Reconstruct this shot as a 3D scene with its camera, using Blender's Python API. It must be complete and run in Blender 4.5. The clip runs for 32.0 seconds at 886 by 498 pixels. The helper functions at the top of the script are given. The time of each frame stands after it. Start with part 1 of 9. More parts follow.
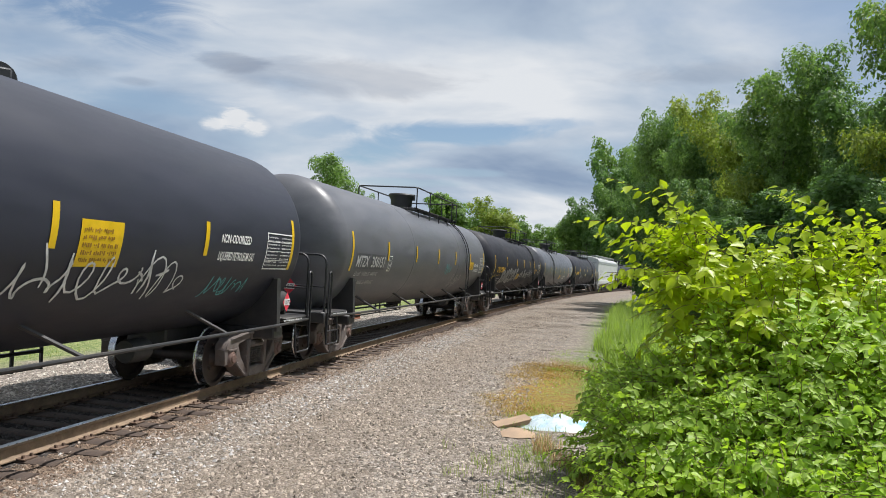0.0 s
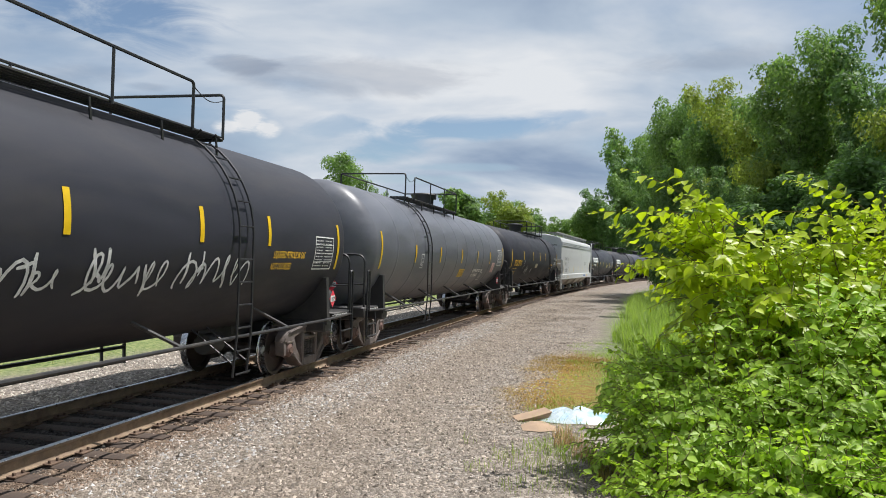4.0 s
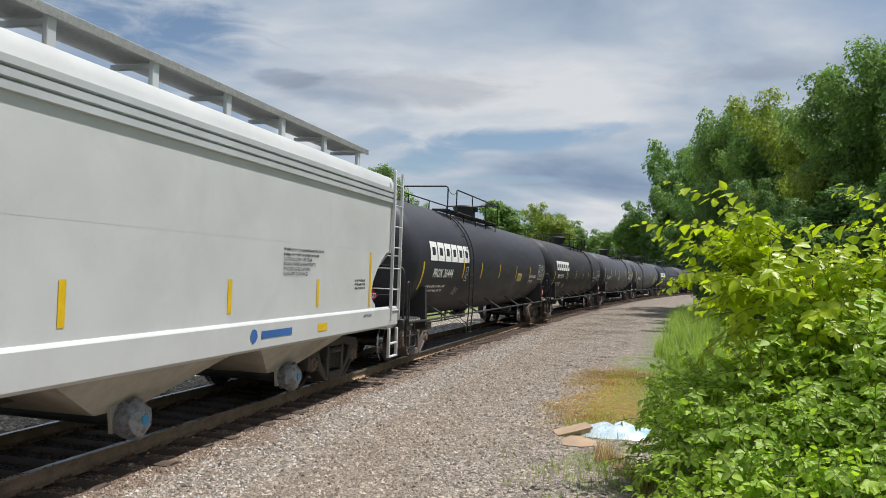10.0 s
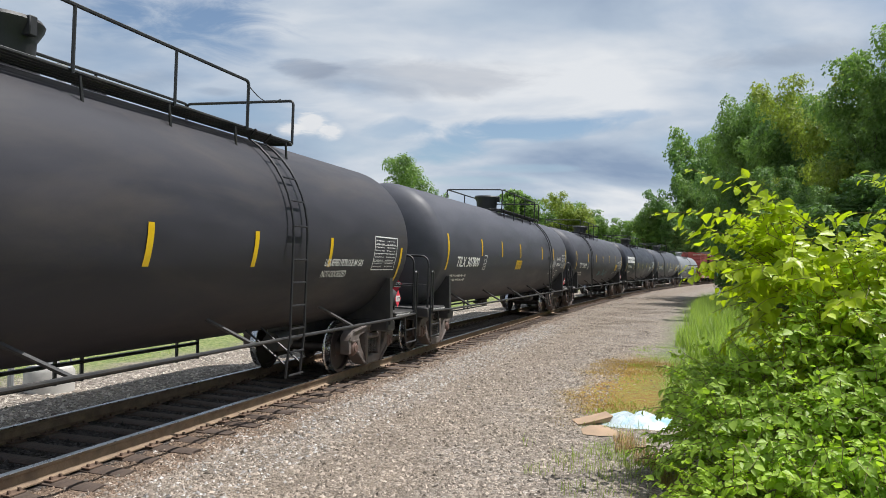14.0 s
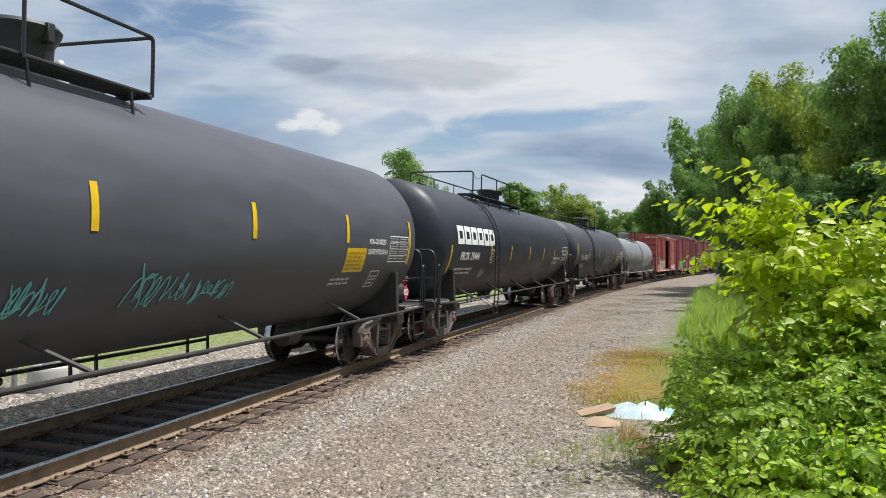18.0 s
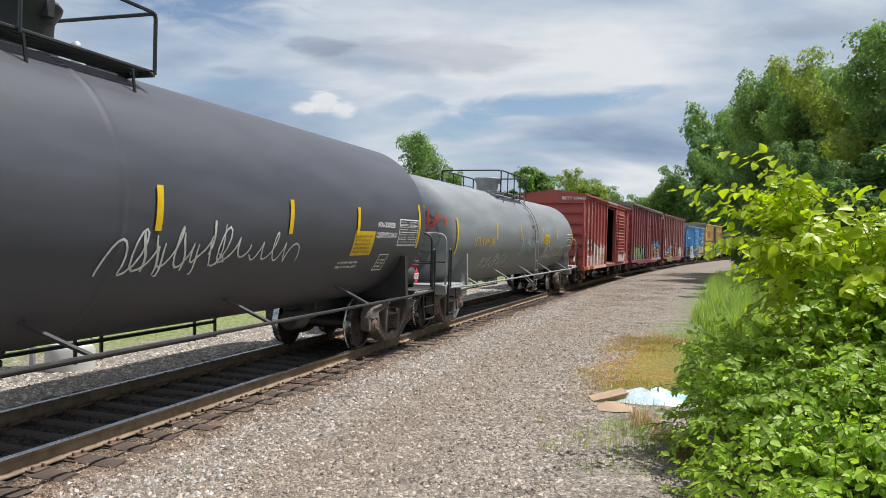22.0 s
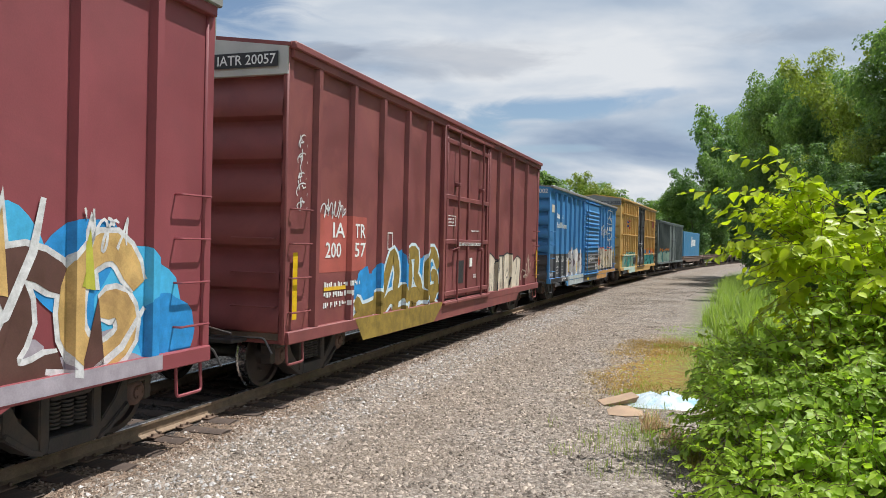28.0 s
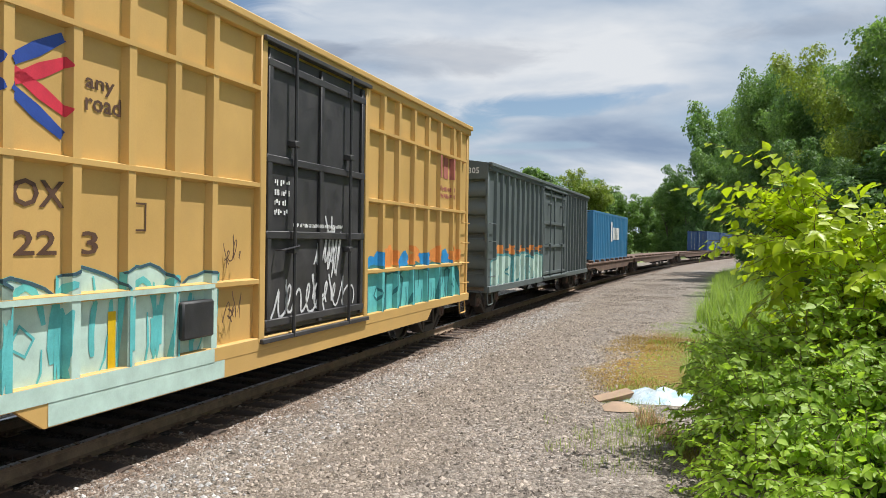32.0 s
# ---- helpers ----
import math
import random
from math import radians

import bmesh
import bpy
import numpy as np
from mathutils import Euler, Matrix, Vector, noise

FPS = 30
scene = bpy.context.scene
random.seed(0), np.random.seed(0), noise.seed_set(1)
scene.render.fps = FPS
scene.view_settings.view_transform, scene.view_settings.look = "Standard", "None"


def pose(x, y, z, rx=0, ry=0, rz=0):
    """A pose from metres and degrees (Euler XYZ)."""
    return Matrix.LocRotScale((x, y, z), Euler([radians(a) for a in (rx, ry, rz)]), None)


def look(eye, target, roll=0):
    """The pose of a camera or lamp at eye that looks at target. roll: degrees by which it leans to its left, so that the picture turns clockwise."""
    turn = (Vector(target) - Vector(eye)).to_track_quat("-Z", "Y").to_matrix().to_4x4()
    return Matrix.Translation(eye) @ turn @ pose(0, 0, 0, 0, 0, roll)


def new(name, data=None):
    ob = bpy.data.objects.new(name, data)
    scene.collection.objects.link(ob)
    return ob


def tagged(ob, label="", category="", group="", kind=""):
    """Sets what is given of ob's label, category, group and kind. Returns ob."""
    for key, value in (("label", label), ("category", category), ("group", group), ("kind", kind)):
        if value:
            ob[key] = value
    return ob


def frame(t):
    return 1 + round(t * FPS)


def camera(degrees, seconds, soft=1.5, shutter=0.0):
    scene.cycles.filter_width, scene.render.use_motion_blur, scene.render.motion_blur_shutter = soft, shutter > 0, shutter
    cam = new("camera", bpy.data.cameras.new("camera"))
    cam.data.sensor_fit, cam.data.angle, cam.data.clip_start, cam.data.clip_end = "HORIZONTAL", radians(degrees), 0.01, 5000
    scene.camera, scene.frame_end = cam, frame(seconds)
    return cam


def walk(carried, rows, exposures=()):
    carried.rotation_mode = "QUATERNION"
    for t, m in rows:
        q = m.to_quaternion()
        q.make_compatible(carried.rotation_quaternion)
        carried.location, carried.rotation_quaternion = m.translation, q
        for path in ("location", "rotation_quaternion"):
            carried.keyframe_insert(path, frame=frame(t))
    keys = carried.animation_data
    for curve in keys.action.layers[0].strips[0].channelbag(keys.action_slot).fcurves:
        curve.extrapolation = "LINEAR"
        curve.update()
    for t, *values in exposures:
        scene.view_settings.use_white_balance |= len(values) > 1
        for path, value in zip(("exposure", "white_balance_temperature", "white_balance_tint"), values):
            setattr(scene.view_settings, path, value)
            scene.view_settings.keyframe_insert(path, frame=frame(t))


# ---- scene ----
RAIL_Z = 0.2
EYE = (0.0, 0.0, 2.32)
AIM = [
    (0.0, -4.04, 1.24, 3.26), (0.5, -3.88, 1.42, 2.82), (1.0, -3.62, 1.45, 2.32), (1.5, -3.28, 1.29, 2.19),
    (2.0, -3.23, 1.13, 2.12), (2.5, -3.50, 0.97, 2.01), (3.0, -3.95, 0.92, 1.78), (3.5, -4.52, 0.90, 1.64),
    (5.5, -6.86, 0.57, 1.72), (6.0, -7.10, 0.40, 1.71), (6.5, -7.17, 0.40, 1.65), (7.0, -7.23, 0.59, 1.60),
    (7.5, -7.31, 0.96, 1.44), (8.0, -7.45, 1.29, 1.47), (8.5, -7.58, 1.52, 1.51), (9.0, -7.75, 1.67, 1.49),
    (9.5, -7.93, 1.71, 1.67), (10.0, -8.20, 1.67, 2.01), (10.5, -8.40, 1.69, 2.17), (11.0, -8.62, 1.68, 2.25),
    (11.5, -8.72, 1.51, 2.31), (12.0, -8.85, 1.30, 2.20), (12.5, -9.00, 1.09, 2.04), (13.0, -9.18, 0.90, 1.95),
    (13.5, -9.40, 0.83, 1.89), (14.0, -9.64, 0.83, 1.89), (14.5, -9.82, 0.82, 1.82), (16.5, -9.89, 0.61, 1.38),
    (17.0, -9.81, 0.54, 1.18), (17.5, -9.74, 0.45, 1.07), (18.0, -9.70, 0.36, 1.05), (18.5, -9.70, 0.21, 1.01),
    (19.0, -9.92, -0.01, 1.12), (19.5, -10.27, -0.29, 1.30), (20.0, -10.56, -0.60, 1.50), (20.5, -10.74, -0.76, 1.49),
    (21.0, -10.78, -0.85, 1.52), (21.5, -10.72, -0.87, 1.54), (22.0, -10.69, -0.87, 1.53), (22.5, -10.67, -0.89, 1.51),
    (23.0, -10.72, -0.92, 1.53), (23.5, -10.77, -0.88, 1.52), (24.0, -10.76, -0.80, 1.51), (24.5, -10.68, -0.63, 1.42),
    (25.0, -10.51, -0.44, 1.38), (25.5, -10.38, -0.19, 1.18), (27.5, -11.25, -0.42, 1.39), (28.0, -11.40, -0.59, 1.39),
    (28.5, -11.45, -0.73, 1.49), (29.0, -11.40, -0.81, 1.13), (29.5, -11.40, -0.97, 1.45), (30.0, -11.42, -0.98, 1.38),
    (30.5, -11.48, -0.94, 1.37), (31.0, -11.41, -0.90, 1.32), (31.5, -11.20, -0.83, 1.10), (32.0, -10.97, -0.74, 0.89),
]
cam = camera(60.14, 32.0, soft=0.8)
walk(cam, [(t, look(EYE, (math.sin(radians(a)) * math.cos(radians(p)), math.cos(radians(a)) * math.cos(radians(p)), EYE[2] + math.sin(radians(p))), r)) for t, a, p, r in AIM],
     exposures=[(0.0, 0.28), (8.2, 0.28), (9.2, 0.2), (10.0, 0.12), (10.8, 0.14), (12.5, 0.28), (32.0, 0.28)])

# ---- sky and sun ----
SUN = Vector((0.345, 0.20, 0.915)).normalized()
sun = new("sun", bpy.data.lights.new("sun", "SUN"))
sun.data.energy, sun.data.angle, sun.data.color = 4.9, radians(0.6), (1.0, 0.978, 0.95)
sun.matrix_world = look(SUN * 50, (0, 0, 0))
world = bpy.data.worlds.new("sky")
scene.world = world
world.use_nodes = True


def link(nt, a, b):
    nt.links.new(a, b)


def node(nt, kind, **kw):
    n = nt.nodes.new(kind)
    for k, v in kw.items():
        if k in n.inputs:
            n.inputs[k].default_value = v
    return n


def maths(nt, op, a, b=None):
    n = nt.nodes.new("ShaderNodeMath")
    n.operation = op
    for i, q in enumerate((a, b)):
        if q is None:
            continue
        if isinstance(q, (int, float)):
            n.inputs[i].default_value = q
        else:
            nt.links.new(q, n.inputs[i])
    return n.outputs[0]


def ramp(nt, fac, stops):
    n = nt.nodes.new("ShaderNodeValToRGB")
    while len(n.color_ramp.elements) < len(stops):
        n.color_ramp.elements.new(0.5)
    for e, (p, c) in zip(n.color_ramp.elements, stops):
        e.position = p
        e.color = (c, c, c, 1) if isinstance(c, (int, float)) else (*c, 1)
    nt.links.new(fac, n.inputs[0])
    return n.outputs[0]


def mixc(nt, fac, a, b, blend="MIX"):
    n = nt.nodes.new("ShaderNodeMixRGB")
    n.blend_type = blend
    for i, q in enumerate((fac, a, b)):
        if isinstance(q, (int, float)):
            n.inputs[i].default_value = q
        elif isinstance(q, tuple):
            n.inputs[i].default_value = (*q, 1)
        else:
            nt.links.new(q, n.inputs[i])
    return n.outputs[0]


def make_sky():
    nt = world.node_tree
    nt.nodes.clear()
    out = nt.nodes.new("ShaderNodeOutputWorld")
    sky = nt.nodes.new("ShaderNodeTexSky")
    sky.sky_type, sky.sun_disc = "NISHITA", False
    sky.sun_elevation = math.asin(SUN.z)
    sky.sun_rotation = math.atan2(SUN.x, SUN.y)
    sky.air_density, sky.dust_density, sky.ozone_density = 1.0, 0.6, 1.6
    clear = node(nt, "ShaderNodeBackground", Strength=0.085)
    link(nt, sky.outputs[0], clear.inputs[0])
    tc = nt.nodes.new("ShaderNodeTexCoord")
    sep = nt.nodes.new("ShaderNodeSeparateXYZ")
    link(nt, tc.outputs["Generated"], sep.inputs[0])
    z = maths(nt, "ADD", maths(nt, "MAXIMUM", sep.outputs[2], 0.0), 0.27)
    px, py = maths(nt, "DIVIDE", sep.outputs[0], z), maths(nt, "DIVIDE", sep.outputs[1], z)
    comb = nt.nodes.new("ShaderNodeCombineXYZ")
    link(nt, px, comb.inputs[0]), link(nt, py, comb.inputs[1])
    streak = nt.nodes.new("ShaderNodeMapping")
    streak.inputs["Rotation"].default_value = (0, 0, radians(-16))
    streak.inputs["Scale"].default_value = (0.68, 1.0, 1.0)
    streak.inputs["Location"].default_value = (2.3, 0.7, 0.0)
    link(nt, comb.outputs[0], streak.inputs[0])
    big = node(nt, "ShaderNodeTexNoise", Scale=1.25, Detail=6.0, Roughness=0.48, Distortion=0.35)
    fine = node(nt, "ShaderNodeTexNoise", Scale=3.4, Detail=7.0, Roughness=0.5, Distortion=0.2)
    link(nt, streak.outputs[0], big.inputs[0]), link(nt, streak.outputs[0], fine.inputs[0])
    both = maths(nt, "ADD", maths(nt, "MULTIPLY", big.outputs[0], 0.74), maths(nt, "MULTIPLY", fine.outputs[0], 0.26))
    cover = ramp(nt, both, [(0.34, 0.35), (0.47, 1.0)])
    az = maths(nt, "MULTIPLY", maths(nt, "ARCTAN2", sep.outputs[0], sep.outputs[1]), 57.2958)
    el = maths(nt, "MULTIPLY", maths(nt, "ARCSINE", sep.outputs[2]), 57.2958)
    ragged = node(nt, "ShaderNodeTexNoise", Scale=9.0, Detail=7.0, Roughness=0.6, Distortion=0.8)
    rag_map = nt.nodes.new("ShaderNodeMapping")
    rag_map.inputs["Scale"].default_value = (1.0, 1.0, 3.2)
    link(nt, tc.outputs["Generated"], rag_map.inputs[0]), link(nt, rag_map.outputs[0], ragged.inputs[0])

    curls = node(nt, "ShaderNodeTexNoise", Scale=42.0, Detail=8.0, Roughness=0.62, Distortion=0.4)
    link(nt, rag_map.outputs[0], curls.inputs[0])

    def oval(a, e, wa, we, tilt=0.0, rough=1.5, soft=(0.0, 1.3), tex=None):
        """A ragged oval of sky round an azimuth and elevation in degrees: 1 in its middle, 0 outside."""
        da = maths(nt, "SUBTRACT", az, a)
        u = maths(nt, "DIVIDE", da, wa)
        v = maths(nt, "DIVIDE", maths(nt, "SUBTRACT", maths(nt, "SUBTRACT", el, e), maths(nt, "MULTIPLY", da, tilt)), we)
        q = maths(nt, "ADD", maths(nt, "MULTIPLY", u, u), maths(nt, "MULTIPLY", v, v))
        q = maths(nt, "ADD", q, maths(nt, "MULTIPLY", maths(nt, "SUBTRACT", (tex or ragged).outputs[0], 0.5), rough * 2))
        n = nt.nodes.new("ShaderNodeMapRange")
        n.interpolation_type = "SMOOTHSTEP"
        n.inputs["From Min"].default_value, n.inputs["From Max"].default_value = soft
        n.inputs["To Min"].default_value, n.inputs["To Max"].default_value = 1.0, 0.0
        link(nt, q, n.inputs["Value"])
        return n.outputs[0]

    # clear gaps between the cloud sheets, out of which the blue shows
    for a, e, wa, we, tilt, k in ((-3.6, 9.9, 7.5, 1.0, 0.05, 1.0), (4.0, 10.9, 3.2, 0.5, 0.02, 0.6), (-9.8, 8.3, 4.0, 1.2, 0.05, 1.0), (-4.0, 7.0, 4.5, 0.35, 0.02, 0.55), (-7.5, 6.0, 5.0, 0.4, 0.03, 0.55), (-29.0, 16.0, 8.5, 2.8, -0.06, 1.0), (-24.0, 10.2, 7.0, 1.1, 0.04, 0.6), (-13.5, 9.6, 3.0, 0.9, 0.06, 0.6),
                                  (-50.0, 18.0, 12.0, 4.0, 0.0, 0.8), (40.0, 24.0, 16.0, 4.0, 0.0, 0.7), (120.0, 30.0, 25.0, 6.0, 0.0, 0.8), (-120.0, 25.0, 25.0, 6.0, 0.0, 0.8)):
        cover = maths(nt, "MULTIPLY", cover, maths(nt, "SUBTRACT", 1.0, maths(nt, "MULTIPLY", oval(a, e, wa, we, tilt), k)))
    tone = node(nt, "ShaderNodeTexNoise", Scale=1.7, Detail=6.0, Roughness=0.5, Distortion=0.3)
    move = nt.nodes.new("ShaderNodeMapping")
    move.inputs["Location"].default_value = (5.2, 3.1, 1.7)
    link(nt, streak.outputs[0], move.inputs[0]), link(nt, move.outputs[0], tone.inputs[0])
    grey = ramp(nt, tone.outputs[0], [(0.33, (0.27, 0.36, 0.51)), (0.47, (0.47, 0.56, 0.68)), (0.62, (0.79, 0.82, 0.86))])
    for a, e, wa, we, k in ((-20.3, 13.6, 2.6, 0.7, 0.5), (-31.0, 11.8, 3.0, 0.8, 0.4), (-26.5, 11.4, 1.6, 0.35, 0.4), (-12.0, 13.2, 9.0, 1.6, 0.35), (14.0, 14.5, 7.0, 1.0, 0.3)):
        grey = mixc(nt, maths(nt, "MULTIPLY", oval(a, e, wa, we, 0.03), k), grey, (0.24, 0.28, 0.37))
    # a few lumpy cumulus heads low over the horizon
    for a, e, wa, we in ((-19.8, 9.7, 1.35, 1.05), (-18.4, 9.2, 1.2, 0.7), (-21.2, 9.2, 1.1, 0.6)):
        puff = oval(a, e, wa, we, 0.02, 0.8, (0.2, 1.2), curls)
        grey = mixc(nt, maths(nt, "MULTIPLY", puff, 0.8), grey, (0.84, 0.85, 0.865))
        cover = maths(nt, "MAXIMUM", cover, puff)
    cloud = node(nt, "ShaderNodeBackground", Strength=0.79)
    link(nt, grey, cloud.inputs[0])
    mix = nt.nodes.new("ShaderNodeMixShader")
    link(nt, cover, mix.inputs[0]), link(nt, clear.outputs[0], mix.inputs[1]), link(nt, cloud.outputs[0], mix.inputs[2])
    link(nt, mix.outputs[0], out.inputs[0])


make_sky()

# ---- materials ----
MATS = {}


def mat(name, col, rough=0.6, metal=0.0, var=0.2, scale=3.0, bump=0.15, fine=60.0, stain=None, stain_amt=0.4, stain_scale=1.2, stretch=(1, 1, 1), spec=0.5, coord="Object", island=0.0):
    """Painted or worn surface: base colour varied at two scales, stains, roughness wear and fine relief."""
    if name in MATS:
        return MATS[name]
    m = bpy.data.materials.new(name)
    m.use_nodes = True
    nt = m.node_tree
    b = nt.nodes["Principled BSDF"]
    tc = nt.nodes.new("ShaderNodeTexCoord")
    mp = nt.nodes.new("ShaderNodeMapping")
    mp.inputs["Scale"].default_value = stretch
    link(nt, tc.outputs[coord], mp.inputs[0])
    n1 = node(nt, "ShaderNodeTexNoise", Scale=scale, Detail=5.0, Roughness=0.6)
    n2 = node(nt, "ShaderNodeTexNoise", Scale=fine, Detail=3.0, Roughness=0.6)
    link(nt, mp.outputs[0], n1.inputs[0]), link(nt, tc.outputs[coord], n2.inputs[0])
    lo, hi = tuple(c * (1 - var) for c in col), tuple(min(1, c * (1 + var)) for c in col)
    c = ramp(nt, n1.outputs[0], [(0.3, lo), (0.7, hi)])
    c = mixc(nt, 0.35 * var, c, ramp(nt, n2.outputs[0], [(0.3, 0.0), (0.7, 1.0)]), "OVERLAY")
    if stain:
        n3 = node(nt, "ShaderNodeTexNoise", Scale=stain_scale, Detail=8.0, Roughness=0.65, Distortion=0.6)
        link(nt, mp.outputs[0], n3.inputs[0])
        c = mixc(nt, maths(nt, "MULTIPLY", ramp(nt, n3.outputs[0], [(0.48, 0.0), (0.68, 1.0)]), stain_amt), c, stain)
    if island:
        g = nt.nodes.new("ShaderNodeNewGeometry")
        c = mixc(nt, island, c, ramp(nt, g.outputs["Random Per Island"], [(0.0, tuple(q * 0.35 for q in col)), (0.5, col), (1.0, tuple(min(1, q * 1.9) for q in col))]))
    link(nt, c, b.inputs["Base Color"])
    r = ramp(nt, n1.outputs[0], [(0.3, max(0.02, rough - 0.1)), (0.7, min(1, rough + 0.1))])
    link(nt, r, b.inputs["Roughness"])
    b.inputs["Metallic"].default_value = metal
    b.inputs["Specular IOR Level"].default_value = spec
    if bump:
        bp = node(nt, "ShaderNodeBump", Strength=bump, Distance=0.01)
        link(nt, n2.outputs[0], bp.inputs["Height"])
        link(nt, bp.outputs[0], b.inputs["Normal"])
    MATS[name] = m
    return m


def leaf_mat(name, dark, light, gloss=0.45, through_amt=0.35):
    if name in MATS:
        return MATS[name]
    m = bpy.data.materials.new(name)
    m.use_nodes = True
    nt = m.node_tree
    b = nt.nodes["Principled BSDF"]
    g = nt.nodes.new("ShaderNodeNewGeometry")
    c = ramp(nt, g.outputs["Random Per Island"], [(0.0, dark), (0.75, light), (1.0, tuple(min(1, q * 1.25) for q in light))])
    tc = nt.nodes.new("ShaderNodeTexCoord")
    n = node(nt, "ShaderNodeTexNoise", Scale=1.1, Detail=4.0)
    link(nt, tc.outputs["Object"], n.inputs[0])
    c = mixc(nt, 0.5, c, ramp(nt, n.outputs[0], [(0.3, tuple(q * 0.55 for q in light)), (0.7, light)]))
    link(nt, c, b.inputs["Base Color"])
    b.inputs["Roughness"].default_value = gloss
    tr = nt.nodes.new("ShaderNodeBsdfTranslucent")
    link(nt, mixc(nt, 1.0, c, (1.2, 1.3, 0.65), "MULTIPLY"), tr.inputs[0])
    mx = nt.nodes.new("ShaderNodeMixShader")
    mx.inputs[0].default_value = through_amt
    link(nt, b.outputs[0], mx.inputs[1]), link(nt, tr.outputs[0], mx.inputs[2])
    link(nt, mx.outputs[0], nt.nodes["Material Output"].inputs[0])
    MATS[name] = m
    return m


# ---- track line ----
LATERAL, TURN0, BEND = 6.647, 0.11203, 0.0015178
CENTRE = Vector((-LATERAL + math.cos(TURN0) / BEND, -math.sin(TURN0) / BEND, 0))


def track(s, off=0.0, z=0.0):
    """A point s metres along the track, off metres towards the gravel road, z above the rail heads; and the heading."""
    th = TURN0 + BEND * s
    r = 1 / BEND - off
    return Vector((CENTRE.x - r * math.cos(th), CENTRE.y + r * math.sin(th), z + RAIL_Z)), th


def lateral(x, y):
    return 1 / BEND - math.hypot(x - CENTRE.x, y - CENTRE.y)


# ---- mesh tools ----
class Shape:
    def __init__(self):
        self.v, self.f = [], []

    def add(self, verts, faces, m=None):
        k = len(self.v)
        self.v += [tuple(m @ Vector(p)) for p in verts] if m else [tuple(p) for p in verts]
        self.f += [tuple(i + k for i in q) for q in faces]
        return self

    def box(self, x0, x1, y0, y1, z0, z1, m=None):
        return self.add([(x, y, z) for z in (z0, z1) for y in (y0, y1) for x in (x0, x1)],
                        [(0, 2, 3, 1), (4, 5, 7, 6), (0, 1, 5, 4), (2, 6, 7, 3), (0, 4, 6, 2), (1, 3, 7, 5)], m)

    def cbox(self, x0, x1, y0, y1, z0, z1, c=0.015, m=None):
        """A box with chamfered edges."""
        c = min(c, (x1 - x0) / 2.2, (y1 - y0) / 2.2, (z1 - z0) / 2.2)
        v, idx = [], {}
        for ix, (xo, xi) in enumerate(((x0, x0 + c), (x1, x1 - c))):
            for iy, (yo, yi) in enumerate(((y0, y0 + c), (y1, y1 - c))):
                for iz, (zo, zi) in enumerate(((z0, z0 + c), (z1, z1 - c))):
                    for a, p in enumerate(((xo, yi, zi), (xi, yo, zi), (xi, yi, zo))):
                        idx[ix, iy, iz, a] = len(v)
                        v.append(p)
        f = []
        for s in (0, 1):
            f.append([idx[s, a, b, 0] for a, b in ((0, 0), (1, 0), (1, 1), (0, 1))][::1 if s else -1])
            f.append([idx[a, s, b, 1] for a, b in ((0, 0), (1, 0), (1, 1), (0, 1))][::-1 if s else 1])
            f.append([idx[a, b, s, 2] for a, b in ((0, 0), (1, 0), (1, 1), (0, 1))][::1 if s else -1])
        for i in (0, 1):
            for j in (0, 1):
                o = 1 if i == j else -1
                f.append([idx[i, j, 0, 0], idx[i, j, 1, 0], idx[i, j, 1, 1], idx[i, j, 0, 1]][::-o])
                f.append([idx[i, 0, j, 0], idx[i, 1, j, 0], idx[i, 1, j, 2], idx[i, 0, j, 2]][::o])
                f.append([idx[0, i, j, 1], idx[1, i, j, 1], idx[1, i, j, 2], idx[0, i, j, 2]][::-o])
                for k in (0, 1):
                    q = [idx[i, j, k, 0], idx[i, j, k, 1], idx[i, j, k, 2]]
                    f.append(q if (i + j + k) % 2 else q[::-1])
        return self.add(v, f, m)

    def prism(self, poly, axis, a, b, m=None):
        """A polygon drawn in the two other axes (y,z / x,z / x,y), drawn out along the axis from a to b."""
        put = {"x": lambda p, t: (t, p[0], p[1]), "y": lambda p, t: (p[0], t, p[1]), "z": lambda p, t: (p[0], p[1], t)}[axis]
        n = len(poly)
        area = sum(poly[i][0] * poly[(i + 1) % n][1] - poly[(i + 1) % n][0] * poly[i][1] for i in range(n))
        if (area < 0) != (axis == "y"):
            poly = poly[::-1]
        v = [put(p, t) for t in (a, b) for p in poly]
        f = [tuple(range(n))[::-1], tuple(range(n, 2 * n))] + [(i, (i + 1) % n, n + (i + 1) % n, n + i) for i in range(n)]
        return self.add(v, f, m)

    def tube(self, pts, r, n=6, m=None):
        pts = [Vector(p) for p in pts]
        v, f = [], []
        side = None
        for i, p in enumerate(pts):
            d = (pts[min(i + 1, len(pts) - 1)] - pts[max(i - 1, 0)]).normalized()
            if side is None:
                side = d.orthogonal().normalized()
            side = (side - d * side.dot(d)).normalized()
            up = d.cross(side)
            rr = r[i] if isinstance(r, (list, tuple)) else r
            v += [tuple(p + (side * math.cos(2 * math.pi * k / n) + up * math.sin(2 * math.pi * k / n)) * rr) for k in range(n)]
        for i in range(len(pts) - 1):
            f += [(i * n + k, i * n + (k + 1) % n, (i + 1) * n + (k + 1) % n, (i + 1) * n + k) for k in range(n)]
        f += [tuple(range(n))[::-1], tuple(range((len(pts) - 1) * n, len(pts) * n))]
        return self.add(v, f, m)

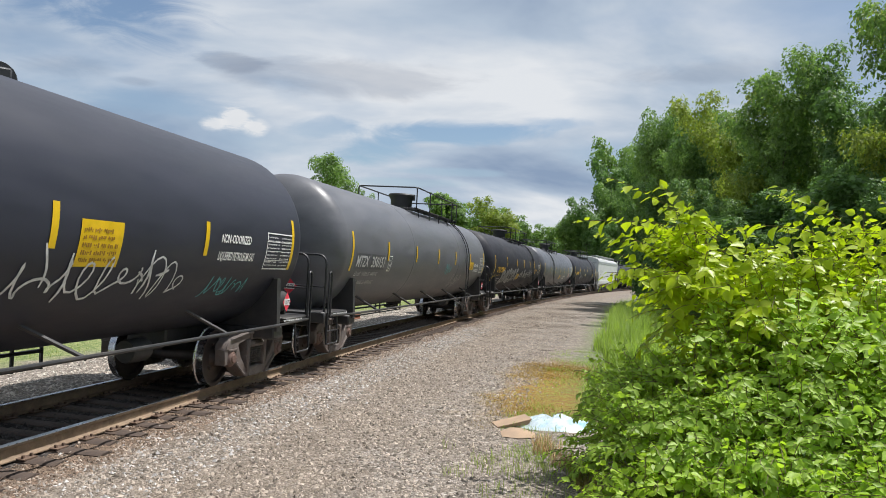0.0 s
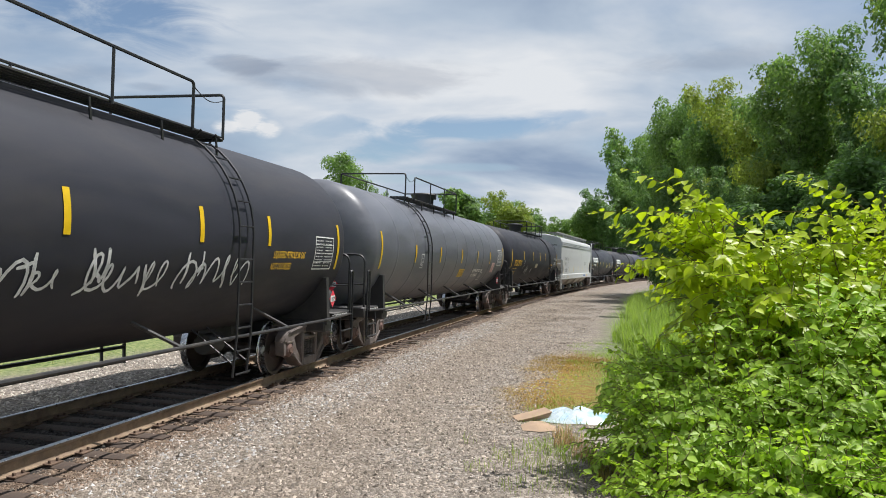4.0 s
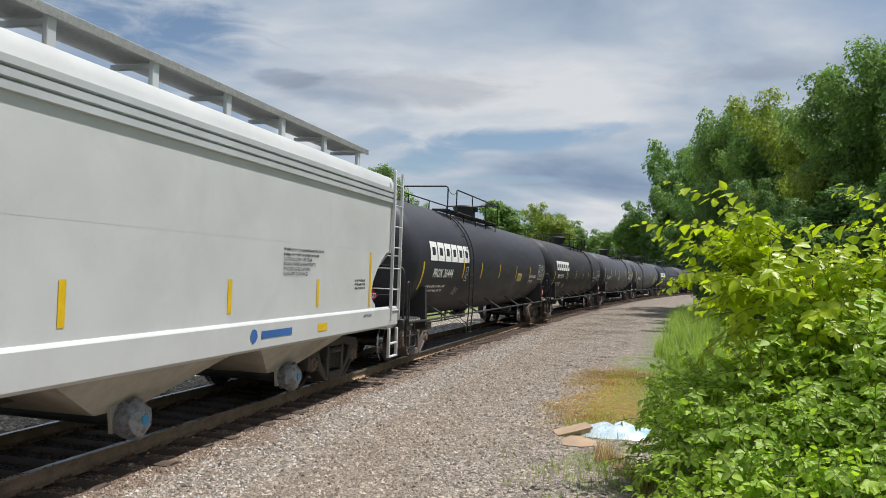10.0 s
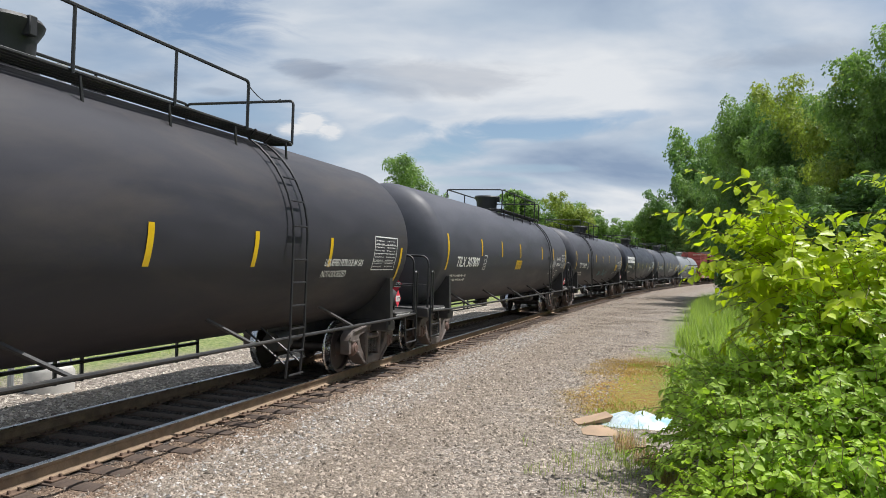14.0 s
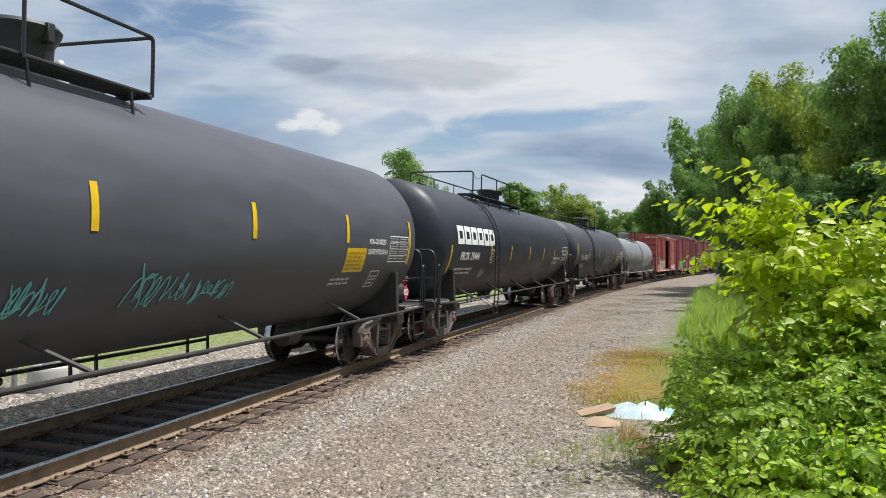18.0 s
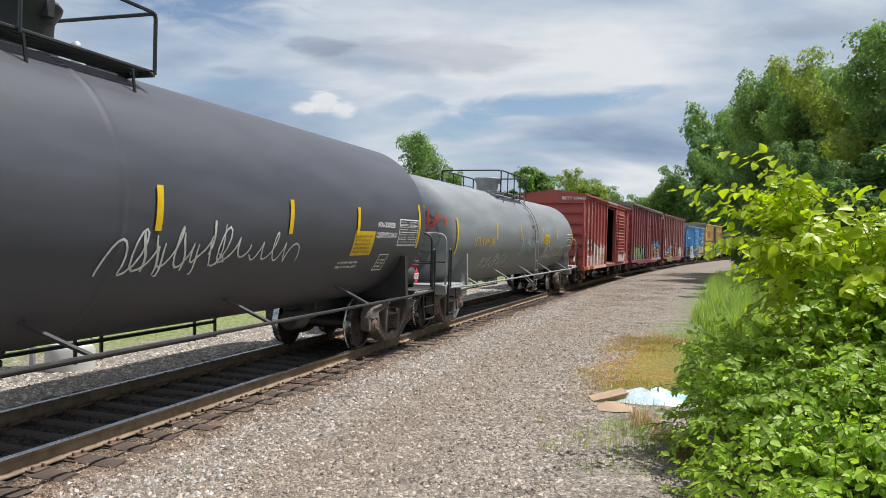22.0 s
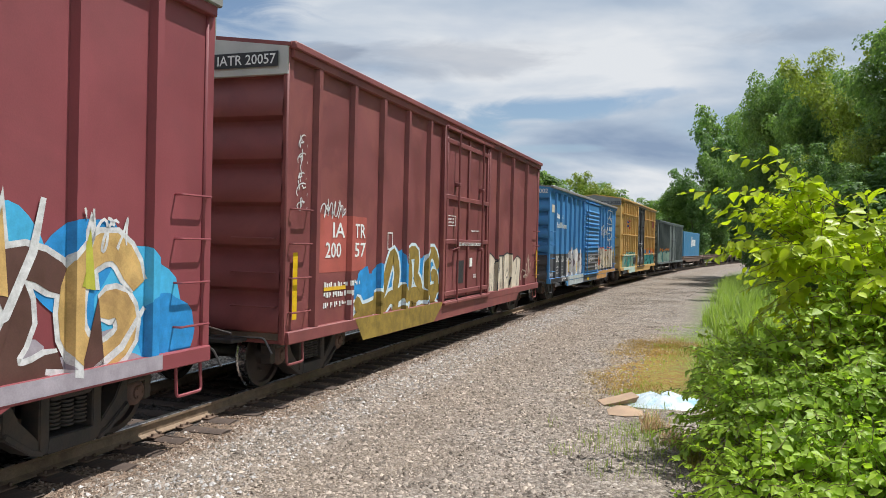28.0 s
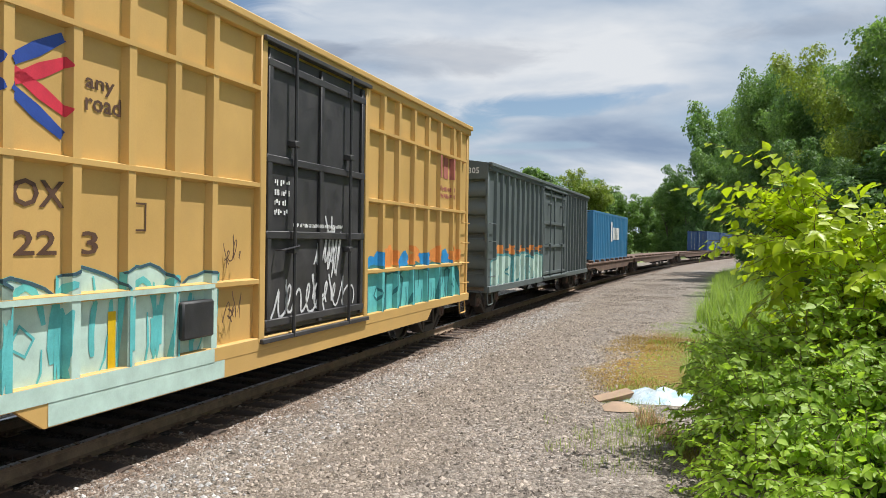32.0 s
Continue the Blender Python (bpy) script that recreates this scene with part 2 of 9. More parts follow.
    def lathe(self, prof, axis="z", n=24, m=None):
        """prof: (radius, place along the axis) from one end to the other; ends at radius 0 close."""
        v, f, rows = [], [], []
        for r, a in prof:
            if r < 1e-6:
                rows.append([len(v)])
                v.append((0, 0, a))
            else:
                rows.append(list(range(len(v), len(v) + n)))
                v += [(r * math.cos(2 * math.pi * k / n), r * math.sin(2 * math.pi * k / n), a) for k in range(n)]
        for p, q in zip(rows, rows[1:]):
            for k in range(n):
                k2 = (k + 1) % n
                if len(p) == 1 and len(q) == 1:
                    continue
                if len(p) == 1:
                    f.append((p[0], q[k2], q[k]))
                elif len(q) == 1:
                    f.append((p[k], p[k2], q[0]))
                else:
                    f.append((p[k], p[k2], q[k2], q[k]))
        for row, flip in ((rows[0], True), (rows[-1], False)):
            if len(row) > 1:
                f.append(tuple(row[::-1] if flip else row))
        turn = {"z": None, "x": Matrix.Rotation(math.pi / 2, 4, "Y"), "y": Matrix.Rotation(-math.pi / 2, 4, "X")}[axis]
        if turn is not None:
            m = m @ turn if m else turn
        return self.add(v, f, m)

    def mesh(self, name, material, smooth=True):
        me = bpy.data.meshes.new(name)
        me.from_pydata(self.v, [], self.f)
        if smooth:
            me.polygons.foreach_set("use_smooth", [True] * len(me.polygons))
            me.set_sharp_from_angle(angle=radians(38))
        me.materials.append(material)
        return me


def part(name, shape, material, parent, label=""):
    """One mesh under a thing or a part. shape: a Shape or a mesh that is shared."""
    me = shape.mesh(name, material) if isinstance(shape, Shape) else shape
    ob = new(name, me)
    ob.parent = parent
    if label:
        ob["label"] = label
    if name in ("stencil", "stencil_box", "data_writing"):
        ob["kind"] = "stuff"
    return ob


def at(ob, x, y, z, rx=0, ry=0, rz=0):
    ob.matrix_basis = pose(x, y, z, rx, ry, rz)
    return ob


def mesh_np(name, verts, faces, material, smooth=False):
    """A large mesh from arrays: faces all with the same number of corners."""
    me = bpy.data.meshes.new(name)
    n, k = faces.shape
    me.vertices.add(len(verts)), me.loops.add(n * k), me.polygons.add(n)
    me.vertices.foreach_set("co", np.asarray(verts, np.float32).ravel())
    me.loops.foreach_set("vertex_index", faces.astype(np.int32).ravel())
    me.polygons.foreach_set("loop_start", np.arange(0, n * k, k, dtype=np.int32))
    me.polygons.foreach_set("loop_total", np.full(n, k, dtype=np.int32))
    me.polygons.foreach_set("use_smooth", np.full(n, smooth))
    me.update(calc_edges=True)
    me.materials.append(material)
    return me


# ---- lettering and paint on surfaces ----
FONT_CACHE = {}


def letters(text, height, bold=0.0, slant=0.0, squeeze=1.0):
    """Flat letters of the built-in font as (points, faces); the origin is the lower left corner."""
    key = (text, bold, slant)
    if key not in FONT_CACHE:
        cu = bpy.data.curves.new("letters", "FONT")
        cu.body, cu.size, cu.offset, cu.shear, cu.resolution_u = text, 1.0, bold, slant, 2
        ob = bpy.data.objects.new("letters", cu)
        scene.collection.objects.link(ob)
        me = bpy.data.meshes.new_from_object(ob.evaluated_get(bpy.context.evaluated_depsgraph_get()))
        FONT_CACHE[key] = ([(v.co.x, v.co.y) for v in me.vertices], [tuple(p.vertices) for p in me.polygons])
        bpy.data.objects.remove(ob)
        bpy.data.curves.remove(cu)
        bpy.data.meshes.remove(me)
    pts, faces = FONT_CACHE[key]
    k = height / 0.7
    return [(x * k * squeeze, y * k) for x, y in pts], faces


def width_of(flat):
    return max(p[0] for p in flat[0]) - min(p[0] for p in flat[0])


def bars(rows, w, h, seed=0, gap=0.5):
    """Small unreadable writing: rows of words made of short upright bars, in a field w wide and h high, from the lower left corner."""
    rnd = random.Random(seed)
    pts, faces = [], []
    step = h / rows
    tall = step * (1 - gap * 0.8)
    for i in range(rows):
        x, y, end = 0.0, i * step, w * rnd.uniform(0.75, 1.0)
        while x < end:
            for _ in range(rnd.randint(2, 6)):
                l = tall * rnd.uniform(0.28, 0.6)
                if x + l > w:
                    break
                k, y0, y1 = len(pts), y + rnd.choice((0.0, 0.0, 0.35)) * tall, y + tall * rnd.choice((1.0, 1.0, 0.75))
                pts += [(x, y0), (x + l, y0), (x + l, y1), (x, y1)]
                faces.append((k, k + 1, k + 2, k + 3))
                x += l + tall * 0.22
            x += tall * 0.55
    return pts, faces


def rect(w, h, line=None):
    if not line:
        return [(0, 0), (w, 0), (w, h), (0, h)], [(0, 1, 2, 3)]
    p = [(0, 0), (w, 0), (w, h), (0, h), (line, line), (w - line, line), (w - line, h - line), (line, h - line)]
    return p, [(0, 1, 5, 4), (1, 2, 6, 5), (2, 3, 7, 6), (3, 0, 4, 7)]


def grid_rect(w, h, nx=1, ny=6):
    p = [(w * i / nx, h * j / ny) for j in range(ny + 1) for i in range(nx + 1)]
    return p, [(j * (nx + 1) + i, j * (nx + 1) + i + 1, (j + 1) * (nx + 1) + i + 1, (j + 1) * (nx + 1) + i) for j in range(ny) for i in range(nx)]


def ribbon(line, w):
    """A painted stroke along points, w wide."""
    pts, faces = [], []
    n = len(line)
    for i, (x, y) in enumerate(line):
        a, b = line[max(0, i - 1)], line[min(n - 1, i + 1)]
        dx, dy = b[0] - a[0], b[1] - a[1]
        l = math.hypot(dx, dy) or 1
        k = w / 2 * (0.65 if i in (0, n - 1) else 1.0)
        pts += [(x - dy / l * k, y + dx / l * k), (x + dy / l * k, y - dx / l * k)]
    faces = [(2 * i + 1, 2 * i + 3, 2 * i + 2, 2 * i) for i in range(n - 1)]
    return pts, faces


def arc(cx, cy, rx, ry, a0, a1, n=16):
    return [(cx + rx * math.cos(radians(a0 + (a1 - a0) * i / n)), cy + ry * math.sin(radians(a0 + (a1 - a0) * i / n))) for i in range(n + 1)]


def join(*flats):
    pts, faces = [], []
    for p, f in flats:
        k = len(pts)
        pts += p
        faces += [tuple(i + k for i in q) for q in f]
    return pts, faces


def islands(flat):
    """The separate pieces of flat paint, each as flat paint of its own."""
    pts, faces = flat
    up = list(range(len(pts)))

    def root(i):
        while up[i] != i:
            up[i] = up[up[i]]
            i = up[i]
        return i
    for f in faces:
        for i in f[1:]:
            up[root(i)] = root(f[0])
    sets = {}
    for f in faces:
        sets.setdefault(root(f[0]), []).append(f)
    out = []
    for fs in sets.values():
        used = sorted({i for f in fs for i in f})
        at_new = {i: k for k, i in enumerate(used)}
        out.append(([pts[i] for i in used], [tuple(at_new[i] for i in f) for f in fs]))
    return out


def shift(flat, dx, dy, k=1.0):
    return [(x * k + dx, y * k + dy) for x, y in flat[0]], flat[1]


def scrawl(seed, w, h, line=0.04, n=7):
    """A sprayed scrawl: one running line of loops with a few crossing strokes, no letters."""
    rnd = random.Random(seed)
    out, pts = [], []
    n = int(n * 1.5)
    ww = w / n
    for i in range(n):
        rx, ry, up = ww * rnd.uniform(0.1, 0.6), h * rnd.uniform(0.15, 0.5), h * rnd.uniform(0.35, 0.6)
        way = 1 if rnd.random() < 0.75 else -1
        for q in range(12):
            a = way * 2 * math.pi * q / 12 - math.pi / 2
            x = ww * (i + 0.25 + q / 12) + rx * math.cos(a)
            y = up + ry * math.sin(a)
            pts.append((x + 0.25 * (y - h / 2), max(0.0, min(h, y))))
    smooth = [pts[0]] + [((a[0] + 2 * b[0] + c[0]) / 4, (a[1] + 2 * b[1] + c[1]) / 4) for a, b, c in zip(pts, pts[1:], pts[2:])] + [pts[-1]]
    cut = len(smooth) * 2 // 3
    out += [ribbon(smooth[:cut], line * 0.8), ribbon(smooth[cut + 2:], line * 0.7)]
    for i in range(max(3, n * 2 // 3)):
        x0, y0 = w * rnd.uniform(0.02, 0.8), h * rnd.uniform(0.05, 0.9)
        dx, dy = rnd.choice(((0.10, 0.9), (0.45, 0.12), (-0.12, 0.8), (0.3, -0.2)))
        line2 = [(x0 + dx * h * q / 5 + 0.05 * h * math.sin(q), min(h * 1.1, max(-0.05 * h, y0 + dy * h * (q / 5 - 0.5)))) for q in range(6)]
        out.append(ribbon(line2, line * rnd.uniform(0.7, 1.1)))
    return join(*out)


def lump(seed, cx, cy, rx, ry, spiky=0.25, n=26):
    """An irregular filled patch, fan-shaped."""
    rnd = random.Random(seed)
    ph = [rnd.uniform(0, 6.28) for _ in range(4)]
    pts = [(cx, cy)]
    for i in range(n):
        a = 2 * math.pi * i / n
        k = 1 + spiky * (0.5 * math.sin(3 * a + ph[0]) + 0.4 * math.sin(5 * a + ph[1]) + 0.35 * math.sin(8 * a + ph[2])) + rnd.uniform(-0.08, 0.08) * spiky * 4
        pts.append((cx + rx * k * math.cos(a), cy + ry * k * math.sin(a)))
    return pts, [(0, 1 + i, 1 + (i + 1) % n) for i in range(n)]


def block_forms(seed, w, h, n):
    """Outlines of a row of fat leaning sprayed forms: bottom and top lines of seven points each."""
    rnd = random.Random(seed)
    out = []
    for i in range(n):
        x0, x1 = w * (i - 0.07) / n, w * (i + 1.07) / n
        lean, tall, dip = rnd.uniform(-0.14, 0.14) * h, rnd.uniform(0.84, 1.0), rnd.choice((-0.12, 0.0, 0.1, 0.16))
        top = [(x0 + (x1 - x0) * (k / 6) + lean, h * tall * (0.86 + 0.10 * math.sin(math.pi * k / 6) + dip * (k / 6 - 0.5) + rnd.uniform(-0.02, 0.02))) for k in range(7)]
        bot = [(x0 + (x1 - x0) * (k / 6 + rnd.uniform(-0.02, 0.02)), h * rnd.uniform(0, 0.05)) for k in range(7)]
        out.append((bot, top, rnd.choice((0, 1, 2))))
    return out


def blocky(seed, w, h, n=6):
    """A row of fat upright sprayed forms, without holes."""
    out = []
    for bot, top, _ in block_forms(seed, w, h, n):
        mid = [((a[0] + b[0]) / 2, (a[1] + b[1]) / 2) for a, b in zip(top, bot)]
        out.append((bot + mid + top, [(k + 7 * j, k + 1 + 7 * j, k + 8 + 7 * j, k + 7 + 7 * j) for j in (0, 1) for k in range(6)]))
    return join(*out)


def edged(seed, w, h, n=6, line=0.04):
    """The sprayed edge lines and inner strokes that go with blocky() of the same seed and size."""
    out = []
    for bot, top, kind in block_forms(seed, w, h, n):
        ring = bot + [tuple(b + (t - b) * q for b, t in zip(bot[-1], top[-1])) for q in (0.3, 0.6)] + top[::-1] + [tuple(t + (b - t) * q for b, t in zip(bot[0], top[0])) for q in (0.3, 0.6)] + [bot[0]]
        out.append(ribbon(ring, line))
        at = lambda u, v: tuple(bot[3][i] * (1 - v) + top[3][i] * v + (u * w / n if i == 0 else 0.0) for i in (0, 1))
        inner = ([at(-0.05, 0.0), at(0.02, 0.25), at(-0.02, 0.55)], [at(0.0, 0.95), at(0.06, 0.7), at(-0.04, 0.45)], [at(-0.18, 0.45), at(-0.02, 0.62), at(0.16, 0.5), at(0.02, 0.36), at(-0.16, 0.44)])[kind]
        out.append(ribbon(inner, line * 0.9))
        out.append(ribbon([at(0.1, 0.05), at(0.22, 0.2), at(0.26, 0.4)], line * 0.7))
    return join(*out)


# bent lines in a unit square out of which sprayed forms are put together: hooks, wedges, loops, arrows
STROKES = (
    (((0.05, 0.0), (0.3, 0.5), (0.05, 1.0)), ((0.1, 0.95), (0.7, 1.0), (0.55, 0.45)), ((0.5, 0.5), (0.95, 0.25), (0.6, 0.0))),
    (((0.0, 0.05), (0.3, 0.7), (0.5, 1.05), (0.75, 0.6), (0.6, 0.25)), ((0.55, 0.3), (0.8, 0.12), (1.05, 0.3))),
    (((0.95, 0.6), (0.6, 1.0), (0.1, 0.8), (0.1, 0.25), (0.5, 0.0), (0.9, 0.2), (0.75, 0.5), (0.45, 0.45)),),
    (((0.95, 1.0), (0.1, 0.85), (0.85, 0.55), (0.1, 0.3), (0.95, 0.0)),),
    (((0.1, 0.0), (0.35, 0.5), (0.1, 1.0)), ((0.2, 0.5), (0.6, 0.52), (1.0, 0.8)), ((0.7, 1.0), (1.02, 0.82), (0.85, 0.4), (0.95, 0.0))),
    (((0.0, 0.8), (0.5, 1.02), (1.0, 0.75)), ((0.3, 0.9), (0.58, 0.5), (0.25, 0.15), (0.6, 0.0), (0.98, 0.15))),
)


def sprayed_form(car, kind, y, z, w, h, fat, layers, ribs, proud, tilt=0.0, x=1.48):
    """One fat sprayed form on a ribbed side. layers: (extra width, material, lift) from the ground coat up."""
    out = []
    for extra, material, lift in layers:
        for i, line in enumerate(STROKES[kind]):
            pts = [(u * w + tilt * v * h, v * h) for u, v in line]
            fine = [pts[0]]
            for a, b in zip(pts, pts[1:]):
                fine += [(a[0] + (b[0] - a[0]) * q / 3, a[1] + (b[1] - a[1]) * q / 3) for q in (1, 2, 3)]
            for _ in range(2):
                fine = [fine[0]] + [((a[0] + 2 * b[0] + c[0]) / 4, (a[1] + 2 * b[1] + c[1]) / 4) for a, b, c in zip(fine, fine[1:], fine[2:])] + [fine[-1]]
            out.append(paint_patch(car, ribbon(fine, fat + extra), y, z, material, ribs, proud + lift + 0.0005 * i, x))
    return out


def slice_flat(flat, step, cuts=None):
    """Cuts the faces along level lines so that they can follow a curved or ribbed side."""
    bm = bmesh.new()
    vs = [bm.verts.new((x, y, 0)) for x, y in flat[0]]
    for f in flat[1]:
        try:
            bm.faces.new([vs[i] for i in f])
        except ValueError:
            pass
    ys = [p[1] for p in flat[0]]
    if cuts is None:
        k = math.ceil(min(ys) / step)
        cuts = [step * i for i in range(k, int(max(ys) / step) + 1)]
    for y in cuts:
        if min(ys) < y < max(ys):
            bmesh.ops.bisect_plane(bm, geom=bm.verts[:] + bm.edges[:] + bm.faces[:], plane_co=(0, y, 0), plane_no=(0, 1, 0))
    bm.verts.index_update()
    out = [(v.co.x, v.co.y) for v in bm.verts], [tuple(v.index for v in f.verts) for f in bm.faces]
    bm.free()
    return out


def on_side(flat, y, z, x=1.5, proud=0.006):
    """Lays flat paint on a flat side that faces the road."""
    s = Shape()
    return s.add([(x + proud, y + u, z + v) for u, v in flat[0]], flat[1])


def on_ribs(flat, y, z, x, ribs, proud=0.005, tall=0.075, wide=0.085, top=0.05):
    """Lays flat paint over a side with upright posts, so that it runs over the posts too."""
    cuts = [r - y + k for r in ribs for k in (-wide, -top, top, wide)]
    flat = slice_flat(([(b, a) for a, b in flat[0]], flat[1]), None, cuts)
    s = Shape()

    def out(u):
        d = min((abs(u - r) for r in ribs), default=9)
        return x + proud + (tall if d <= top + 1e-4 else tall * max(0.0, (wide - d) / (wide - top)))
    return s.add([(out(y + u), y + u, z + v) for v, u in flat[0]], [f[::-1] for f in flat[1]])


def on_end(flat, x, z, y, proud=0.006):
    s = Shape()
    return s.add([(x + u, y - proud, z + v) for u, v in flat[0]], flat[1])


def on_shell(flat, y, v0, zc, r, proud=0.007):
    """Lays flat paint on the side of a lying cylinder; v0: arc height over its middle line."""
    flat = slice_flat(flat, 0.12)
    s = Shape()
    rr = r + proud
    return s.add([(rr * math.cos((v0 + v) / r), y + u, zc + rr * math.sin((v0 + v) / r)) for u, v in flat[0]], flat[1])


# ---- train materials ----
STEEL = mat("worn wheel steel", (0.062, 0.05, 0.046), 0.55, 0.3, 0.35, 6, 0.2, 80, (0.11, 0.06, 0.042), 0.5)
TREAD = mat("polished tread steel", (0.55, 0.55, 0.56), 0.25, 1.0, 0.15, 10, 0.05)
CAST = mat("dusty cast steel", (0.14, 0.119, 0.109), 0.8, 0.1, 0.3, 5, 0.35, 50, (0.10, 0.06, 0.045), 0.6, 3.0)
CAST_DARK = mat("dark cast steel", (0.055, 0.05, 0.048), 0.75, 0.1, 0.3, 5, 0.35, 50, (0.12, 0.085, 0.06), 0.5, 3.0)
RUST = mat("rusty iron", (0.20, 0.075, 0.04), 0.85, 0.1, 0.4, 9, 0.3, 60, (0.08, 0.04, 0.03), 0.6)
BLACK = mat("black frame paint", (0.028, 0.028, 0.03), 0.55, 0.0, 0.3, 4, 0.15, 60, (0.09, 0.075, 0.06), 0.4)
RAIL_BLACK = mat("black handrail paint", (0.022, 0.022, 0.025), 0.5, 0.0, 0.2, 6, 0.1)
YELLOW = mat("yellow reflective tape", (0.70, 0.45, 0.01), 0.45, 0.0, 0.12, 8, 0.05, 120)
WHITE = mat("white stencil paint", (0.78, 0.78, 0.76), 0.6, 0.0, 0.12, 12, 0.05)
GREYPAINT = mat("faded grey stencil paint", (0.42, 0.42, 0.42), 0.7, 0.0, 0.3, 12, 0.05)
YPAINT = mat("yellow stencil paint", (0.75, 0.45, 0.03), 0.6, 0.0, 0.15, 12, 0.05)
BPAINT = mat("black stencil paint", (0.03, 0.03, 0.035), 0.6, 0.0, 0.2, 12, 0.05)
REDP = mat("red placard", (0.70, 0.05, 0.08), 0.5, 0.0, 0.15, 9, 0.05)
TAGW = mat("white spray paint", (0.62, 0.62, 0.62), 0.7, 0.0, 0.3, 9, 0.05)
TAGT = mat("teal spray paint", (0.12, 0.36, 0.38), 0.7, 0.0, 0.3, 9, 0.05)
TAGR = mat("red spray paint", (0.62, 0.10, 0.07), 0.7, 0.0, 0.3, 9, 0.05)
TAGY = mat("yellow spray paint", (0.60, 0.44, 0.05), 0.7, 0.0, 0.3, 9, 0.05)
TAGO = mat("olive gold spray paint", (0.25, 0.17, 0.03), 0.7, 0.0, 0.35, 6, 0.05)
TAGB = mat("bright blue spray paint", (0.02, 0.25, 0.58), 0.6, 0.0, 0.25, 5, 0.05)
TAGM = mat("mint spray paint", (0.50, 0.66, 0.58), 0.6, 0.0, 0.15, 4, 0.05)
TAGC = mat("turquoise spray paint", (0.12, 0.50, 0.50), 0.6, 0.0, 0.2, 4, 0.05)
TAGN = mat("cream roller paint", (0.66, 0.58, 0.46), 0.75, 0.0, 0.2, 5, 0.05, 60, (0.45, 0.33, 0.25), 0.5)
TAGP = mat("pale pink spray paint", (0.62, 0.42, 0.40), 0.75, 0.0, 0.25, 4, 0.05)
TAGK = mat("black spray paint", (0.03, 0.03, 0.04), 0.7, 0.0, 0.25, 8, 0.05)
TAGS = mat("orange spray paint", (0.72, 0.26, 0.06), 0.7, 0.0, 0.25, 5, 0.05)


def tank_paint(name, col, rough=0.5, stain=(0.055, 0.055, 0.06), amt=0.25, var=0.18):
    return mat(name, col, rough, 0.0, var, 1.6, 0.06, 90, stain, amt, 0.7, (1.0, 0.35, 1.6), 0.3)


